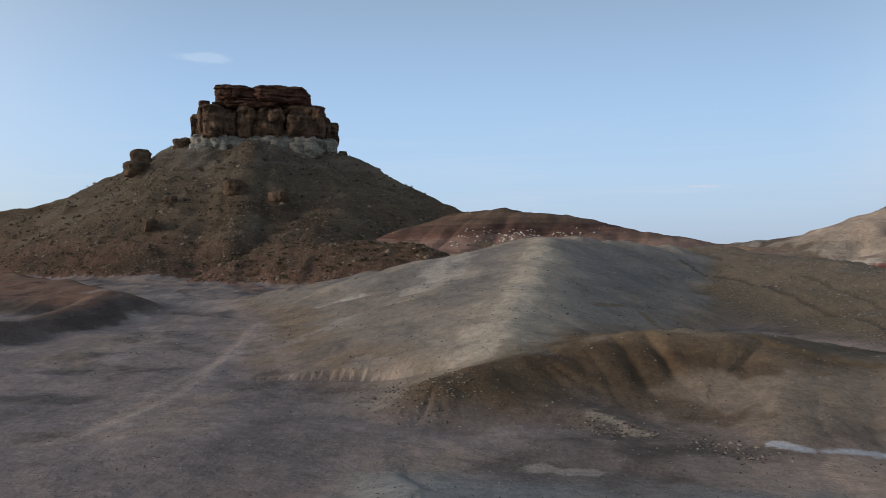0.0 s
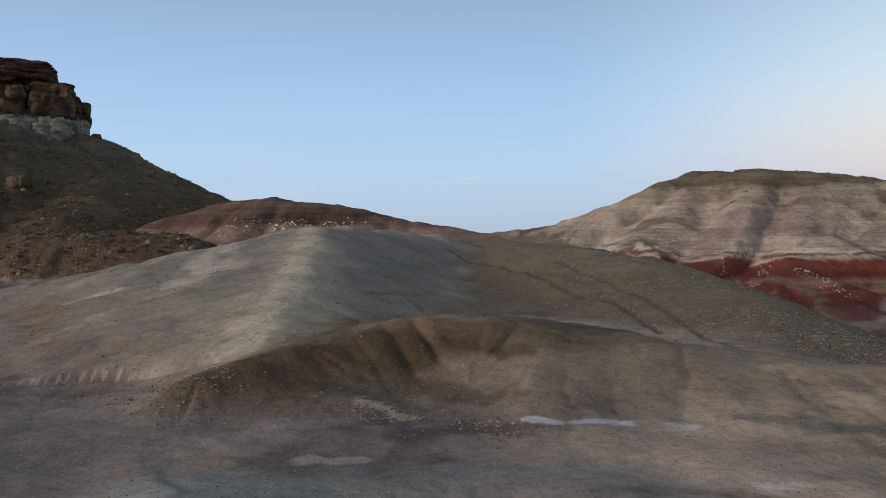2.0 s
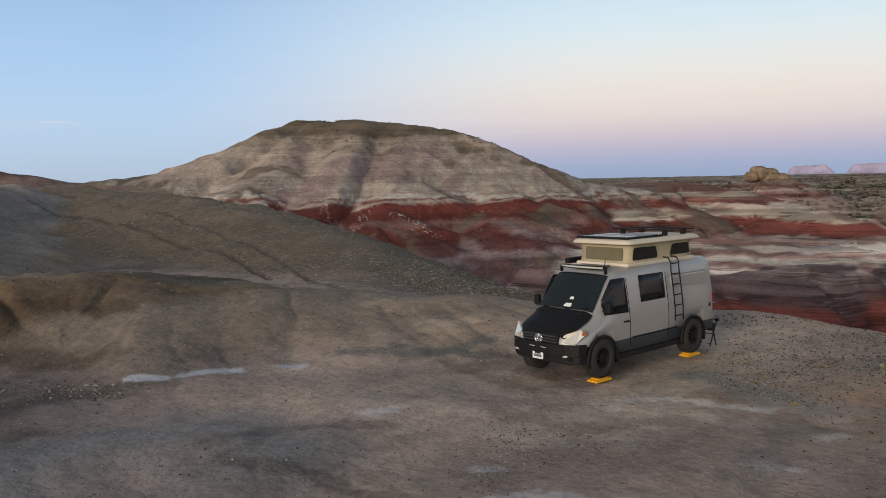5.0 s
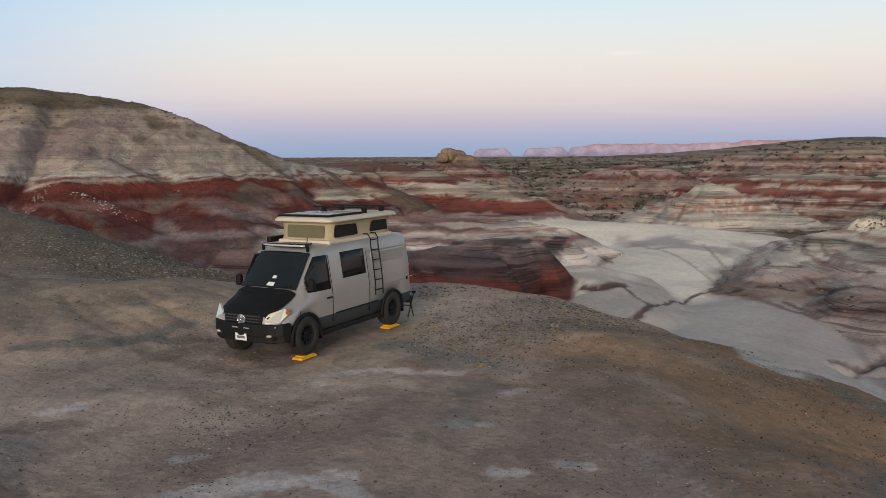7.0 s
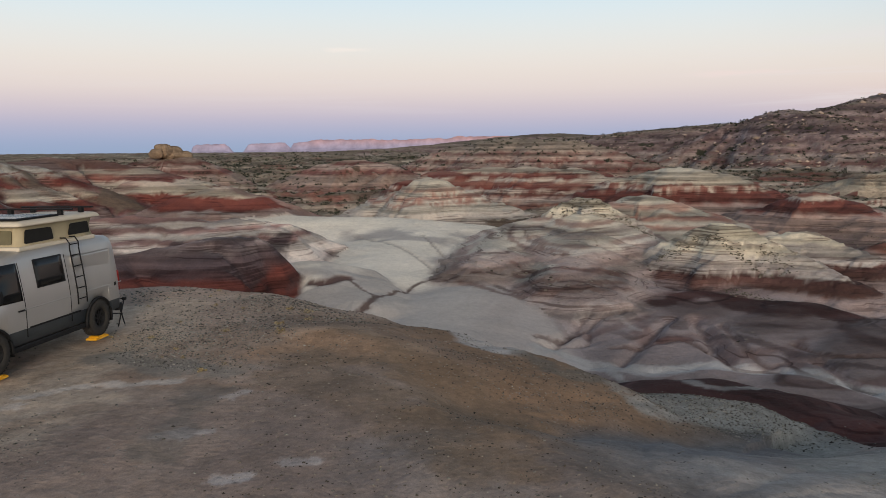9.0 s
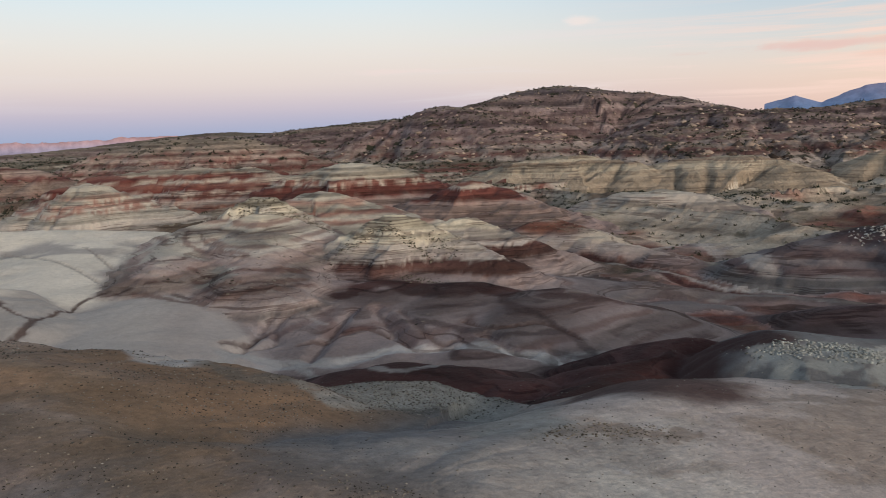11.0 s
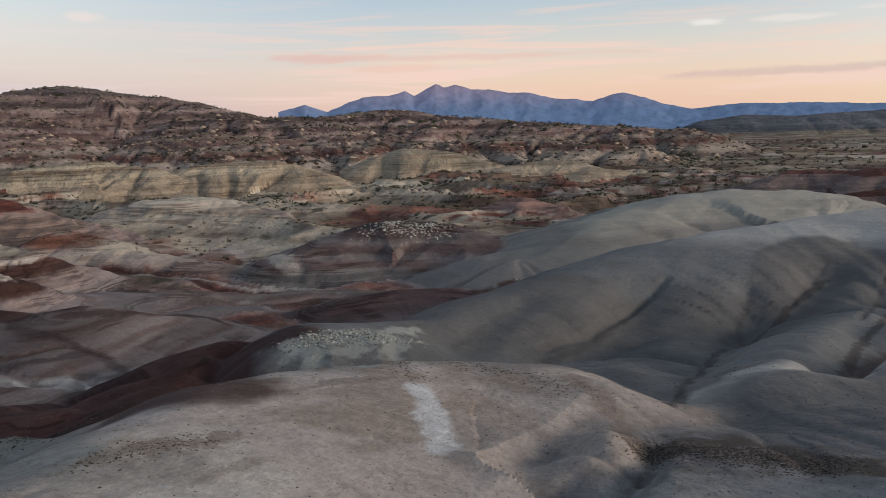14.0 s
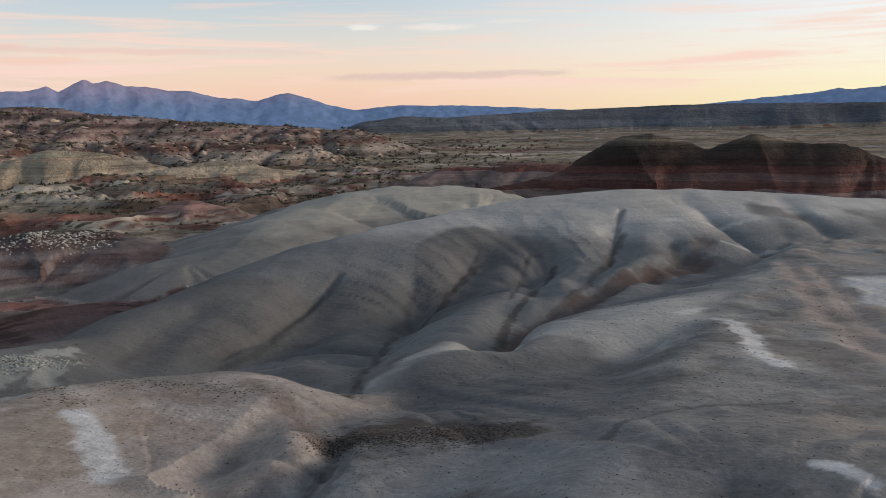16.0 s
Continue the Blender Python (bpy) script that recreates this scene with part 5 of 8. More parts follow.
wash([(66.55, 18.48), (62.30, 18.75), (60.20, 19.06)], 0.22, (0.085, 0.055, 0.052), 0.4, 0, 0.8)
wash([(6.79, -14.92), (5.96, -15.97), (4.85, -17.10), (3.25, -15.79)], 0.9, (0.075, 0.062, 0.056), 0.9, 0.05, 0.8)
wash([(10.90, -7.10), (11.17, -8.26)], 0.25, (0.24, 0.2, 0.175), 0.5, 0.0, 0.8)
wash([(16.22, -14.41), (25.48, -26.93), (14.02, -16.65)], 0.25, (0.2, 0.165, 0.13), 0.6, 0.0, 1.0)
wash([(10.53, -18.26), (8.18, -16.32), (6.94, -14.81)], 0.35, (0.22, 0.17, 0.145), 0.6, 0.0, 0.8)
# soft rain gullies down the grey hill, each with a darker line along its bed
gully([(13.39, -57.72), (14.29, -51.42), (14.61, -44.90), (13.73, -36.63), (8.71, -20.56)], 2.4, 0.8)
wash([(13.39, -57.72), (14.29, -51.42), (14.61, -44.90), (13.73, -36.63), (8.71, -20.56)], 0.3, (0.075, 0.066, 0.066), 0.75, 0, 0.6)
gully([(7.78, -58.04), (8.06, -46.68), (8.04, -41.39), (6.62, -29.64)], 1.6, 0.6)
wash([(7.78, -58.04), (8.06, -46.68), (8.04, -41.39), (6.62, -29.64)], 0.3, (0.075, 0.064, 0.062), 0.75, 0, 0.6)
gully([(3.18, -64.17), (3.74, -60.23), (5.05, -49.44), (6.40, -42.45)], 2.0, 0.7)
wash([(3.18, -64.17), (3.74, -60.23), (5.05, -49.44), (6.40, -42.45)], 0.4, (0.085, 0.072, 0.07), 0.65, 0, 0.6)
gully([(-2.46, -59.40), (2.16, -52.24), (4.48, -47.17), (6.56, -39.78), (6.31, -28.26)], 1.6, 0.7)
wash([(-2.46, -59.40), (2.16, -52.24), (4.48, -47.17), (6.56, -39.78), (6.31, -28.26)], 1.0, (0.115, 0.08, 0.072), 0.75, 0, 0.6)
gully([(22.34, -48.80), (21.83, -40.43), (22.46, -36.38)], 2.4, 0.7)
wash([(22.34, -48.80), (21.83, -40.43), (22.46, -36.38)], 0.3, (0.09, 0.085, 0.085), 0.6, 0, 0.6)
gully([(16.51, -52.11), (16.28, -48.84), (14.37, -45.27)], 1.4, 0.4)
wash([(16.51, -52.11), (16.28, -48.84), (14.37, -45.27)], 0.25, (0.09, 0.08, 0.08), 0.5, 0, 0.6)
gully([(-0.57, -62.73), (-0.96, -59.80), (-0.22, -57.19)], 1.5, 0.5)
wash([(-0.57, -62.73), (-0.96, -59.80), (-0.22, -57.19)], 0.4, (0.09, 0.075, 0.072), 0.5, 0, 0.6)
gully([(27.29, -41.29), (27.30, -37.78), (26.17, -32.82)], 2.0, 0.4)
wash([(27.29, -41.29), (27.30, -37.78), (26.17, -32.82)], 0.3, (0.10, 0.10, 0.10), 0.4, 0, 0.6)
wash([(0.95, -14.01), (0.02, -16.43), (-1.65, -17.62), (-2.80, -18.18)], 0.12, (0.10, 0.098, 0.1), 0.7, 0, 0.7)
wash([(5.54, -11.80), (5.53, -13.28), (4.08, -14.40)], 0.25, (0.11, 0.10, 0.10), 0.5, 0, 0.7)


# hills whose clay is washed smooth
CALM = [i + 2 for i, h in enumerate(HILLS) if h["owner"] in ("white_flat", "lilac_lobe", "purple_lobe", "grey_hill", "dark_red_mound", "pale_dome", "tan_dome")]


def land(px, py):
    """Height of the land at each place, and the number of the hill that shows there (0: bench, 1: valley)."""
    r = np.hypot(px, py)
    bearing = (np.degrees(np.arctan2(px, py)) + 90) % 360 - 90
    # the valley's floor, which climbs to the east and stays low to the south
    east_side = np.clip(1 - np.abs(bearing - 82) / 60, 0, 1) ** 0.7
    floor = -12.4 + 2.5 * np.clip((r - 90) / 120, 0, 1) * east_side + 11.5 * np.clip((r - 230) / 1000, 0, 1) * east_side
    floor = floor + (fbm(px / 14, py / 14, 900, 4) - 0.5) * 1.8 * np.clip(r / 60, 0, 1)
    floor = floor + (ridged(px / 60, py / 60, 950, 4) - 0.5) * 6.0 * np.clip((r - 130) / 150, 0, 1) * np.clip((170 - bearing) / 25, 0.05, 1)
    # low banded hummocks over the middle of the valley
    hummock = 1 - np.abs(2 * fbm(px / 34 + 0.3 * fbm(px / 9, py / 9, 970, 3), py / 34, 960, 2) - 1)
    floor = floor + (5.2 * hummock ** 1.5 - 2.6) * np.clip((r - 88) / 25, 0, 1) * np.clip((420 - r) / 200, 0, 1) * np.clip((172 - bearing) / 15, 0.05, 1)
    # beyond the wash the beds weather into low steps
    u = (floor + (fbm(px / 30, py / 30, 980, 3) - 0.5) * 1.5) / 1.7
    step = np.floor(u) + np.clip((u - np.floor(u)) * 3.5 - 1.25, 0, 1)
    floor = floor + (step - u) * 1.7 * 0.8 * np.clip((r - 150) / 60, 0, 1) * np.clip((168 - bearing) / 15, 0, 1)
    z, own = floor, np.ones(px.shape, np.int32)
    # the bench
    inside = inside_distance(px, py, BENCH)
    inside = inside + (fbm(px / 5, py / 5, 40, 3) - 0.5) * 2.0
    flat_top = (fbm(px / 9, py / 9, 60, 4) - 0.5) * 0.5 + (fbm(px / 1.6, py / 1.6, 70, 3) - 0.5) * 0.10
    flat_top = flat_top + np.clip((py - 30) / 70, 0, 1) * 0.9 - np.interp(-py, [5, 13, 30, 60, 110], [0, 0.9, 3.2, 4.8, 5.4])
    gullied = 0.9 * (ridged(px / 4, py / 4, 80) - 0.5) * np.clip(-inside / 6, 0, 1)
    bench = flat_top - 0.62 * (np.sqrt(np.clip(-inside + 1.5, 0, None) ** 2 + 2.2) - 1.48) + gullied
    own = np.where(bench > z, 0, own)
    k = np.clip(0.5 + 0.5 * (bench - z) / 1.2, 0, 1)
    z = z + (bench - z) * k + 1.2 * k * (1 - k)
    # the bench's dirt: mauve-grey on the track, brown by the van, grey to the south
    turn = bearing
    keys_b = [-60, 5, 22, 38, 95, 125, 150, 190]
    tones = np.array([(0.235, 0.2, 0.2), (0.215, 0.183, 0.178), (0.23, 0.186, 0.166), (0.395, 0.308, 0.254), (0.285, 0.22, 0.18), (0.215, 0.187, 0.167), (0.14, 0.136, 0.135), (0.31, 0.30, 0.297)])
    drift = turn + (fbm(px / 7, py / 7, 333, 4) - 0.5) * 40
    soil = np.stack([np.interp(drift, keys_b, tones[:, c]) for c in range(3)], -1)
    pale = np.clip((fbm(px / 4, py / 4, 444, 5, 0.6) - 0.55) * 5, 0, 1)[..., None]
    soil = soil * (1 - 0.5 * pale) + np.array((0.36, 0.285, 0.225)) * 0.5 * pale
    dark = np.clip((fbm(px / 3, py / 3, 555, 5, 0.6) - 0.54) * 5, 0, 1)[..., None]
    soil = soil * (1 - 0.5 * dark)
    mauve = np.clip((fbm(px / 6, py / 3.5, 577, 5, 0.55) - 0.47) * 6 + (12.5 - r) / 4, 0, 1)[..., None] * np.clip((60 - r) / 20, 0, 1)[..., None]
    soil = soil * (1 - 0.6 * mauve) + np.array((0.20, 0.157, 0.143)) * 0.6 * mauve
    below = np.clip(-inside / 9, 0, 1)[..., None]
    south_side = np.clip((bearing - 130) / 30, 0, 1)[..., None]
    soil = soil * (1 - below) + (np.array((0.13, 0.10, 0.085)) * (1 - south_side) + np.array((0.17, 0.17, 0.168)) * south_side) * below
    deep = np.clip(0.5 + (floor - bench) / 1.0, 0, 1)[..., None]
    bed = floor + (fbm(px / 9, py / 9, 601, 4) - 0.5) * 2.0 + (fbm(px / 40, py / 40, 602, 3) - 0.5) * 3.0
    soil = soil * (1 - deep) + bed_colours("valley", bed, px, py, 610) * deep
    gravel = 0.20 + np.where(inside_distance(px, py, GRAVEL) > 0, 0.16, 0.0) + 0.06 * np.clip(inside_distance(px, py, GRAVEL) / 1.5, -1, 1) + (fbm(px / 3, py / 3, 666, 4) - 0.5) * 0.4
    for i, h in enumerate(HILLS):
        xs, ys, zs = (np.array(c) for c in zip(*h["line"]))
        span = min((zs.max() + 20) / max(min(h["slope"], h["left"]), 0.05), h["reach"] + 70) + h["top"] * 2
        near = (px > xs.min() - span) & (px < xs.max() + span) & (py > ys.min() - span) & (py < ys.max() + span)
        s = h["size"]
        b = h["blend"] * (0.45 if np.abs(xs).max() + np.abs(ys).max() > 50 else 1.0)
        # leave out the ground that the hill cannot reach
        sure = near_line(px[near], py[near], h["raw"])[0] - 0.4 * s - 3.0
        most = zs.max() - min(h["slope"], h["left"]) * (np.hypot(np.clip(sure, 0, None), h["top"]) - h["top"]) - 0.4 * np.clip(sure - h["reach"], 0, None) + h["gully"] + b + 0.8
        near[near] = most > z[near]
        if not near.any():
            continue
        qx, qy = px[near], py[near]
        wx = qx + (fbm(qx / s, qy / s, h["seed"], 3) - 0.5) * s * 0.35
        wy = qy + (fbm(qx / s, qy / s, h["seed"] + 50, 3) - 0.5) * s * 0.35
        d, hz, fx, fy, sd = near_line(wx, wy, h["line"], h["owner"] == "tan_dome")
        slope = np.where(sd > 0, h["left"], h["slope"])
        ux, uy = (wx - fx) / (d + 1e-3), (wy - fy) / (d + 1e-3)
        # steeper round the two ends of the line
        for e0, e1 in ((h["line"][0], h["line"][1]), (h["line"][-1], h["line"][-2])):
            ex, ey = e0[0] - e1[0], e0[1] - e1[1]
            el = math.hypot(ex, ey)
            beyond = np.clip((ux * ex + uy * ey) / el, 0, 1) * ((fx - e0[0]) ** 2 + (fy - e0[1]) ** 2 < 1e-6)
            slope = slope + (np.maximum(slope, h["end"]) - slope) * beyond
        gx, gy = (fx + ux * s * 1.3) / s, (fy + uy * s * 1.3) / s
        cut = ridged(gx, gy, h["seed"] + 9, 2) ** 3 * 1.25 - 0.3
        grow = np.clip(d / (s * 1.6), 0, 1) ** 0.8
        top = h["top"]
        far_off = np.clip(d - h["reach"], 0, None)
        body = hz - slope * (np.sqrt(d * d + top * top) - top) - 0.4 * far_off - h["gully"] * cut * grow * 1.5
        body = body + (fbm(qx / (0.9 * s), qy / (0.9 * s), h["seed"] + 20, 3) - 0.5) * 0.22 * h["gully"]
        if h["ledges"]:
            bed = h["ledges"] * 3.0
            u = (body + (fbm(qx / (1.2 * s), qy / (1.2 * s), h["seed"] + 25, 4) - 0.5) * 2.4 * bed) / bed
            step = np.floor(u) + np.clip((u - np.floor(u)) * 2.6 - 0.8, 0, 1)
            body = body + (step - u) * bed * (0.6 if h["ledges"] < 0.8 else 0.32)
        old = z[near]
        k = np.clip(0.5 + 0.5 * (body - old) / b, 0, 1)
        z[near] = old + (body - old) * k + b * k * (1 - k)
        o = own[near]
        o[body > old] = i + 2
        own[near] = o
        tone = SOIL.get(h["owner"])
        if tone:
            far = np.hypot(xs.mean(), ys.mean()) > 45
            level = body + (fbm(qx / (8.0 if far else 2.5), qy / (8.0 if far else 2.5), h["seed"] + 70, 5) - 0.5) * BED_WAVE.get(h["owner"], 0.65 if far else 0.9)
            fresh = bed_colours(h["owner"], level, qx, qy, h["seed"] + 90)
            w = np.clip(0.5 + (body - old + (fbm(qx / 1.5, qy / 1.5, h["seed"] + 80, 4) - 0.5) * (0.3 if far else 0.7)) / (0.7 if far else 0.9), 0, 1)
            if len(tone) > 2:  # a worn, paler crest
                crest = np.exp(-(d / tone[3]) ** 2)[..., None] * 0.85
                fresh = fresh * (1 - crest) + np.array(tone[2]) * crest
            soil[near] = soil[near] * (1 - w[..., None]) + fresh * w[..., None]
            gravel[near] = gravel[near] * (1 - w) + tone[1] * w
    for line, width, colour, strength, depth, ragged in WASHES:
        xs, ys = [q[0] for q in line], [q[1] for q in line]
        pad = width * 2.5
        near = (px > min(xs) - pad) & (px < max(xs) + pad) & (py > min(ys) - pad) & (py < max(ys) + pad)
        if not near.any():
            continue
        qx, qy = px[near], py[near]
        d = near_line(qx, qy, smooth_line([(*q, 0.0) for q in line]))[0] / width
        k = d + (fbm(qx / (1.3 * width + 0.1), qy / (1.3 * width + 0.1), 1500, 5, 0.6) - 0.5) * 3.0 * ragged
        k = np.clip((1.1 - k) / 0.6, 0, 1)
        mix = (strength * k * k * (3 - 2 * k))[..., None]
        soil[near] = soil[near] * (1 - mix) + np.array(colour) * mix
        z[near] = z[near] - depth * np.clip(1 - d, 0, 1)
    for line, width, depth in GULLIES:
        xs, ys = [q[0] for q in line], [q[1] for q in line]
        pad = width * 3
        near = (px > min(xs) - pad) & (px < max(xs) + pad) & (py > min(ys) - pad) & (py < max(ys) + pad)
        if near.any():
            qx, qy = px[near], py[near]
            bend = (fbm(qx / (2 * width), qy / (2 * width), 1600, 3) - 0.5) * width
            d = near_line(qx + bend, qy - bend, smooth_line([(*q, 0.0) for q in line]))[0] / width
            z[near] = z[near] - depth * np.exp(-(1.25 * d) ** 2)
    # small lumps and rills everywhere, growing coarser with distance
    size = np.clip(r / 22, 0.6, 6) * np.where(np.isin(own, CALM), 0.3, 1.0)
    z = z + (fbm(px / 2.2, py / 2.2, 1200, 4) - 0.5) * 0.16 * np.minimum(size, 3) + (ridged(px / 6, py / 6, 1300, 3) - 0.6) * 0.14 * size * np.clip((r - 25) / 40, 0, 1)
    return z, own, soil, gravel


def spread(a, b, n):
    return list(np.geomspace(a, b, n, endpoint=False))


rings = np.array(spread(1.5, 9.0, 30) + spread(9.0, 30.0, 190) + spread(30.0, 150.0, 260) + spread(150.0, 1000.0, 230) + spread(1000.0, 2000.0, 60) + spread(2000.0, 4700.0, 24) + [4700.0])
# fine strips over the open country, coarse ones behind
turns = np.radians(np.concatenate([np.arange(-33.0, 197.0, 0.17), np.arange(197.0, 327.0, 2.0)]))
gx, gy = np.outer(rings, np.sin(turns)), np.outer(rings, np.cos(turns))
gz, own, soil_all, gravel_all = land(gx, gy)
gz_mid, _, _, _ = land(np.zeros((1, 1)), np.zeros((1, 1)))
NR, NT = gx.shape

# vertex normals of the whole sheet, so that neighbouring pieces shade as one
grid = np.stack([gx, gy, gz], -1)
du = np.roll(grid, -1, 1) - np.roll(grid, 1, 1)
dv = np.empty_like(grid)
dv[1:-1], dv[0], dv[-1] = grid[2:] - grid[:-2], grid[1] - grid[0], grid[-1] - grid[-2]
normal = np.cross(du, dv)
normal *= np.where(normal[..., 2:] < 0, -1, 1)
normal /= np.linalg.norm(normal, axis=-1, keepdims=True)

# dust, rubble and dry scrub lie on the flats between the steps of the far country
far_flat = np.clip((normal[..., 2] - 0.965) / 0.025, 0, 1) * np.clip((np.hypot(gx, gy) - 125) / 60, 0, 1)
far_flat = far_flat * np.isin(own, [1] + [i + 2 for i, h in enumerate(HILLS) if h["owner"] in ("far_slope", "tan_hill")]) * np.clip((fbm(gx / 25, gy / 25, 1700, 4) - 0.3) * 5, 0, 1)
drift = fbm(gx / 60, gy / 60, 1710, 4)[..., None]
soil_all = soil_all * (1 - 0.8 * far_flat[..., None]) + (np.array((0.13, 0.11, 0.075)) * (1 - drift) + np.array((0.30, 0.245, 0.175)) * drift) * 0.8 * far_flat[..., None]

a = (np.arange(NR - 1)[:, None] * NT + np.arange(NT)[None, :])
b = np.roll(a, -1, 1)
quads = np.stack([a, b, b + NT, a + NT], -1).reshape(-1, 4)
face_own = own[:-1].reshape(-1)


def sheet(name, faces, mat):
    """One object from some faces of the sheet."""
    used, inv = np.unique(faces.reshape(-1), return_inverse=True)
    me = bpy.data.meshes.new(name)
    co = grid.reshape(-1, 3)[used]
    nm = normal.reshape(-1, 3)[used]
    me.vertices.add(len(co))
    me.vertices.foreach_set("co", co.astype(np.float32).reshape(-1))
    me.loops.add(len(inv))
    me.loops.foreach_set("vertex_index", inv.astype(np.int32))
    me.polygons.add(len(faces))
    me.polygons.foreach_set("loop_start", np.arange(0, len(inv), 4, dtype=np.int32))
    me.polygons.foreach_set("use_smooth", np.ones(len(faces), bool))
    me.update(calc_edges=True)
    me.validate()
    me.normals_split_custom_set_from_vertices(nm.astype(np.float32))
    me.attributes.new("soil", "FLOAT_COLOR", "POINT")
    rgba = np.ones((len(used), 4), np.float32)
    rgba[:, :3] = soil_all.reshape(-1, 3)[used]
    me.attributes["soil"].data.foreach_set("color", rgba.reshape(-1))
    me.attributes.new("gravel", "FLOAT", "POINT")
    me.attributes["gravel"].data.foreach_set("value", gravel_all.reshape(-1)[used].astype(np.float32))
    me.materials.append(mat)
    return new(name, me)


LAND = {
    "bench": ("ground", "soil", "trampled grey-brown dirt bench with salt stains and tyre marks"),
    "valley": ("valley_floor", "valley", "pale dusty valley floor with scattered desert scrub"),
    "butte_slope": ("scree_slope", "butte", "dark scree slope dotted with scrub below the butte"),
    "brown_hump": ("low_hill", "hump", "low brown hill with a rusty red foot behind the ridge"),
    "red_berm": ("dirt_berm", "soil", "flat reddish dirt berm beside the curving track"),
    "pale_ridge": ("clay_ridge", "soil", "pale cream clay ridge, trampled along its crest"),
    "gravel_shoulder": ("gravel_shoulder", "soil", "long brown shoulder covered in dark gravel"),
    "brown_bank": ("dirt_bank", "soil", "brown dirt bank scooped out of the ridge's foot"),
    "tan_bank": ("tan_dirt_bank", "soil", "tan dirt bank sloping down to the bench"),
    "lilac_lobe": ("lilac_clay_dome", "smooth", "smooth lilac-white clay dome above the wash"),
    "mauve_flat": ("mauve_clay_slope", "clay", "mauve clay slope streaked with white beds"),
    "red_white_hill": ("banded_hill", "redhill", "flat-topped clay hill banded dark red, white and buff"),
    "red_knoll": ("red_knoll", "clay", "low red and cream clay knoll with banded flanks"),
    "red_bowl": ("red_clay_slope", "clay", "dark red and mauve clay slope with washed-out gullies"),
    "white_flat": ("white_clay_flat", "smooth", "smooth whitish clay flat cut by narrow wash lines"),
    "terraced_hill": ("terraced_hill", "clay", "cream clay hill with thin brick-red terraces"),
    "banded_hill": ("striped_hill", "clay", "striped grey and cream clay hill with a gravelly top"),
    "cream_knoll": ("cream_knoll", "clay", "cream clay knoll with crumbling ledges and grey flanks"),
    "purple_lobe": ("purple_clay_slope", "clay", "smooth purple and grey clay lobes above the wash"),
    "purple_hill": ("purple_hill", "clay", "rounded purple clay hill topped with white blocks"),
    "red_terrace": ("red_terrace", "clay", "brick-red and cream clay terraces, weathered into steps"),
    "cream_red": ("cream_red_hill", "clay", "cream clay hill over a dark red foot"),
    "tan_hill": ("tan_hill", "valley", "tan eroded hill with gullied flanks and sparse scrub"),
    "dark_red_mound": ("dark_red_mound", "clay", "smooth dark maroon clay mound beside the wash"),
    "cream_cliff": ("cream_bluff", "whitecliff", "cream clay bluff with fluted flanks"),
    "grey_hill": ("grey_clay_hill", "smooth", "broad grey-green clay hill with soft rain gullies"),
    "pale_dome": ("pale_clay_dome", "smooth", "pale grey clay dome with rounded folds"),
    "tan_dome": ("tan_clay_dome", "soil", "tan clay dome with a crusted skin and a salt stain"),
    "ash_dome": ("ash_clay_hump", "soil", "low ash-grey clay hump with a crusted skin"),
    "gravel_nose": ("gravel_nose", "soil", "grey-green clay nose strewn with dark gravel"),
    "brown_mound": ("brown_mound", "soil", "brown dirt mound with pebbles on its flank"),
    "dark_red_bank": ("dark_red_hill", "reddark", "dark red hill with brown gravelly knobs on top"),
    "far_slope": ("rocky_far_hill", "rugged", "rugged rocky far hill dotted with dark juniper"),
    "far_mesa": ("far_mesa", "farmesa", "long dark mesa at the edge of the plain"),
}
keys = ["bench", "valley"] + [h["owner"] for h in HILLS]
owner_names = list(LAND)
owner_index = np.array([owner_names.index(k) for k in keys])
face_key = owner_index[face_own]
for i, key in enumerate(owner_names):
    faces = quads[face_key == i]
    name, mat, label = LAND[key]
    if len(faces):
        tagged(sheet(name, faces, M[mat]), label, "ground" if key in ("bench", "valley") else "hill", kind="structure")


def ground_z(x, y):
    h, _, _, _ = land(np.array([[float(x)]]), np.array([[float(y)]]))
    return float(h[0, 0])


def ground_zs(xs, ys):
    h, o, _, _ = land(np.array([xs], float), np.array([ys], float))
    return h[0], o[0]


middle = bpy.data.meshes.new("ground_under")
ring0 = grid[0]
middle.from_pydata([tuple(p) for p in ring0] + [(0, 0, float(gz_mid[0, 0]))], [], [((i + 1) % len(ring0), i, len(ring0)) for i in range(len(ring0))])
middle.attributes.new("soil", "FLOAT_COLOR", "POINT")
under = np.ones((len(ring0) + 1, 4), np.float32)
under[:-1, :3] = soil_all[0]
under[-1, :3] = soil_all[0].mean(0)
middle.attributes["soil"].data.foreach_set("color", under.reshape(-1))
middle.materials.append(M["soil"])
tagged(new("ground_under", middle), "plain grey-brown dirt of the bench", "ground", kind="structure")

# ---------------------------------------------------------------- building things


def plain(name, colour, rough=0.5, metal=0.0, spec=0.5, wear=0.12, scale=6.0, bump=0.0, **more):
    """Paint, plastic, cloth or metal with a little grime."""
    mat, n = material(name)
    pos = n.add("ShaderNodeTexCoord").outputs["Object"]
    g = n.noise(pos, scale, 5, 0.6)
    tone = n.mix(1.0, colour, n.grey(n.m("MULTIPLY_ADD", g, 2 * wear, 1 - wear)), "MULTIPLY")
    r = n.m("MULTIPLY_ADD", n.noise(pos, scale * 0.4, 3), 0.25, rough - 0.1, clamp=True)
    finish(n, tone, r, n.noise(pos, scale * 8, 4) if bump else None, bump, 0.01, metal, spec, **more)
    return mat


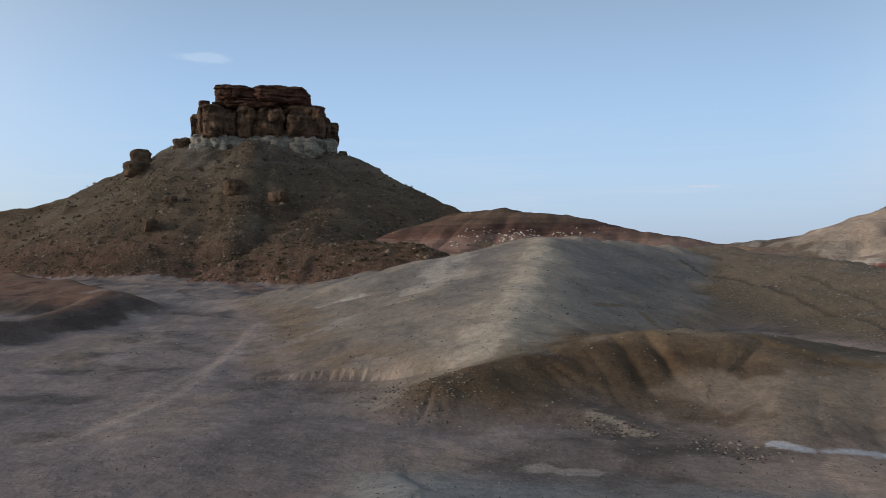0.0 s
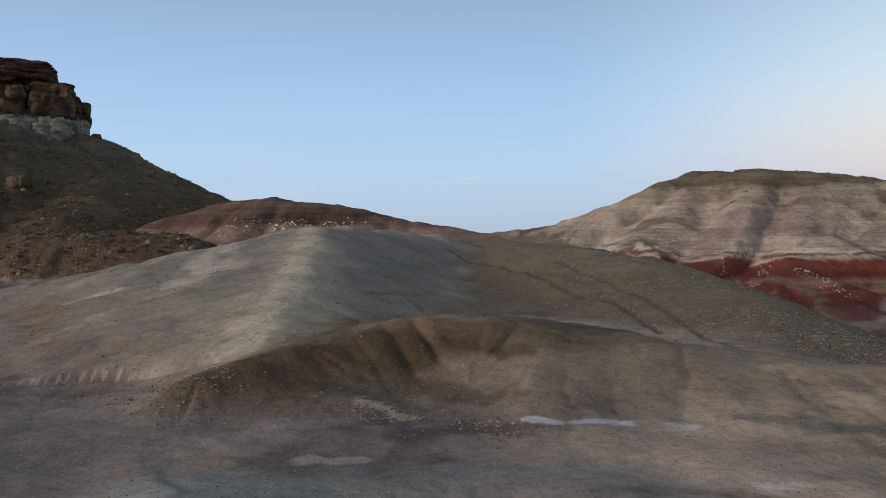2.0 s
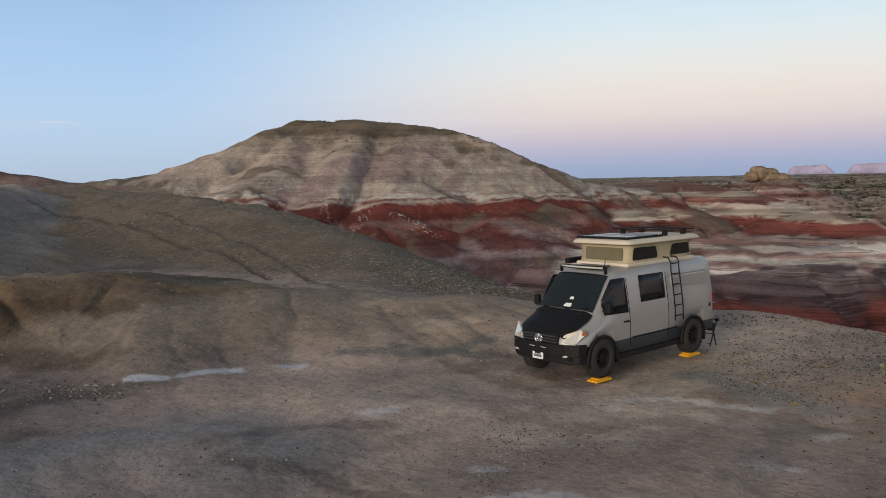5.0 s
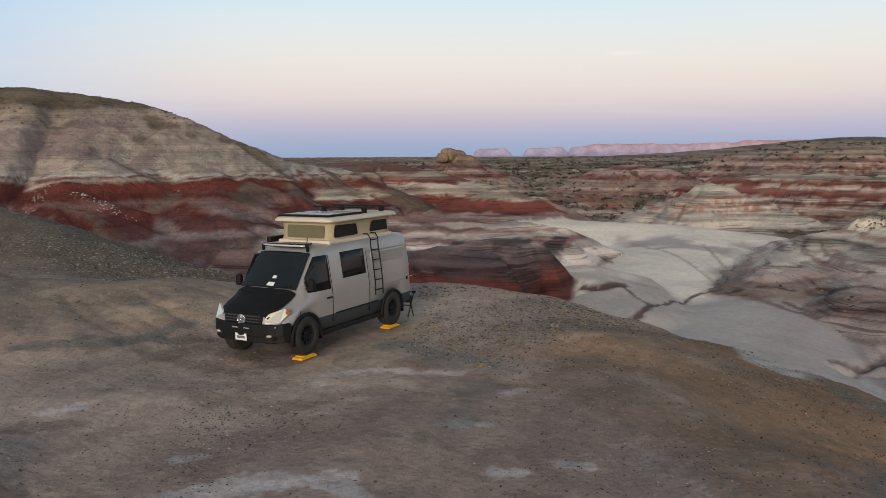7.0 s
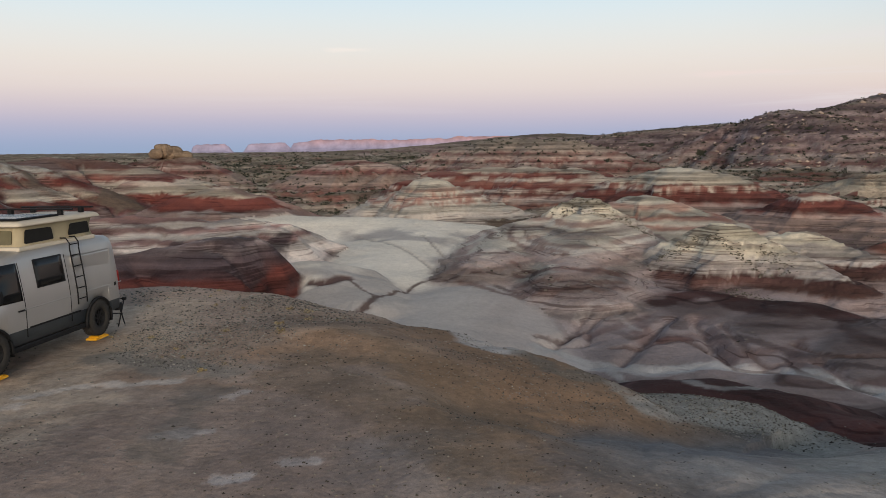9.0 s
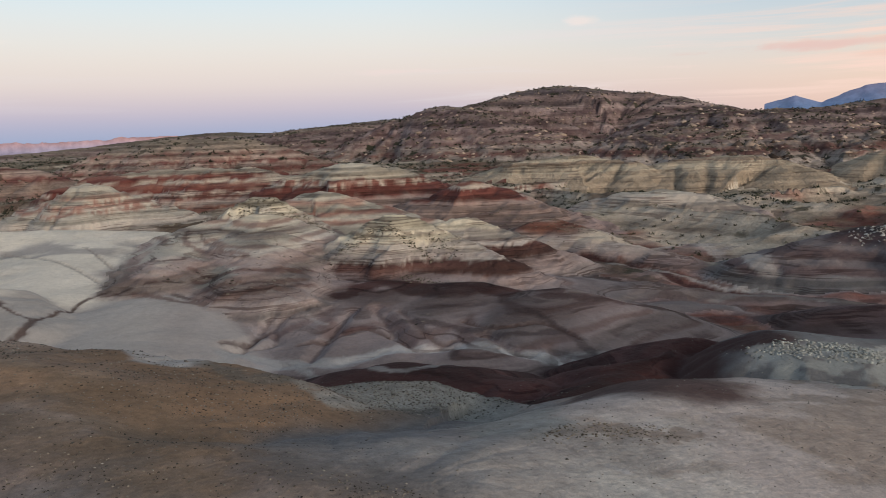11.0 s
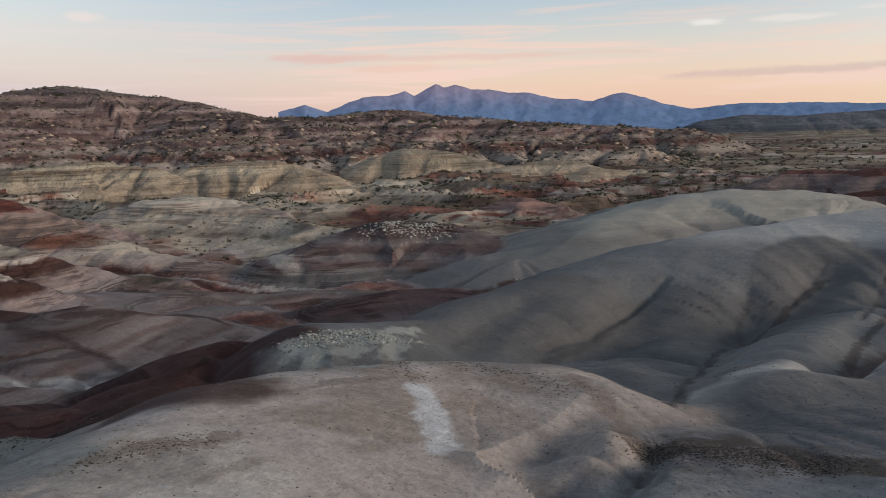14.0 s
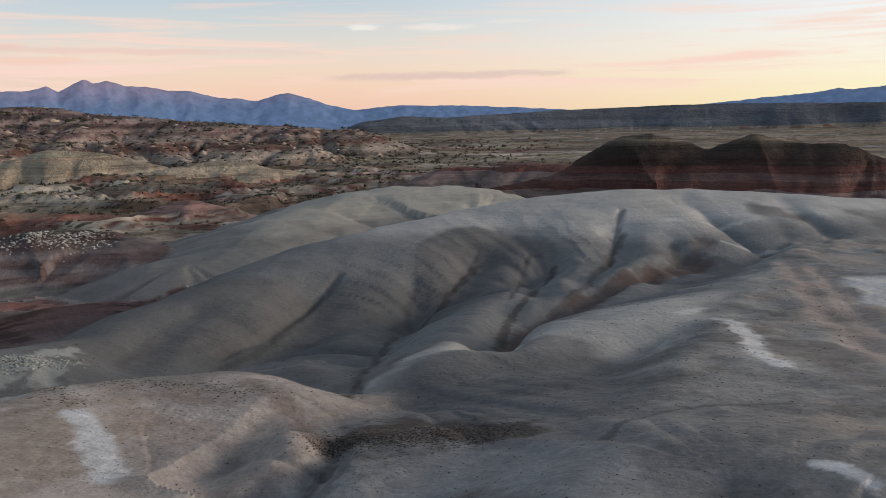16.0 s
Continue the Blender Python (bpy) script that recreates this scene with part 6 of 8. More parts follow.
def part(name, bm, mat, parent, label=""):
    """Links a bmesh as one mesh object under a thing or a part."""
    me = bpy.data.meshes.new(name)
    bm.to_mesh(me)
    bm.free()
    for m in (mat if isinstance(mat, (list, tuple)) else [mat]):
        me.materials.append(m)
    ob = new(name, me)
    ob.parent = parent
    return tagged(ob, label)


def thing(name, m, label, category, group=""):
    ob = new(name)
    ob.empty_display_size = 0.3
    ob.matrix_world = m
    return tagged(ob, label, category, group)


def box(x0, x1, y0, y1, z0, z1, bevel=0.0, segments=2, bm=None):
    bm = bm or bmesh.new()
    m = Matrix.Translation(((x0 + x1) / 2, (y0 + y1) / 2, (z0 + z1) / 2)) @ Matrix.Diagonal((abs(x1 - x0), abs(y1 - y0), abs(z1 - z0), 1))
    r = bmesh.ops.create_cube(bm, size=1, matrix=m)
    if bevel:
        es = list({e for v in r["verts"] for e in v.link_edges})
        bmesh.ops.bevel(bm, geom=es, offset=bevel, segments=segments, affect="EDGES", profile=0.5)
    return bm


def rod(points, radius, sides=8, bm=None):
    """A round bar along a line of points."""
    bm = bm or bmesh.new()
    pts = [Vector(p) for p in points]
    rows = []
    for i, p in enumerate(pts):
        d = (pts[min(i + 1, len(pts) - 1)] - pts[max(i - 1, 0)]).normalized()
        side_ = d.cross(Vector((0, 0, 1)) if abs(d.z) < 0.9 else Vector((1, 0, 0))).normalized()
        top_ = side_.cross(d)
        rows.append([bm.verts.new(p + radius * (math.cos(2 * math.pi * k / sides) * side_ + math.sin(2 * math.pi * k / sides) * top_)) for k in range(sides)])
    for r0, r1 in zip(rows[:-1], rows[1:]):
        for k in range(sides):
            f = bm.faces.new((r0[k], r0[(k + 1) % sides], r1[(k + 1) % sides], r1[k]))
            f.smooth = True
    bm.faces.new(rows[0][::-1])
    bm.faces.new(rows[-1])
    return bm


def lathe(profile, steps=32, bm=None, axis="Y", centre=(0, 0, 0), capped=True):
    """Turns a profile of (along, radius) round an axis."""
    bm = bm or bmesh.new()
    c = Vector(centre)
    rows = []
    for along, radius in profile:
        row = []
        for k in range(steps):
            a_ = 2 * math.pi * k / steps
            u, v = radius * math.cos(a_), radius * math.sin(a_)
            row.append(bm.verts.new(c + (Vector((u, along, v)) if axis == "Y" else Vector((along, u, v)))))
        rows.append(row)
    for r0, r1 in zip(rows[:-1], rows[1:]):
        for k in range(steps):
            bm.faces.new((r0[k], r0[(k + 1) % steps], r1[(k + 1) % steps], r1[k])).smooth = True
    if capped:
        bm.faces.new(rows[0])
        bm.faces.new(rows[-1][::-1])
    bmesh.ops.recalc_face_normals(bm, faces=bm.faces)
    return bm


def slab(outline, thick, way, bm=None, bevel=0.0):
    """A flat plate: the outline (points in space), thickened along a direction."""
    bm = bm or bmesh.new()
    w = Vector(way).normalized() * thick
    lo = [bm.verts.new(Vector(p)) for p in outline]
    hi = [bm.verts.new(Vector(p) + w) for p in outline]
    bm.faces.new(lo[::-1])
    bm.faces.new(hi)
    n = len(lo)
    for k in range(n):
        bm.faces.new((lo[k], lo[(k + 1) % n], hi[(k + 1) % n], hi[k]))
    bmesh.ops.recalc_face_normals(bm, faces=bm.faces)
    if bevel:
        bmesh.ops.bevel(bm, geom=list(bm.edges), offset=bevel, segments=2, affect="EDGES", profile=0.5)
    return bm


def rounded(corners, radius, steps=4):
    """Rounds the corners of a flat outline."""
    out = []
    n = len(corners)
    for i in range(n):
        p, a_, b_ = Vector(corners[i]), Vector(corners[i - 1]), Vector(corners[(i + 1) % n])
        u, v = (a_ - p).normalized(), (b_ - p).normalized()
        r = min(radius, (a_ - p).length * 0.45, (b_ - p).length * 0.45)
        for k in range(steps + 1):
            t = k / steps
            s0, s1 = p + u * r, p + v * r
            out.append((1 - t) ** 2 * s0 + 2 * t * (1 - t) * p + t * t * s1)
    return out


# ---------------------------------------------------------------- the van
PAINT = plain("grey_van_paint", (0.40, 0.39, 0.38), 0.34, 0.45, 0.5, 0.08, 1.5)
LOWER = plain("dark_blue_grey", (0.045, 0.052, 0.058), 0.5, 0.1, 0.4, 0.25, 3.0)
BLACK = plain("black_plastic", (0.010, 0.010, 0.011), 0.6, 0.0, 0.2, 0.25, 8.0)
MATT = plain("matt_black_hood", (0.008, 0.008, 0.009), 0.6, 0.0, 0.2, 0.2, 3.0)
RUBBER = plain("dusty_rubber", (0.034, 0.032, 0.03), 0.9, 0.0, 0.2, 0.35, 12.0, 0.3)
GLASS = plain("tinted_glass", (0.006, 0.008, 0.010), 0.12, 0.0, 0.35, 0.05, 2.0)
SHIELD = plain("windshield_glass", (0.010, 0.014, 0.016), 0.10, 0.0, 0.45, 0.6, 2.5)
LAMP = plain("clear_lamp_glass", (0.80, 0.76, 0.66), 0.16, 0.55, 0.8, 0.15, 14.0)
CHROME = plain("chrome", (0.75, 0.75, 0.76), 0.2, 1.0)
AMBER = plain("amber_lens", (0.40, 0.11, 0.025), 0.2)
TAIL = plain("red_lens", (0.16, 0.012, 0.012), 0.2)
SHELL = plain("beige_fibreglass", (0.60, 0.535, 0.43), 0.5, 0.0, 0.4, 0.08, 2.0)
CANVAS = plain("beige_canvas", (0.42, 0.36, 0.24), 0.9, 0.0, 0.1, 0.12, 6.0, 0.4)
MESH = plain("dark_window_mesh", (0.018, 0.018, 0.017), 0.7, 0.0, 0.2)
SCREEN = plain("olive_window_mesh", (0.15, 0.135, 0.085), 0.85, 0.0, 0.1, 0.2, 5.0)
SOLAR = plain("solar_cell", (0.022, 0.032, 0.05), 0.22, 0.0, 0.6, 0.1, 3.0)
PLATE = plain("white_plate", (0.72, 0.72, 0.72), 0.5)
INK = plain("dark_ink", (0.12, 0.13, 0.16), 0.6)
YELLOW = plain("yellow_plastic", (0.72, 0.36, 0.012), 0.5, 0.0, 0.4, 0.15, 8.0)
PAPER = plain("paper", (0.72, 0.75, 0.72), 0.8)

# stations along the van: x, height of top, half width at the belt, half width under the roof, belt height, lower edge
VAN = [(0.90, 0.97, 0.70, 0.60, 0.72, 0.50), (0.85, 1.08, 0.82, 0.70, 0.80, 0.44), (0.72, 1.18, 0.90, 0.78, 0.90, 0.42), (0.48, 1.28, 0.955, 0.82, 1.02, 0.42), (0.20, 1.40, 0.98, 0.83, 1.15, 0.42),
       (0.02, 1.55, 0.99, 0.84, 1.20, 0.42), (-0.24, 1.86, 0.99, 0.84, 1.22, 0.42), (-0.48, 2.15, 0.99, 0.84, 1.22, 0.42), (-0.64, 2.29, 0.99, 0.84, 1.22, 0.42), (-0.85, 2.36, 0.99, 0.85, 1.22, 0.42),
       (-1.3, 2.40, 0.995, 0.86, 1.22, 0.42), (-2.2, 2.43, 0.995, 0.87, 1.22, 0.42), (-3.4, 2.43, 0.995, 0.87, 1.22, 0.42), (-4.2, 2.41, 0.99, 0.865, 1.22, 0.44), (-4.52, 2.39, 0.985, 0.86, 1.22, 0.46),
       (-4.60, 2.32, 0.96, 0.83, 1.20, 0.48)]


def van_half(x):
    """Section of the van at x, interpolated."""
    rows = sorted(VAN)
    xs = [r[0] for r in rows]
    return [float(np.interp(x, xs, [r[k] for r in rows])) for k in range(1, 6)]


def van_side(x, z):
    """How far out the van's side stands at x and height z."""
    h, wb, wr, zb, zl = van_half(x)
    zt = h - 0.20
    if z <= zb:
        return wb - 0.02 * max(0, (zb - z) / max(zb - zl, 0.1) - 0.6)
    k = min(1.0, (z - zb) / max(zt - zb, 0.05))
    return wb + (wr - wb) * k ** 1.25


def van_body():
    bm = bmesh.new()
    rows = []
    for x, h, wb, wr, zb, zl in VAN:
        zt = max(h - 0.20, zb + 0.02)
        prof = [(0.0, zl), (wb * 0.80, zl), (wb - 0.02, zl + 0.10), (wb, min(0.80, zb - 0.02)), (wb, zb)]
        for k in (0.25, 0.5, 0.75, 1.0):
            z = zb + (zt - zb) * k
            prof.append((van_side(x, z), z))
        prof += [(wr - 0.05, zt + (h - zt) * 0.55), (wr - 0.17, zt + (h - zt) * 0.90), (wr * 0.5, h - 0.004), (0.0, h)]
        ring = [bm.verts.new((x, y, z)) for y, z in prof] + [bm.verts.new((x, -y, z)) for y, z in prof[-2:0:-1]]
        rows.append(ring)
    n = len(rows[0])
    for r0, r1 in zip(rows[:-1], rows[1:]):
        for k in range(n):
            f = bm.faces.new((r0[k], r0[(k + 1) % n], r1[(k + 1) % n], r1[k]))
            f.smooth = True
            mid = f.calc_center_median()
            # black round the bumper; the sides turn darker below 0.79 m
            f.material_index = 2 if mid.x > 0.5 and mid.z < 0.86 else 1 if mid.z < 0.79 else 0
    bm.faces.new(rows[0])
    bm.faces.new(rows[-1][::-1])
    bmesh.ops.recalc_face_normals(bm, faces=bm.faces)
    return bm


AXLES = (0.0, -3.60)
TYRE = 0.425
LIFT = 0.07
ORIGIN = (14.53, 11.14)
van = thing("camper_van", pose(ORIGIN[0], ORIGIN[1], 0.02, 0.6, 0, 177.1), "grey camper van with black hood and raised beige pop-top", "van")
body = part("body", van_body(), [PAINT, LOWER, BLACK], van)
cut = bmesh.new()
for ax in AXLES:
    for s in (-1, 1):
        lathe([(s * 0.62, 0.49), (s * 1.2, 0.49)], 36, cut, "Y", (ax, 0, TYRE + 0.03))
cut_me = bpy.data.meshes.new("cut")
cut.to_mesh(cut_me)
cut.free()
cut_me.materials.append(BLACK)
cutter = new("cut", cut_me)
cutter.matrix_world = van.matrix_world.copy()
mod = body.modifiers.new("arches", "BOOLEAN")
mod.operation, mod.object, mod.solver, mod.material_mode = "DIFFERENCE", cutter, "EXACT", "TRANSFER"
bpy.context.view_layer.update()
body_me = bpy.data.meshes.new_from_object(body.evaluated_get(bpy.context.evaluated_depsgraph_get()))
body.modifiers.clear()
body.data = body_me
bpy.data.objects.remove(cutter)

# wheels
tyre_profile = [(-0.13, 0.225), (-0.14, 0.30), (-0.137, 0.375), (-0.118, 0.41), (-0.09, TYRE), (0.09, TYRE), (0.118, 0.41), (0.137, 0.375), (0.14, 0.30), (0.13, 0.225)]


def wheel(ax, s):
    w = thing("wheel", Matrix.Identity(4), "", "")
    w.parent, w.matrix_world = van, Matrix.Identity(4)
    w.matrix_parent_inverse = Matrix.Identity(4)
    w.matrix_basis = Matrix.Translation((ax, s * 0.90, TYRE + (LIFT if s > 0 else 0.0)))
    bm = lathe(tyre_profile + tyre_profile[:1], 48, capped=False)
    for k in range(36):  # tread blocks
        for row in (-0.085, 0.0, 0.085):
            a_ = 2 * math.pi * (k + (0.5 if row == 0 else 0)) / 36
            m = Matrix.Rotation(a_, 4, "Y") @ Matrix.Translation((0, row, TYRE + 0.004))
            r = bmesh.ops.create_cube(bm, size=1, matrix=m @ Matrix.Diagonal((0.045, 0.062, 0.016, 1)))
    part("tyre", bm, RUBBER, w, "dusty all-terrain tyre")
    rim = lathe([(-s * 0.10, 0.228), (s * 0.10, 0.235), (s * 0.115, 0.225), (s * 0.112, 0.205), (s * 0.045, 0.19), (s * 0.04, 0.05), (s * 0.085, 0.045), (s * 0.09, 0.01)], 40)
    for k in range(8):
        m = Matrix.Rotation(2 * math.pi * k / 8, 4, "Y") @ Matrix.Translation((0, s * 0.066, 0.12))
        bmesh.ops.create_cube(rim, size=1, matrix=m @ Matrix.Diagonal((0.045, 0.05, 0.17, 1)))
    part("rim", rim, BLACK, w, "black alloy rim")
    return w


for ax in AXLES:
    for s in (1, -1):
        wheel(ax, s)
        arch = bmesh.new()
        pts = [(ax + 0.515 * math.cos(math.radians(t)), s * 1.0, TYRE + 0.03 + 0.515 * math.sin(math.radians(t))) for t in range(-12, 193, 8)]
        part("arch_flare", rod(pts, 0.035, 8, arch), BLACK, van)

# glass
def pane(name, corners, r, mat=GLASS, thick=0.012, way=(0, 1, 0), parent=None, label=""):
    return part(name, slab(rounded(corners, r), thick, way), mat, parent or van, label)


def on_side(x, z, s=1, out=0.004):
    return (x, s * (van_side(x, z) + out), z)


def strip_glass(name, us, top, bottom, s, mat, parent=None, label="", out=0.006):
    """A pane that follows the curve of the van's side."""
    bm = bmesh.new()
    rows = []
    for x in us:
        z0, z1 = bottom(x), top(x)
        rows.append([bm.verts.new(on_side(x, z0 + (z1 - z0) * k / 4, s, out)) for k in range(5)])
    for r0, r1 in zip(rows[:-1], rows[1:]):
        for k in range(4):
            bm.faces.new((r0[k], r0[k + 1], r1[k + 1], r1[k])).smooth = True
    bmesh.ops.recalc_face_normals(bm, faces=bm.faces)
    r = bmesh.ops.extrude_face_region(bm, geom=bm.faces[:])
    bmesh.ops.translate(bm, vec=(0, -s * 0.02, 0), verts=[v for v in r["geom"] if isinstance(v, bmesh.types.BMVert)])
    bmesh.ops.recalc_face_normals(bm, faces=bm.faces)
    return part(name, bm, mat, parent or van, label)


wind = bmesh.new()
grid_rows = []
for k in range(8):
    t = k / 7
    x = 0.06 - 0.66 * t
    z = van_half(x)[0] + 0.008
    half = 0.78 - 0.07 * t
    grid_rows.append([wind.verts.new((x + 0.05 * (1 - (2 * j / 10 - 1) ** 2) + 0.02, half * (2 * j / 10 - 1), z - 0.035 * (2 * j / 10 - 1) ** 4)) for j in range(11)])
for r0, r1 in zip(grid_rows[:-1], grid_rows[1:]):
    for j in range(10):
        wind.faces.new((r0[j], r0[j + 1], r1[j + 1], r1[j])).smooth = True
bmesh.ops.recalc_face_normals(wind, faces=wind.faces)
part("windshield", wind, SHIELD, van, "dark windshield with reflections")
pane("dash_paper", [(0.10, -0.02, 1.56), (0.10, 0.18, 1.56), (0.03, 0.18, 1.63), (0.03, 0.0, 1.63)], 0.01, PAPER, 0.006, (0.7, 0, 0.7))
pane("dash_paper", [(-0.03, 0.05, 1.71), (-0.03, 0.16, 1.71), (-0.08, 0.16, 1.765), (-0.08, 0.06, 1.765)], 0.01, PAPER, 0.006, (0.7, 0, 0.7))
for s in (1, -1):
    us = [-0.17 - 0.81 * k / 10 for k in range(11)]
    strip_glass("door_window", us, lambda x: min(2.17, 1.40 + (0.06 - x) * 1.38), lambda x: 1.40 + 0.02 * (x + 0.5), s, GLASS, label="dark front door window")
    us = [-1.52 - 0.90 * k / 8 for k in range(9)]
    strip_glass("side_window", us, lambda x: 2.14, lambda x: 1.60, s, GLASS, label="dark tinted side window")
    us = [-1.48 - 0.98 * k / 8 for k in range(9)]
    strip_glass("window_frame", us, lambda x: 2.175, lambda x: 1.565, s, BLACK, out=0.003)
    # seams of the doors and the cut line of the panels
    for x0 in (-1.02, -2.55, 0.24):
        zs = [0.62 + k * 0.14 for k in range(12 if x0 < 0 else 5)]
        part("panel_seam", rod([on_side(x0 if x0 < 0 else x0 - 0.02 * k, z, s, 0.0) for k, z in enumerate(zs)], 0.009, 6), BLACK, van)
    part("belt_line", rod([on_side(-0.9 - 0.2 * k, 1.20, s, -0.002) for k in range(20)], 0.012, 6), PAINT, van)
    part("trim_strip", box(-2.9, -1.1, s * 0.985, s * 1.005, 0.78, 0.82, 0.008), BLACK, van)
    part("sill", box(-3.1, -0.56, s * 0.90, s * 0.985, 0.36, 0.48, 0.03), BLACK, van)
    part("door_handle", box(-0.97, -0.78, s * 0.985, s * 1.025, 1.18, 1.215, 0.012), BLACK, van)
    part("recess", box(-4.3, -2.75, s * (van_side(-3.4, 1.8) - 0.05), s * (van_side(-3.4, 1.8) + 0.006), 1.52, 2.08, 0.05, 3), PAINT, van)
    # mirror
    bm = box(-0.24, -0.10, s * 0.97, s * 1.12, 1.46, 1.72, 0.05, 3)
    box(-0.19, -0.11, s * 0.90, s * 1.05, 1.48, 1.54, 0.02, 2, bm)
    part("mirror", bm, BLACK, van, "black door mirror")
    # headlight, sweeping round the corner
    lamp = slab(rounded([(0.865, s * 0.54, 0.88), (0.78, s * 0.85, 0.87), (0.50, s * 0.958, 1.09), (0.60, s * 0.89, 1.19), (0.81, s * 0.60, 1.07)], 0.05), 0.05, (0.75, s * 0.65, 0.2))
    part("headlight", lamp, LAMP, van, "clear wraparound headlight")
    part("turn_lamp", slab(rounded([(0.55, s * 0.95, 1.04), (0.49, s * 0.965, 1.09), (0.57, s * 0.925, 1.17), (0.61, s * 0.92, 1.08)], 0.02), 0.054, (0.75, s * 0.65, 0.2)), AMBER, van)
    part("fog_lamp", box(0.84, 0.93, s * 0.68 - 0.07, s * 0.68 + 0.07, 0.60, 0.65, 0.015), LAMP, van)
    part("tail_lamp", box(-4.615, -4.53, s * 0.88, s * 0.984, 0.98, 1.50, 0.03), TAIL, van, "red tail lamp")
    part("mud_flap", box(-0.60, -0.57, s * 0.78, s * 0.97, 0.30, 0.62, 0.008), BLACK, van)
    part("mud_flap", box(-4.22, -4.19, s * 0.78, s * 0.97, 0.30, 0.62, 0.008), BLACK, van)

# nose: hood, grille, bumper
hood = bmesh.new()
hr = []
for k in range(7):
    t = k / 6
    x = 0.87 - 0.77 * t
    h = van_half(x)[0] + 0.010
    half = van_half(x)[2] - 0.02
    hr.append([hood.verts.new((x + 0.05 * (1 - (2 * j / 10 - 1) ** 2), half * (2 * j / 10 - 1), h - 0.085 * abs(2 * j / 10 - 1) ** 8 + 0.018)) for j in range(11)])
for r0, r1 in zip(hr[:-1], hr[1:]):
    for j in range(10):
        hood.faces.new((r0[j], r0[j + 1], r1[j + 1], r1[j])).smooth = True
bmesh.ops.recalc_face_normals(hood, faces=hood.faces)
part("hood", hood, MATT, van, "matt black hood")
for s in (1, -1):
    part("hood_vent", box(0.10, 0.24, s * 0.46 - 0.17, s * 0.46 + 0.17, 1.425, 1.455, 0.008), BLACK, van)
grille = box(0.82, 0.93, -0.52, 0.52, 0.80, 1.08, 0.04, 3)
part("grille", grille, BLACK, van)
for z in (0.85, 0.91, 0.97, 1.03):
    part("grille_bar", box(0.91, 0.955, -0.48, 0.48, z - 0.012, z + 0.012, 0.008), LOWER, van)
part("badge", lathe([(0.955, 0.115), (0.975, 0.115), (0.978, 0.10), (0.965, 0.098)], 32, None, "X", (0, 0, 0.945)), CHROME, van, "round chrome badge")
bm = bmesh.new()
for t in (90, 210, 330):
    rod([(0.98, 0, 0.945), (0.98, 0.10 * math.cos(radians(t)), 0.945 + 0.10 * math.sin(radians(t)))], 0.012, 6, bm)
part("badge_spokes", bm, CHROME, van)
bm = bmesh.new()
for z0, z1, dx in ((0.46, 0.62, -0.13), (0.60, 0.87, -0.10)):
    pts = [(0.62 + dx, -0.99), (0.85 + dx, -0.955), (1.02 + dx, -0.70), (1.09 + dx, -0.35), (1.11 + dx, 0), (1.09 + dx, 0.35), (1.02 + dx, 0.70), (0.85 + dx, 0.955), (0.62 + dx, 0.99), (0.50, 0.80), (0.72, 0.5), (0.72, -0.5), (0.50, -0.80)]
    slab([(x, y, z0) for x, y in pts], z1 - z0, (0, 0, 1), bm)
bmesh.ops.bevel(bm, geom=list(bm.edges), offset=0.02, segments=2, affect="EDGES", profile=0.5)
part("front_bumper", bm, BLACK, van, "black front bumper")
part("skid_plate", slab([(0.4, -0.6, 0.40), (0.4, 0.6, 0.40), (0.88, 0.55, 0.47), (0.88, -0.55, 0.47)], 0.03, (0, 0, 1)), BLACK, van)
part("bumper_light", box(0.96, 1.006, -0.24, 0.24, 0.765, 0.785, 0.006), LAMP, van)
plate = part("number_plate", box(0.99, 1.005, -0.155, 0.155, 0.50, 0.655, 0.006), PLATE, van, "white number plate")
part("plate_bar", box(1.004, 1.008, -0.11, 0.11, 0.545, 0.60), INK, plate)
part("plate_bar", box(1.004, 1.008, -0.06, 0.06, 0.622, 0.638), INK, plate)
part("wiper", rod([(0.14, 0.05, 1.51), (0.09, 0.45, 1.55), (0.05, 0.66, 1.58)], 0.012, 6), BLACK, van)
part("wiper", rod([(0.12, -0.60, 1.51), (0.10, -0.2, 1.55), (0.07, 0.0, 1.58)], 0.012, 6), BLACK, van)
part("rear_bumper", box(-4.74, -4.54, -0.95, 0.95, 0.46, 0.66, 0.04), BLACK, van)
part("rear_axle", lathe([(-0.8, 0.06), (0.8, 0.06)], 12, None, "Y", (AXLES[1], 0, TYRE + 0.04)), BLACK, van)
part("front_axle", lathe([(-0.8, 0.05), (0.8, 0.05)], 12, None, "Y", (AXLES[0], 0, TYRE + 0.04)), BLACK, van)

# roof: light bar, pop-top, solar panels, bars, awning, ladder
pts = [(-0.52 - 0.06 * (2 * k / 10 - 1) ** 2, 0.62 * (2 * k / 10 - 1), 2.40) for k in range(11)]
bar = part("light_bar", rod(pts, 0.042, 10), BLACK, van, "curved black light bar")
part("light_bar_lens", rod([(x + 0.03, y * 0.97, z) for x, y, z in pts], 0.026, 8), LAMP, bar)
for s in (1, -1):
    part("light_bar_bracket", box(-0.62, -0.54, s * 0.64 - 0.02, s * 0.64 + 0.02, 2.26, 2.41, 0.01), BLACK, bar)
part("cab_roof_panel", box(-1.05, -0.72, -0.42, 0.42, 2.385, 2.42, 0.01), SOLAR, van)
part("antenna", rod([(-1.0, 0.30, 2.38), (-1.02, 0.30, 2.54)], 0.012, 6), BLACK, van)
X0, X1 = -1.36, -4.02  # the pop-top
part("pop_top_base", box(X1 - 0.02, X0 + 0.10, -0.76, 0.76, 2.49, 2.585, 0.03), SHELL, van)
tent = bmesh.new()
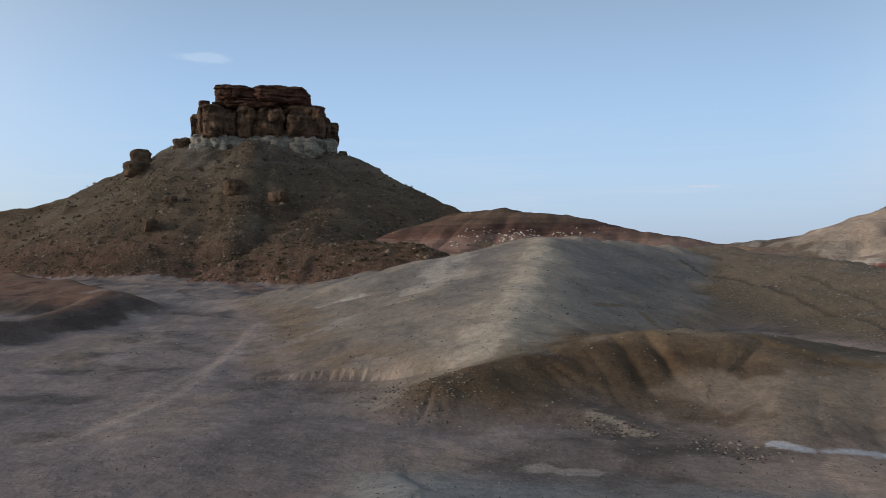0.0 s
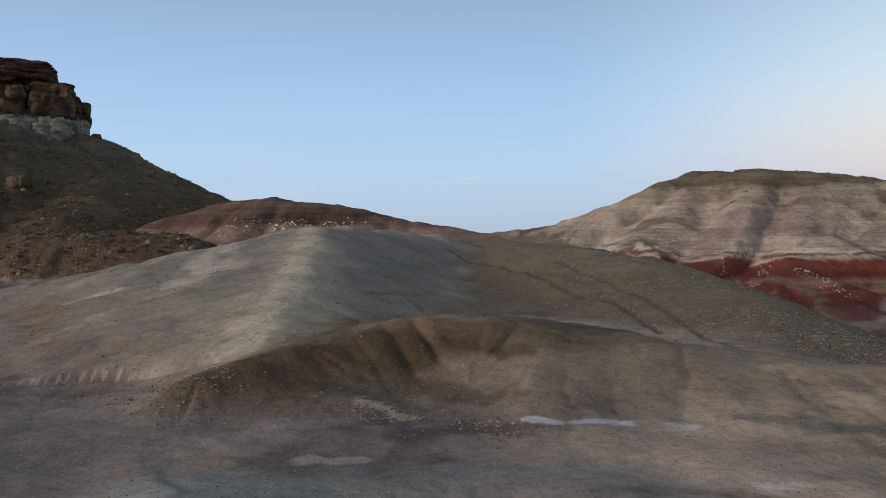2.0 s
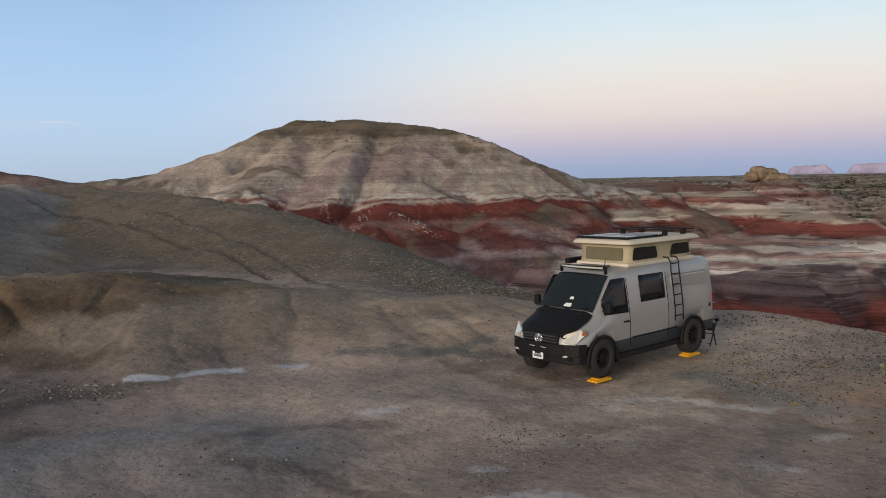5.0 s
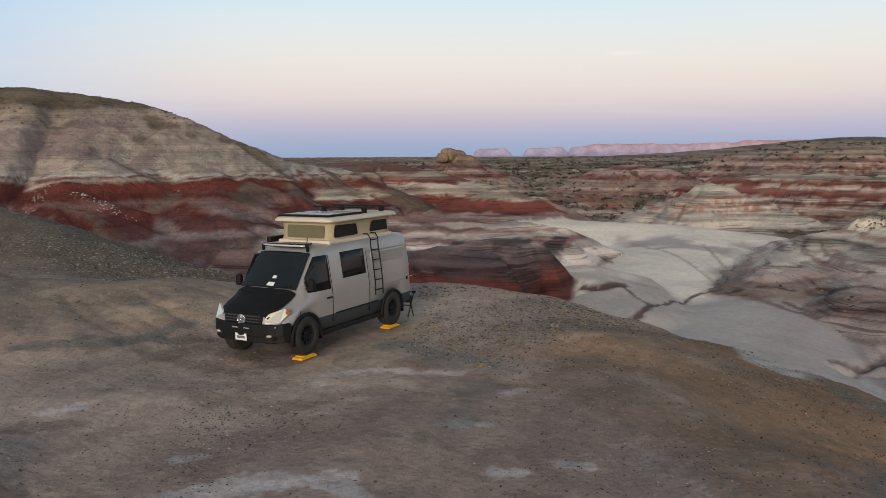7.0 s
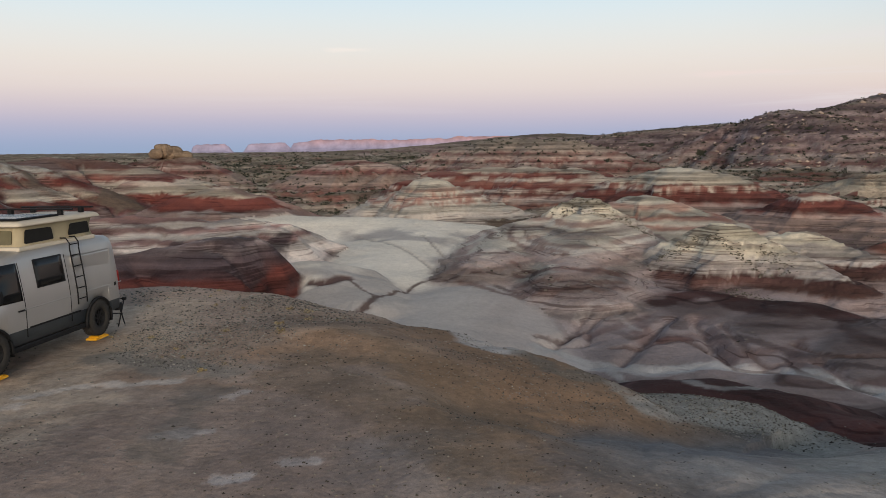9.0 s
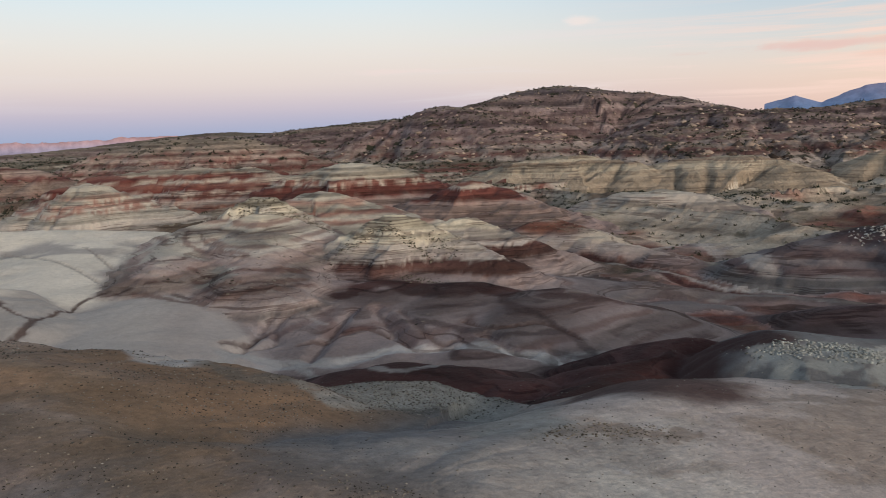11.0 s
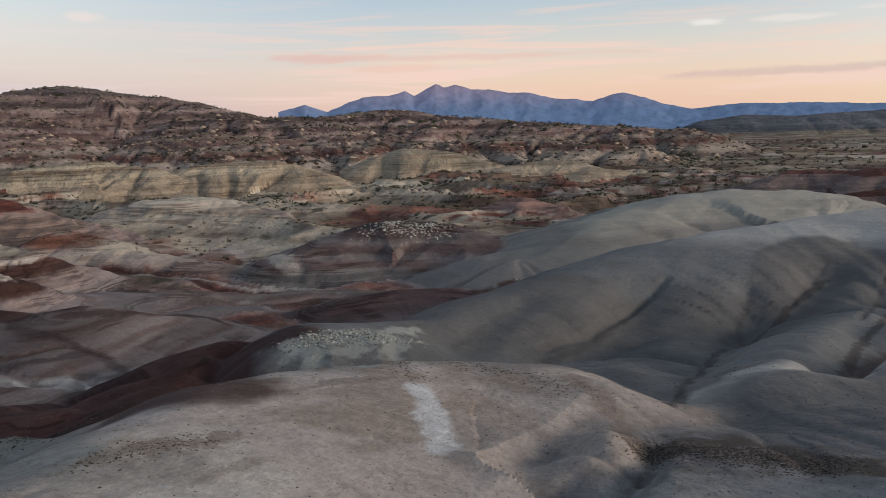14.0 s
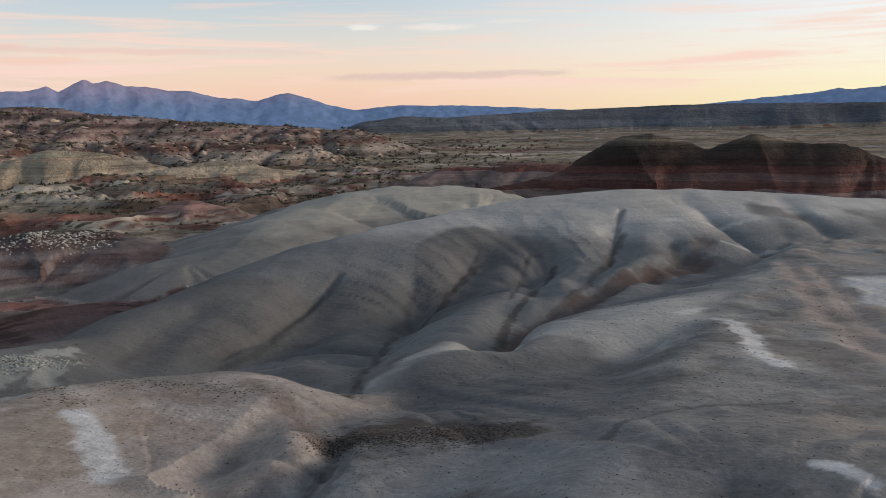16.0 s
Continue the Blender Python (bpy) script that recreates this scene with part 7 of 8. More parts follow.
lo = [(X0, -0.70), (X0, 0.70), (X1, 0.70), (X1, -0.70)]
hi = [(X0 - 0.04, -0.74), (X0 - 0.04, 0.74), (X1 + 0.06, 0.74), (X1 + 0.06, -0.74)]
rows = []
for k in range(7):
    t = k / 6
    pinch = 0.05 * math.sin(math.pi * t)
    ring = []
    for c in range(4):
        for j in range(8):
            u = j / 8
            p = Vector(lo[c]).lerp(Vector(lo[(c + 1) % 4]), u).lerp(Vector(hi[c]).lerp(Vector(hi[(c + 1) % 4]), u), t)
            out = Vector((p.x - (X0 + X1) / 2, p.y))
            p = p - Vector((math.copysign(pinch * 0.8, out.x), math.copysign(pinch, out.y))) * (0.6 + 0.4 * math.sin(j * 2.4 + c))
            ring.append(tent.verts.new((p.x, p.y, 2.57 + 0.455 * t)))
    rows.append(ring)
n = len(rows[0])
for r0, r1 in zip(rows[:-1], rows[1:]):
    for k in range(n):
        tent.faces.new((r0[k], r0[(k + 1) % n], r1[(k + 1) % n], r1[k])).smooth = True
bmesh.ops.recalc_face_normals(tent, faces=tent.faces)
tent = part("tent_wall", tent, CANVAS, van, "beige canvas tent wall")
pane("tent_window", [(X0 + 0.005, -0.54, 2.63), (X0 + 0.005, 0.54, 2.63), (X0 - 0.02, 0.54, 2.93), (X0 - 0.02, -0.54, 2.93)], 0.05, SCREEN, 0.014, (1, 0, 0), tent, "olive mesh window")
for s in (1, -1):
    pane("tent_window", [(-1.52, s * 0.695, 2.63), (-2.52, s * 0.695, 2.64), (-2.40, s * 0.73, 2.92), (-1.52, s * 0.73, 2.93)], 0.06, MESH, 0.014, (0, s, 0), tent, "black mesh window")
    pane("tent_window", [(-3.05, s * 0.695, 2.66), (-3.90, s * 0.695, 2.66), (-3.78, s * 0.73, 2.93), (-3.10, s * 0.73, 2.93)], 0.06, MESH, 0.014, (0, s, 0), tent, "black mesh window")
shell = bmesh.new()
rows = []
for z, g in ((3.015, 0.0), (3.02, 0.02), (3.045, 0.03), (3.10, -0.01), (3.125, -0.06), (3.135, -0.14)):
    rows.append([shell.verts.new((p[0], p[1], z)) for p in rounded([(X0 + 0.16 + g, -0.82 - g, 0), (X0 + 0.16 + g, 0.84 + g, 0), (X1 - 0.16 - g, 0.83 + g, 0), (X1 - 0.16 - g, -0.83 - g, 0)], 0.16, 5)])
n = len(rows[0])
for r0, r1 in zip(rows[:-1], rows[1:]):
    for k in range(n):
        shell.faces.new((r0[k], r0[(k + 1) % n], r1[(k + 1) % n], r1[k])).smooth = True
shell.faces.new(rows[0][::-1])
shell.faces.new(rows[-1])
bmesh.ops.recalc_face_normals(shell, faces=shell.faces)
shell = part("pop_top_shell", shell, SHELL, van, "beige fibreglass pop-top roof")
for x0, x1 in ((-1.36, -1.98), (-2.03, -2.62)):
    panel = part("solar_panel", box(x0, x1, -0.66, 0.66, 3.15, 3.185, 0.006), SOLAR, shell, "dark blue solar panel")
for s in (1, -1):
    part("panel_rail", box(-1.26, -2.72, s * 0.70 - 0.035, s * 0.70 + 0.035, 3.135, 3.18, 0.01), BLACK, shell)
part("panel_rail", box(-1.26, -1.33, -0.70, 0.70, 3.138, 3.178, 0.01), BLACK, shell)
for x in (-2.95, -3.75):
    part("crossbar", box(x - 0.045, x + 0.045, -0.92, 0.92, 3.25, 3.285, 0.012), BLACK, shell)
    for y in (-0.62, 0.62):
        part("crossbar_foot", box(x - 0.06, x + 0.06, y - 0.05, y + 0.05, 3.125, 3.255, 0.015), BLACK, shell)
part("awning", box(-3.6, -1.15, -1.04, -0.90, 2.50, 2.64, 0.04, 3), BLACK, van, "rolled black awning")
part("ladder_rail", rod([on_side(-2.72, 0.98 + 0.14 * k, 1, 0.07) for k in range(11)] + [(-2.72, 0.86, 2.50), (-2.72, 0.72, 2.50)], 0.016), BLACK, van, "black side ladder")
part("ladder_rail", rod([on_side(-3.06, 0.98 + 0.14 * k, 1, 0.07) for k in range(11)] + [(-3.06, 0.86, 2.50), (-3.06, 0.72, 2.50)], 0.016), BLACK, van)
for k in range(6):
    z = 1.10 + 0.25 * k
    part("ladder_rung", rod([on_side(-2.72, z, 1, 0.07), on_side(-3.06, z, 1, 0.07)], 0.014), BLACK, van)
part("fuel_flap", box(-4.22, -4.06, 0.985, 1.0, 0.98, 1.14, 0.01), PAINT, van)
part("socket_cover", box(-4.42, -4.33, 0.98, 1.0, 1.14, 1.23, 0.01), BLACK, van)

for ob in [o for o in van.children_recursive if o.name.split(".")[0] in ("pop_top_base", "tent_wall", "pop_top_shell", "awning")]:
    ob.location.z -= 0.13

# the black folding rack that hangs behind the rear bumper
rack = thing("folding_rack", van.matrix_world @ Matrix.Translation((-4.70, 0.84, 0)) @ Matrix.Scale(0.88, 4), "black folding carrier rack standing behind the van's bumper", "carrier rack")
for k, (p, q) in enumerate((((0.05, 0.0, 0.03), (-0.34, 0.0, 0.78)), ((-0.30, 0.0, 0.03), (-0.06, 0.0, 0.60)), ((0.05, -0.5, 0.03), (-0.34, -0.5, 0.78)), ((-0.30, -0.5, 0.03), (-0.06, -0.5, 0.60)))):
    part("rack_leg", rod([p, q], 0.018), BLACK, rack)
for p in ((-0.34, 0.78), (-0.06, 0.60), (-0.14, 0.38)):
    part("rack_bar", rod([(p[0], 0.05, p[1]), (p[0], -0.55, p[1])], 0.016), BLACK, rack)
part("rack_clamp", box(-0.38, -0.31, -0.06, 0.06, 0.74, 0.82, 0.015), BLACK, rack)


def leveller(ax):
    ob = thing("levelling_block", van.matrix_world @ Matrix.Translation((ax, 0.90, -0.02)), "bright yellow plastic levelling block under a van wheel", "levelling block", "levelling blocks")
    bm = slab([(-0.27, -0.13, 0), (-0.27, 0.15, 0), (0.27, 0.15, 0), (0.27, -0.13, 0)], 0.045, (0, 0, 1))
    slab([(-0.15, -0.11, 0.045), (-0.15, 0.13, 0.045), (0.17, 0.13, 0.045), (0.17, -0.11, 0.045)], 0.035, (0, 0, 1), bm)
    bmesh.ops.bevel(bm, geom=list(bm.edges), offset=0.012, segments=2, affect="EDGES", profile=0.5)
    part("base", bm, YELLOW, ob)
    for x in (-0.24, -0.20, 0.205, 0.24):
        part("grip_rib", box(x - 0.01, x + 0.01, -0.10, 0.12, 0.045, 0.058, 0.003, 1), YELLOW, ob)


for ax in AXLES:
    leveller(ax)

# ---------------------------------------------------------------- rocks


def rock_material(name, dark, light, scale=0.6, bed=0.9, relief=0.5):
    mat, n = material(name)
    pos = n.add("ShaderNodeNewGeometry").outputs["Position"]
    beds = n.noise(n.v("MULTIPLY", pos, (0.15, 0.15, 1.0)), bed, 4, 0.65)
    blot = n.noise(pos, scale, 6, 0.65)
    fleck = n.noise(pos, scale * 6, 5, 0.7)
    tone = n.mix(n.range(n.m("ADD", n.m("MULTIPLY", beds, 0.5), n.m("MULTIPLY", blot, 0.5)), 0.38, 0.62), dark, light)
    tone = n.mix(1.0, tone, n.grey(n.range(fleck, 0.3, 0.7, 0.6, 1.35, smooth=False)), "MULTIPLY")
    h = n.m("ADD", n.m("ADD", n.m("MULTIPLY", beds, 0.6), blot), n.m("MULTIPLY", fleck, 0.4))
    finish(n, tone, 0.92, h, 1.0, relief, spec=0.15)
    return mat


CAP = rock_material("brown_sandstone", (0.05, 0.034, 0.026), (0.165, 0.112, 0.078), 0.5, 0.7, 0.4)
CAPTOP = rock_material("red_brown_sandstone", (0.045, 0.026, 0.021), (0.135, 0.075, 0.055), 0.5, 1.6, 0.4)
PALEBED = rock_material("pale_grey_mudstone", (0.15, 0.15, 0.137), (0.30, 0.295, 0.27), 0.35, 1.3, 0.35)
BOULDER = rock_material("brown_boulder", (0.07, 0.05, 0.036), (0.16, 0.115, 0.08), 0.7, 1.0, 0.3)
TANROCK = rock_material("tan_sandstone", (0.16, 0.11, 0.075), (0.32, 0.235, 0.16), 0.3, 0.6, 0.5)


def rock_bm(size, seed, square=3.2, rough=0.12, cuts=12, ledges=0.0, taper=0.0, joints=0.0):
    """A weathered block: a rounded box, roughened and stepped along its beds."""
    bm = bmesh.new()
    bmesh.ops.create_cube(bm, size=2)
    bmesh.ops.subdivide_edges(bm, edges=bm.edges[:], cuts=cuts, use_grid_fill=True)
    off = Vector((seed * 3.17, seed * 1.31, seed * 2.23))
    sx, sy, sz = size
    for v in bm.verts:
        p = v.co
        q = (abs(p.x) ** square + abs(p.y) ** square + abs(p.z) ** square) ** (1 / square)
        p = p / q
        w = Vector((p.x * sx / 2, p.y * sy / 2, p.z * sz / 2))
        big = noise.fractal(w * (2.2 / max(sx, sz)) + off, 1.0, 2.0, 4)
        fine = noise.fractal(w * (9 / max(sx, sz)) + off, 1.0, 2.0, 3)
        k = 1 + rough * 1.3 * big + rough * 0.5 * fine
        if joints:
            near_, _ = noise.voronoi(Vector((w.x, w.y, w.z * 0.45)) * joints + off)
            k -= 0.09 * max(0.0, 1 - (near_[1] - near_[0]) / 0.16)
            k += 0.05 * (noise.cell(Vector((w.x * 0.5, w.y * 0.5, w.z * 0.8)) + off) - 0.5)
        if ledges:
            k += ledges * (noise.noise(Vector((0.0, seed * 5.1, w.z * 2.6))) + 0.5 * noise.noise(Vector((w.x * 0.3, seed, w.z * 6.0))))
        k *= 1 - taper * p.z
        v.co = Vector((w.x * k, w.y * k, w.z * (1 + 0.4 * rough * big)))
    for f in bm.faces:
        f.smooth = True
    return bm


def placed_rock(name, at, size, turn, mat, seed, parent=None, label="", category="", group="", tilt=0.0, **how):
    bm = rock_bm(size, seed, **how)
    bmesh.ops.transform(bm, matrix=pose(at[0], at[1], at[2] + size[2] / 2, tilt, 0, turn), verts=bm.verts)
    if parent is not None:
        return part(name, bm, mat, parent, label)
    ob = part(name, bm, mat, None)
    return tagged(ob, label, category, group)


# ---- the butte's cap: an upper tier of ledges over a wall of blocks, on a pale bed
butte = thing("rock_butte", pose(-19.0, 150.0, 18.0), "brown sandstone butte with a ledged red-brown top tier", "butte")


def block(left, right, top, bottom, depth, mat, seed, name="rock_block", back=0.0, **how):
    """A block between two upper corners, down to a height."""
    a_, b_ = Vector(left), Vector(right)
    mid = (a_ + b_) / 2
    out = Vector((mid.x, mid.y, 0)).normalized()
    mid = mid + out * (depth / 2 + back)
    width = (Vector((b_.x - a_.x, b_.y - a_.y, 0))).length
    bm = rock_bm((width * 1.06, depth, (top - bottom) * 1.04), seed, **how)
    turn = math.degrees(math.atan2(b_.y - a_.y, b_.x - a_.x))
    m = butte.matrix_world.inverted() @ pose(mid.x, mid.y, (top + bottom) / 2, 0, 0, turn)
    bmesh.ops.transform(bm, matrix=m, verts=bm.verts)
    return part(name, bm, mat, butte)


L0, R0 = (-44.11, 139.2, 22.91), (-18.99, 144.8, 23.50)
ACROSS = (Vector(R0) - Vector(L0)).to_2d() * 0.96


def on_front(px_share, shift=0.0):
    """A place along the butte's front, 0 at one end and 1 at the other."""
    p = Vector(L0).to_2d() + ACROSS * px_share
    out = p.normalized() * shift
    return (p.x + out.x, p.y + out.y, 0)


TOP = 34.1
MID = 30.3
BED = 24.0
FOOT = 19.7
# main wall: share from, share to, height of top over the bed (share), depth, shift
for i, (s0, s1, h, dep, sh) in enumerate(((0.00, 0.07, 0.75, 8, 3.0), (0.04, 0.24, 1.00, 14, 0.0), (0.20, 0.33, 0.92, 13, 1.2), (0.30, 0.44, 1.0, 14, 0.2), (0.41, 0.50, 0.90, 12, 1.6), (0.45, 0.66, 1.02, 15, 0.2),
                                         (0.62, 0.92, 1.06, 16, -0.6), (0.86, 0.97, 0.80, 10, 2.5), (0.93, 1.03, 0.66, 7, 4.5))):
    block(on_front(s0, sh), on_front(s1, sh), BED + (MID - BED) * h, BED - 0.6, dep, CAP, 3 + i, square=4.0, rough=0.12, ledges=0.035, cuts=26, joints=0.26)
for i, (s0, s1, t0, t1, dep, sh) in enumerate(((0.17, 0.40, 0.28, 0.97, 11, 1.5), (0.32, 0.52, 0.35, 0.93, 11, 2.0), (0.44, 0.80, 0.15, 1.00, 14, 0.8), (0.62, 0.83, 0.0, 0.7, 10, 1.5), (0.14, 0.60, -0.1, 0.34, 13, 1.4), (0.74, 0.93, -0.35, 0.16, 9, 2.5), (0.05, 0.12, -0.05, 0.16, 3, 2.0))):
    block(on_front(s0, sh), on_front(s1, sh), MID + (TOP - MID) * t1, MID + (TOP - MID) * t0 - 0.2, dep, CAPTOP, 31 + i, name="ledge_block", square=5.5, rough=0.13, ledges=0.10, cuts=26, joints=0.28)
for i, (s0, s1, h0, dep, sh) in enumerate(((0.00, 0.28, 0.15, 14, -0.3), (0.22, 0.55, 0.35, 15, 0.2), (0.45, 0.78, 0.0, 16, -0.6), (0.66, 0.93, -0.1, 15, -1.0), (0.86, 1.02, 0.2, 10, 2.0))):
    block(on_front(s0, sh), on_front(s1, sh), BED + 0.9, FOOT - 1.5 + h0, dep, PALEBED, 51 + i, name="pale_bed", square=5.0, rough=0.09, ledges=0.06, cuts=20, joints=0.3)

# ---- boulders on the slope
for i, (p, s, sq, turn) in enumerate((((-53.22, 140.2, 19.42), (3.6, 3.2, 4.4), 2.6, 20), ((-53.18, 137.0, 17.72), (4.4, 3.4, 3.0), 2.4, 50), ((-47.34, 142.3, 22.63), (2.2, 2.0, 2.0), 2.6, 10), ((-46.64, 143.6, 22.79), (1.6, 1.6, 1.5), 2.6, 70),
                                      ((-31.08, 118.0, 12.12), (3.4, 3.0, 2.6), 2.4, 15), ((-24.46, 117.5, 11.64), (3.0, 2.6, 2.0), 2.4, 65), ((-40.60, 109.7, 7.92), (2.0, 1.8, 2.0), 2.6, 40), ((-40.38, 117.2, 10.30), (1.8, 1.6, 1.3), 2.6, 5),
                                      ((-37.91, 141.0, 20.01), (1.3, 1.2, 1.0), 2.6, 33), ((-18.77, 147.8, 22.53), (1.6, 1.4, 1.0), 2.6, 80))):
    z = ground_z(p[0], p[1])
    placed_rock("boulder", (p[0], p[1], z - 0.25 * s[2]), s, turn, BOULDER, 80 + i, None, "brown weathered boulder lying on the scree slope", "boulder", "boulders below the butte", square=sq + 0.8, rough=0.24, cuts=12, joints=0.7)

# ---- the knobbly rock on the skyline
p = (290.3, 129.9, 5.24)
hoodoo = thing("rock_outcrop", pose(p[0], p[1], p[2] - 2.0), "tan sandstone outcrop standing on a low rise", "rock outcrop")
for i, (dx, w, z0, h) in enumerate(((-3.5, 5.0, -1.0, 5.2), (1.0, 8.0, -2.0, 5.6), (6.5, 8.0, -2.5, 4.2), (-7.0, 2.2, -1.2, 3.6))):
    bm = rock_bm((w, 6, h), 120 + i, square=3.0, rough=0.16, cuts=8, ledges=0.08)
    bmesh.ops.transform(bm, matrix=pose(dx * 0.9, -dx * 0.35, z0 + h / 2, 0, 0, -20), verts=bm.verts)
    part("rock_block", bm, TANROCK, hoodoo)

# ---------------------------------------------------------------- loose stones and scrub


def scatter(name, places, sizes, mat, label, category, seed, flat=0.6, ragged=0.35):
    """Many small stones in one mesh; each is a knocked-about octahedron."""
    rng = np.random.default_rng(seed)
    base = np.array([(1, 0, 0), (0, 1, 0), (-1, 0, 0), (0, -1, 0), (0, 0, 1), (0, 0, -1)], float)
    tris = np.array([(0, 1, 4), (1, 2, 4), (2, 3, 4), (3, 0, 4), (1, 0, 5), (2, 1, 5), (3, 2, 5), (0, 3, 5)])
    n = len(places)
    co = base[None] * (1 + ragged * (rng.random((n, len(base), 1)) - 0.5) * 2)
    a_ = rng.random(n) * 6.283
    sc = np.asarray(sizes)[:, None] * np.stack([0.6 + 0.6 * rng.random(n), 0.6 + 0.6 * rng.random(n), flat * (0.6 + 0.6 * rng.random(n))], -1)
    co = co * sc[:, None, :]
    x = co[..., 0] * np.cos(a_)[:, None] - co[..., 1] * np.sin(a_)[:, None]
    y = co[..., 0] * np.sin(a_)[:, None] + co[..., 1] * np.cos(a_)[:, None]
    co = np.stack([x, y, co[..., 2]], -1) + np.asarray(places)[:, None, :]
    faces = (tris[None] + (np.arange(n) * len(base))[:, None, None]).reshape(-1, 3)
    me = bpy.data.meshes.new(name)
    me.vertices.add(n * len(base))
    me.vertices.foreach_set("co", co.astype(np.float32).reshape(-1))
    me.loops.add(faces.size)
    me.loops.foreach_set("vertex_index", faces.astype(np.int32).reshape(-1))
    me.polygons.add(len(faces))
    me.polygons.foreach_set("loop_start", np.arange(0, faces.size, 3, dtype=np.int32))
    me.update(calc_edges=True)
    me.materials.append(mat)
    return tagged(new(name, me), label, category, kind="stuff")


def stone_material(name, a_, b_):
    mat, n = material(name)
    rnd = n.add("ShaderNodeNewGeometry").outputs["Random Per Island"]
    pos = n.add("ShaderNodeNewGeometry").outputs["Position"]
    tone = n.ramp(rnd, [(0.0, tuple(0.4 * c for c in a_)), (0.35, a_), (0.8, b_), (1.0, tuple(min(0.7, 1.4 * c) for c in b_))])
    tone = n.mix(1.0, tone, n.grey(n.range(n.noise(pos, 30, 3), 0.3, 0.7, 0.75, 1.2)), "MULTIPLY")
    finish(n, tone, 0.9, spec=0.2)
    return mat


PEBBLE = stone_material("mixed_pebbles", (0.105, 0.098, 0.085), (0.24, 0.228, 0.2))
SCREE = stone_material("brown_scree", (0.10, 0.08, 0.06), (0.19, 0.155, 0.12))
RUBBLE = stone_material("white_rubble", (0.34, 0.31, 0.28), (0.56, 0.54, 0.50))


def polar_places(n, b0, b1, r0, r1, seed, keep=None, sink=0.0):
    """Random places between two bearings and two distances from the bench's middle, on the ground."""
    rng = np.random.default_rng(seed)
    bb = np.radians(b0 + (b1 - b0) * rng.random(n))
    rr = np.exp(np.log(r0) + (np.log(r1) - np.log(r0)) * rng.random(n))
    xs, ys = rr * np.sin(bb), rr * np.cos(bb)
    z, o, _, g = land(xs[None], ys[None])
    ok = np.ones(n, bool) if keep is None else keep(xs, ys, z[0], o[0], g[0])
    # they thin out towards both ends
    inside = np.minimum(np.degrees(bb) - b0, b1 - np.degrees(bb)) / (0.12 * (b1 - b0))
    ok = ok & (np.random.default_rng(seed + 500).random(n) < inside)
    return np.stack([xs, ys, z[0] - sink], -1)[ok], rr[ok], rng


owner_of = np.array(keys)
# pebbles on the bench, thick where the gravel lies
pl, rr, rng = polar_places(150000, 25, 125, 9, 42, 1, lambda x, y, z, o, g: (np.random.default_rng(2).random(len(x)) < np.clip((g - 0.2) * 3.6, 0.012, 1)) & (((x - ORIGIN[0] - 1.8) / 3.4) ** 2 + ((y - ORIGIN[1]) / 1.5) ** 2 > 1))
scatter("gravel", pl, rng.uniform(0.014, 0.044, len(pl)) * np.clip(rr / 18, 0.8, 1.8), PEBBLE, "grey and brown gravel strewn over the dirt bench", "gravel", 3)
pl, rr, rng = polar_places(26000, 66, 118, 9, 27, 15, lambda x, y, z, o, g: np.isin(owner_of[o], ["bench", "brown_mound"]) & (np.random.default_rng(16).random(len(x)) < 0.15 + 0.5 * np.clip((fbm(x / 3, y / 3, 1800, 4) - 0.45) * 6, 0, 1)))
scatter("mound_pebbles", pl, rng.uniform(0.012, 0.036, len(pl)) * np.clip(rr / 16, 0.8, 1.6), stone_material("brown_pebbles", (0.075, 0.062, 0.05), (0.22, 0.19, 0.155)), "dark and pale pebbles strewn over the brown dirt", "gravel", 17)
pl, rr, rng = polar_places(22000, -30, 60, 12, 70, 4, lambda x, y, z, o, g: np.random.default_rng(5).random(len(x)) < 0.4)
scatter("stones", pl, rng.uniform(0.012, 0.04, len(pl)) * np.clip(rr / 20, 0.8, 2.2), PEBBLE, "small grey stones scattered over the pale dirt", "stones", 6)
pl, rr, rng = polar_places(16000, 115, 196, 9, 50, 7, lambda x, y, z, o, g: np.random.default_rng(8).random(len(x)) < 0.35)
scatter("crust_stones", pl, rng.uniform(0.010, 0.032, len(pl)) * np.clip(rr / 18, 0.8, 1.8), PEBBLE, "small stones scattered over the clay domes", "stones", 9)
pl, rr, rng = polar_places(30000, 12, 52, 27, 85, 12, lambda x, y, z, o, g: owner_of[o] == "gravel_shoulder")
scatter("shoulder_gravel", pl, rng.uniform(0.02, 0.055, len(pl)) * np.clip(rr / 40, 0.8, 1.6), stone_material("grey_gravel", (0.10, 0.10, 0.092), (0.24, 0.235, 0.215)), "grey gravel covering the long shoulder", "gravel", 13)
# dark broken shale in the saddle between the domes
rng = np.random.default_rng(77)
t = rng.random(5200)
sa, sb = (6.79, -14.92), (3.25, -15.79)
xs, ys = sa[0] + (sb[0] - sa[0]) * t + rng.normal(0, 0.35, 5200), sa[1] + (sb[1] - sa[1]) * t + rng.normal(0, 0.5, 5200)
zs, _ = ground_zs(xs, ys)
scatter("shale_debris", np.stack([xs, ys, zs], -1), rng.uniform(0.012, 0.04, 5200), stone_material("dark_shale", (0.06, 0.05, 0.045), (0.13, 0.11, 0.1)), "dark broken shale lying in the saddle between clay domes", "debris", 78, flat=0.4)
# scree on the butte's slope
is_butte = lambda x, y, z, o, g: owner_of[o] == "butte_slope"
pl, rr, rng = polar_places(26000, -32, 6, 80, 165, 10, is_butte, 0.05)
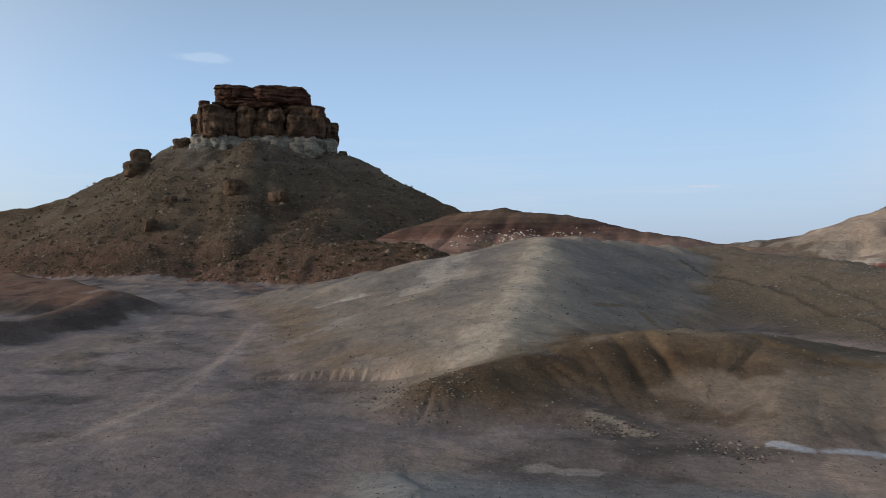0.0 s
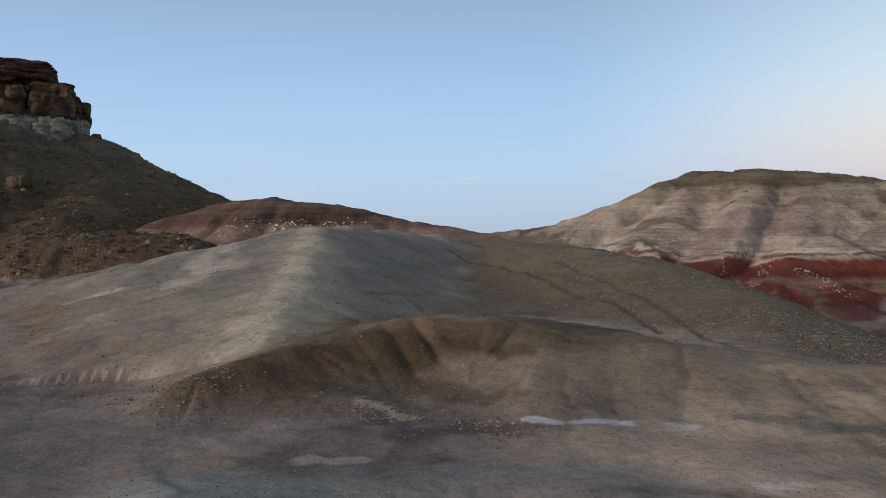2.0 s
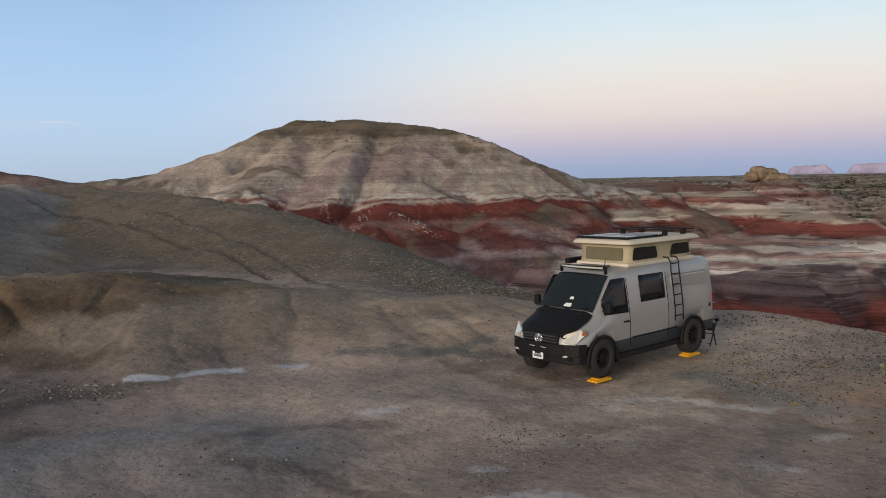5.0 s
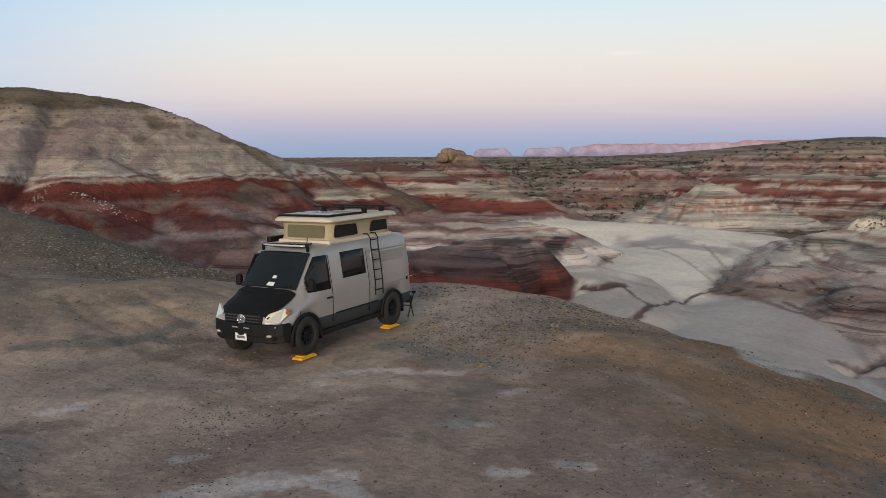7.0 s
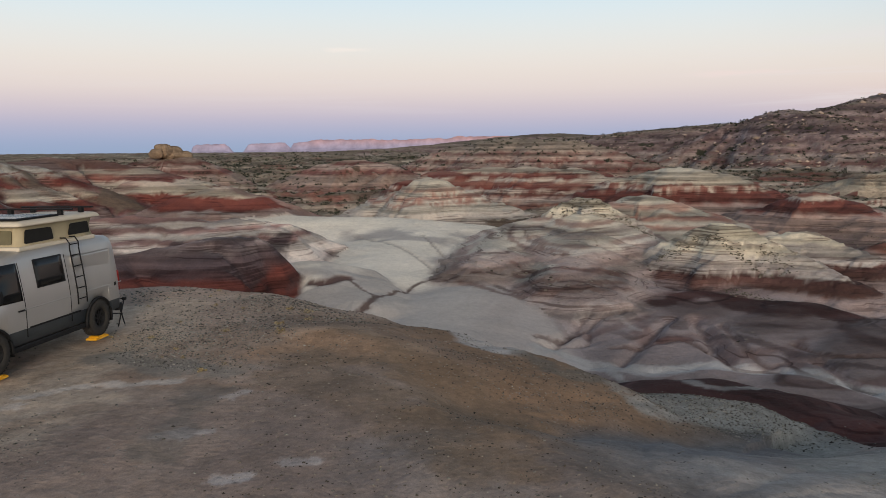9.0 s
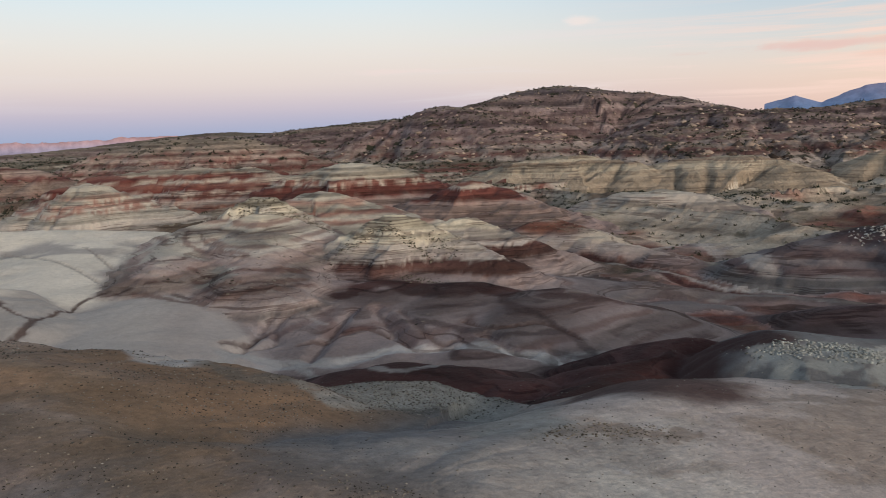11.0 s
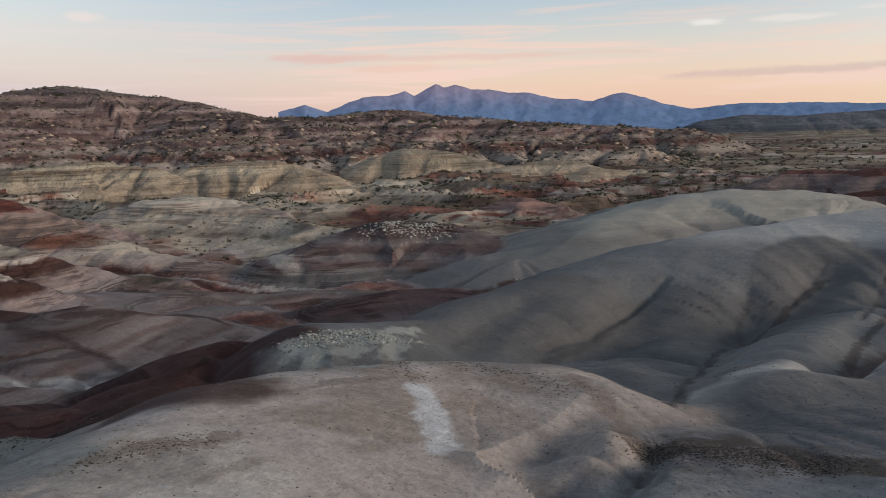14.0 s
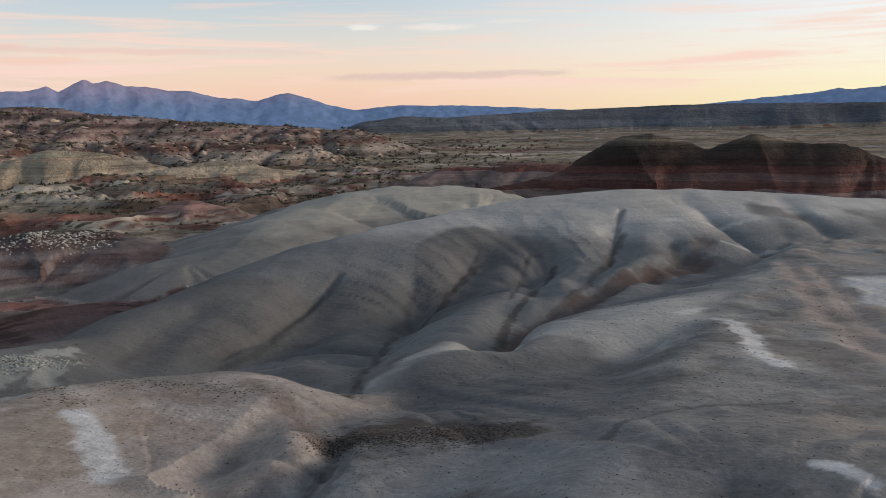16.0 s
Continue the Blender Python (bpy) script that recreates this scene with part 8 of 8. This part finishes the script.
scatter("scree", pl, rng.uniform(0.06, 0.22, len(pl)) * np.where(rng.random(len(pl)) < 0.04, 2.6, 1.0), SCREE, "brown scree lying on the slope below the butte", "scree", 11)
# ledges and blocks breaking out of the far hills
pl, rr, rng = polar_places(17000, 70, 174, 330, 760, 14, lambda x, y, z, o, g: owner_of[o] == "far_slope", 0.2)
scatter("far_rocks", pl, rng.uniform(0.4, 1.8, len(pl)) * np.where(rng.random(len(pl)) < 0.06, 2.2, 1.0), stone_material("far_rock", (0.10, 0.075, 0.062), (0.40, 0.31, 0.25)), "brown and cream blocks breaking out of the far hills", "rocks", 15, flat=0.5)
# dark gravel on the tops and ledges of the knolls
rng = np.random.default_rng(91)
xs, ys = [], []
for a_, b_, n, wide in (((107.2, -5.83), (106.2, -9.55), 420, 1.0), ((106.2, -9.55), (102.6, -13.98), 520, 1.1), ((105.4, -7.61), (103.2, -11.85), 260, 1.0), ((102.6, -13.98), (99.0, -16.33), 200, 0.5), ((85.8, -15.09), (87.3, -19.41), 240, 0.5),
                        ((87.3, -19.41), (80.7, -24.36), 320, 0.5), ((84.0, -25.31), (80.5, -26.57), 140, 0.6), ((78.6, -20.38), (75.5, -23.39), 160, 0.7), ((129.6, -51.09), (107.4, -50.18), 420, 1.6), ((125.3, -54.83), (103.6, -52.16), 420, 1.8)):
    t = rng.random(n)
    xs.append(a_[0] + (b_[0] - a_[0]) * t + rng.normal(0, wide, n))
    ys.append(a_[1] + (b_[1] - a_[1]) * t + rng.normal(0, wide, n))
xs, ys = np.concatenate(xs), np.concatenate(ys)
zs, _ = ground_zs(xs, ys)
scatter("knoll_gravel", np.stack([xs, ys, zs], -1), rng.uniform(0.05, 0.17, len(xs)), stone_material("olive_gravel", (0.09, 0.08, 0.06), (0.2, 0.18, 0.135)), "dark gravel crowning the cream clay knolls", "gravel", 92, flat=0.5)
# clods kicked loose along the foot of the bank, and pale rocks behind the ridge
for name, lines, size, mat, label in (("dirt_clods", (((-2.54, 24.65), (-0.37, 20.07), 260, 0.5), ((-1.39, 22.87), (0.84, 21.79), 200, 0.5), ((3.13, 19.94), (4.79, 18.76), 160, 0.4), ((5.62, 18.25), (6.50, 16.43), 120, 0.4)), (0.02, 0.065), stone_material("dry_clods", (0.13, 0.108, 0.092), (0.22, 0.19, 0.165)), "dry dirt clods lying at the foot of the bank"),
                                      ("pale_rocks", (((1.06, 93.4), (9.68, 93.4), 70, 1.2), ((6.32, 92.7), (16.77, 92.3), 70, 1.0)), (0.10, 0.30), RUBBLE, "pale yellowish rocks lying behind the clay ridge")):
    rng = np.random.default_rng(len(label))
    xs, ys = [], []
    for a_, b_, n, wide in lines:
        t = rng.random(n)
        xs.append(a_[0] + (b_[0] - a_[0]) * t + rng.normal(0, wide, n))
        ys.append(a_[1] + (b_[1] - a_[1]) * t + rng.normal(0, wide, n))
    xs, ys = np.concatenate(xs), np.concatenate(ys)
    zs, _ = ground_zs(xs, ys)
    scatter(name, np.stack([xs, ys, zs], -1), rng.uniform(*size, len(xs)), mat, label, "rocks", 95)
# blocky grey clay broken loose at the end of the grey hill, and brown crumbs on the tan dome
for name, lines, size, mat, label in (("clay_blocks", (((30.22, -25.23), (26.55, -30.52), 420, 0.5), ((30.3, -26.0), (28.6, -29.6), 260, 0.35)), (0.04, 0.15), stone_material("grey_clay_blocks", (0.28, 0.295, 0.28), (0.34, 0.355, 0.335)), "pale grey clay blocks broken loose at the hill's end"),
                                      ("dome_crumbs", (((12.95, -6.0), (12.7, -8.6), 340, 0.3), ((14.06, -17.16), (11.72, -17.16), 160, 0.3), ((11.72, -17.16), (9.28, -17.12), 160, 0.35), ((15.57, -16.91), (12.92, -14.85), 160, 0.25)), (0.015, 0.04), stone_material("olive_crumbs", (0.10, 0.085, 0.065), (0.2, 0.17, 0.13)), "brown crumbs of shale lying on the tan clay dome")):
    rng = np.random.default_rng(len(label) + 3)
    xs, ys = [], []
    for a_, b_, n, wide in lines:
        t = rng.random(n)
        xs.append(a_[0] + (b_[0] - a_[0]) * t + rng.normal(0, wide, n))
        ys.append(a_[1] + (b_[1] - a_[1]) * t + rng.normal(0, wide, n))
    xs, ys = np.concatenate(xs), np.concatenate(ys)
    zs, _ = ground_zs(xs, ys)
    scatter(name, np.stack([xs, ys, zs], -1), rng.uniform(*size, len(xs)), mat, label, "rubble", 97, flat=0.5)
# white rubble washed down the red hill and over the purple hill
for name, lines, n, spread_, seed, large in (("white_rubble", [((61.8, 100.5, 3.45), (57.16, 89.3, 0.09)), ((64.5, 91.6, 2.41), (58.07, 78.9, -2.53)), ((68.8, 85.8, 1.24), (58.95, 79.5, -2.04)), ((68.6, 80.8, 0.02), (70.1, 74.1, -2.07))], 520, 0.55, 20, 1.0),
                                      ("white_blocks", [((72.3, -73.3, -7.45), (63.1, -78.9, -8.38)), ((72.7, -75.8, -6.95), (66.0, -80.3, -7.44))], 600, 1.1, 21, 1.5),
                                             ("fallen_blocks", [((43.15, -65.0, -9.76), (40.58, -66.6, -9.66)), ((43.54, -61.1, -10.33), (41.75, -64.7, -9.81))], 90, 0.45, 22, 1.7)):
    rng = np.random.default_rng(seed)
    xs, ys = [], []
    for a_, b_ in lines:
        t = rng.random(n // len(lines))
        xs.append(a_[0] + (b_[0] - a_[0]) * t + rng.normal(0, spread_, len(t)))
        ys.append(a_[1] + (b_[1] - a_[1]) * t + rng.normal(0, spread_, len(t)))
    xs, ys = np.concatenate(xs), np.concatenate(ys)
    zs, _ = ground_zs(xs, ys)
    scatter(name, np.stack([xs, ys, zs], -1), large * rng.uniform(0.05, 0.17, len(xs)), RUBBLE, "white limestone rubble strewn over the dark clay slope", "rubble", seed)


def scrub(name, places, sizes, mat, label, category, seed, leaves=46):
    """Low desert bushes: each a ragged dome of many small leaf blades."""
    rng = np.random.default_rng(seed)
    n = len(places)
    d = rng.normal(size=(n, leaves, 3))
    d[..., 2] = np.abs(d[..., 2]) * 0.9
    d /= np.linalg.norm(d, axis=-1, keepdims=True)
    rad = rng.random((n, leaves, 1)) ** 0.4 * (0.7 + 0.5 * rng.random((n, 1, 1)))
    c = d * rad * np.array((1, 1, 0.75))
    s1, s2 = rng.normal(size=(n, leaves, 3)) * 0.26, rng.normal(size=(n, leaves, 3)) * 0.26
    tri = np.stack([c, c + s1, c + s2], 2)
    tri[..., 2] = np.maximum(tri[..., 2], -0.1)
    tri = tri * np.asarray(sizes)[:, None, None, None] + np.asarray(places)[:, None, None, :]
    co = tri.reshape(-1, 3)
    me = bpy.data.meshes.new(name)
    me.vertices.add(len(co))
    me.vertices.foreach_set("co", co.astype(np.float32).reshape(-1))
    me.loops.add(len(co))
    me.loops.foreach_set("vertex_index", np.arange(len(co), dtype=np.int32))
    me.polygons.add(len(co) // 3)
    me.polygons.foreach_set("loop_start", np.arange(0, len(co), 3, dtype=np.int32))
    me.update(calc_edges=True)
    me.materials.append(mat)
    return tagged(new(name, me), label, category, kind="stuff")


SAGE = stone_material("grey_green_sage", (0.055, 0.052, 0.034), (0.11, 0.10, 0.06))
DRY = stone_material("dry_grass", (0.22, 0.17, 0.09), (0.36, 0.29, 0.16))
JUNIPER = stone_material("dark_juniper", (0.022, 0.028, 0.018), (0.05, 0.055, 0.035))
pl, rr, rng = polar_places(1700, -32, 8, 82, 160, 30, is_butte)
scrub("slope_scrub", pl, rng.uniform(0.15, 0.42, len(pl)), SAGE, "grey-green desert scrub dotting the scree slope", "scrub", 31)
pl, rr, rng = polar_places(90, 50, 100, 16, 28, 32, lambda x, y, z, o, g: g > 0.25)
scrub("dry_tufts", pl, rng.uniform(0.05, 0.14, len(pl)), DRY, "dry straw-coloured grass tufts among the gravel", "grass", 33)
pl, rr, rng = polar_places(1500, 28, 58, 110, 185, 34, lambda x, y, z, o, g: (owner_of[o] == "red_white_hill") & (z > 9.0))
scrub("hilltop_scrub", pl, rng.uniform(0.10, 0.26, len(pl)), SAGE, "low grey scrub on top of the banded hill", "scrub", 35)
far_ok = lambda x, y, z, o, g: np.isin(owner_of[o], ["valley", "far_slope", "tan_hill"])
pl, rr, rng = polar_places(18000, 50, 174, 170, 950, 36, far_ok)
scrub("juniper_scrub", pl, rng.uniform(0.35, 1.3, len(pl)) * np.clip(rr / 350, 0.7, 1.7), JUNIPER, "dark juniper and scrub over the far desert", "scrub", 37, 26)
pl, rr, rng = polar_places(2600, 55, 172, 110, 260, 38, lambda x, y, z, o, g: np.isin(owner_of[o], ["valley", "tan_hill"]))
scrub("valley_scrub", pl, rng.uniform(0.2, 0.6, len(pl)), SAGE, "low grey scrub in the valley", "scrub", 39, 30)

# ---------------------------------------------------------------- the far distance


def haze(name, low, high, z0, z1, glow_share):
    """Far land seen through miles of dusk air: a plain backdrop, haze painted into its colour and faint glow."""
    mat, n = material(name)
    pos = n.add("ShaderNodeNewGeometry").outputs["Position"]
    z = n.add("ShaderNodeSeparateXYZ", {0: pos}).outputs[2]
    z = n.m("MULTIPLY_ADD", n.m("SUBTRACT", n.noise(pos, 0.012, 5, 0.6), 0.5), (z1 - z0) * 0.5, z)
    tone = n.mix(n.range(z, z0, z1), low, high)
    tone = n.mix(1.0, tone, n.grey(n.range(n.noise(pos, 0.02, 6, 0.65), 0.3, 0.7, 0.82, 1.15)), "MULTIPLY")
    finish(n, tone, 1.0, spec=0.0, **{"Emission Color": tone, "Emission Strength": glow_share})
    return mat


# blue air and the rosy last light on the heights are put into these tones
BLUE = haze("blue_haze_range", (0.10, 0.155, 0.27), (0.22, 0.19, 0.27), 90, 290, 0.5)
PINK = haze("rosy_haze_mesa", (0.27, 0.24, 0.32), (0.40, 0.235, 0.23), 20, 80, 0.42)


def distant_range(name, line, depth, mat, label, category, jag=6.0, seed=0, flat_top=False):
    """A far range or mesa as a folded strip of land along a crest line."""
    pts = line
    pts = [Vector(p) for p in pts]
    along = [0.0]
    for a_, b_ in zip(pts[:-1], pts[1:]):
        along.append(along[-1] + (b_ - a_).length)
    ss = np.linspace(0, along[-1], 420)
    cx, cy, cz = (np.interp(ss, along, [p[k] for p in pts]) for k in range(3))
    rows = 30
    us = np.linspace(-1, 1, rows)
    out = np.stack([cx, cy], -1)
    out = out / np.linalg.norm(out, axis=-1, keepdims=True)
    X = cx[:, None] + out[:, 0, None] * us[None] * depth
    Y = cy[:, None] + out[:, 1, None] * us[None] * depth
    fall = np.abs(us[None]) ** 0.8
    if flat_top:
        fall = np.clip((np.abs(us[None]) - 0.35) / 0.65, 0, 1)
        fall = np.where(fall < 0.12, fall * 4.0, 0.48 + (fall - 0.12) * 0.59)
    folds = ridged(X / (depth * 0.35) + seed, Y / (depth * 0.35), 700 + seed, 4)
    Z = cz[:, None] * (1 - fall) - 14 * fall + (folds - 0.55) * cz[:, None] * 0.35 * np.clip(np.abs(us[None]) * 3, 0, 1) * (1 - fall) + (fbm(X / 40, Y / 40, 800 + seed, 4) - 0.4) * jag
    co = np.stack([X, Y, Z], -1).reshape(-1, 3)
    n0, n1 = X.shape
    a_ = (np.arange(n0 - 1)[:, None] * n1 + np.arange(n1 - 1)[None]).reshape(-1)
    me = bpy.data.meshes.new(name)
    me.from_pydata(co.tolist(), [], np.stack([a_, a_ + 1, a_ + n1 + 1, a_ + n1], -1).tolist())
    me.polygons.foreach_set("use_smooth", np.ones(len(me.polygons), bool))
    me.materials.append(mat)
    return tagged(new(name, me), label, category, kind="structure")


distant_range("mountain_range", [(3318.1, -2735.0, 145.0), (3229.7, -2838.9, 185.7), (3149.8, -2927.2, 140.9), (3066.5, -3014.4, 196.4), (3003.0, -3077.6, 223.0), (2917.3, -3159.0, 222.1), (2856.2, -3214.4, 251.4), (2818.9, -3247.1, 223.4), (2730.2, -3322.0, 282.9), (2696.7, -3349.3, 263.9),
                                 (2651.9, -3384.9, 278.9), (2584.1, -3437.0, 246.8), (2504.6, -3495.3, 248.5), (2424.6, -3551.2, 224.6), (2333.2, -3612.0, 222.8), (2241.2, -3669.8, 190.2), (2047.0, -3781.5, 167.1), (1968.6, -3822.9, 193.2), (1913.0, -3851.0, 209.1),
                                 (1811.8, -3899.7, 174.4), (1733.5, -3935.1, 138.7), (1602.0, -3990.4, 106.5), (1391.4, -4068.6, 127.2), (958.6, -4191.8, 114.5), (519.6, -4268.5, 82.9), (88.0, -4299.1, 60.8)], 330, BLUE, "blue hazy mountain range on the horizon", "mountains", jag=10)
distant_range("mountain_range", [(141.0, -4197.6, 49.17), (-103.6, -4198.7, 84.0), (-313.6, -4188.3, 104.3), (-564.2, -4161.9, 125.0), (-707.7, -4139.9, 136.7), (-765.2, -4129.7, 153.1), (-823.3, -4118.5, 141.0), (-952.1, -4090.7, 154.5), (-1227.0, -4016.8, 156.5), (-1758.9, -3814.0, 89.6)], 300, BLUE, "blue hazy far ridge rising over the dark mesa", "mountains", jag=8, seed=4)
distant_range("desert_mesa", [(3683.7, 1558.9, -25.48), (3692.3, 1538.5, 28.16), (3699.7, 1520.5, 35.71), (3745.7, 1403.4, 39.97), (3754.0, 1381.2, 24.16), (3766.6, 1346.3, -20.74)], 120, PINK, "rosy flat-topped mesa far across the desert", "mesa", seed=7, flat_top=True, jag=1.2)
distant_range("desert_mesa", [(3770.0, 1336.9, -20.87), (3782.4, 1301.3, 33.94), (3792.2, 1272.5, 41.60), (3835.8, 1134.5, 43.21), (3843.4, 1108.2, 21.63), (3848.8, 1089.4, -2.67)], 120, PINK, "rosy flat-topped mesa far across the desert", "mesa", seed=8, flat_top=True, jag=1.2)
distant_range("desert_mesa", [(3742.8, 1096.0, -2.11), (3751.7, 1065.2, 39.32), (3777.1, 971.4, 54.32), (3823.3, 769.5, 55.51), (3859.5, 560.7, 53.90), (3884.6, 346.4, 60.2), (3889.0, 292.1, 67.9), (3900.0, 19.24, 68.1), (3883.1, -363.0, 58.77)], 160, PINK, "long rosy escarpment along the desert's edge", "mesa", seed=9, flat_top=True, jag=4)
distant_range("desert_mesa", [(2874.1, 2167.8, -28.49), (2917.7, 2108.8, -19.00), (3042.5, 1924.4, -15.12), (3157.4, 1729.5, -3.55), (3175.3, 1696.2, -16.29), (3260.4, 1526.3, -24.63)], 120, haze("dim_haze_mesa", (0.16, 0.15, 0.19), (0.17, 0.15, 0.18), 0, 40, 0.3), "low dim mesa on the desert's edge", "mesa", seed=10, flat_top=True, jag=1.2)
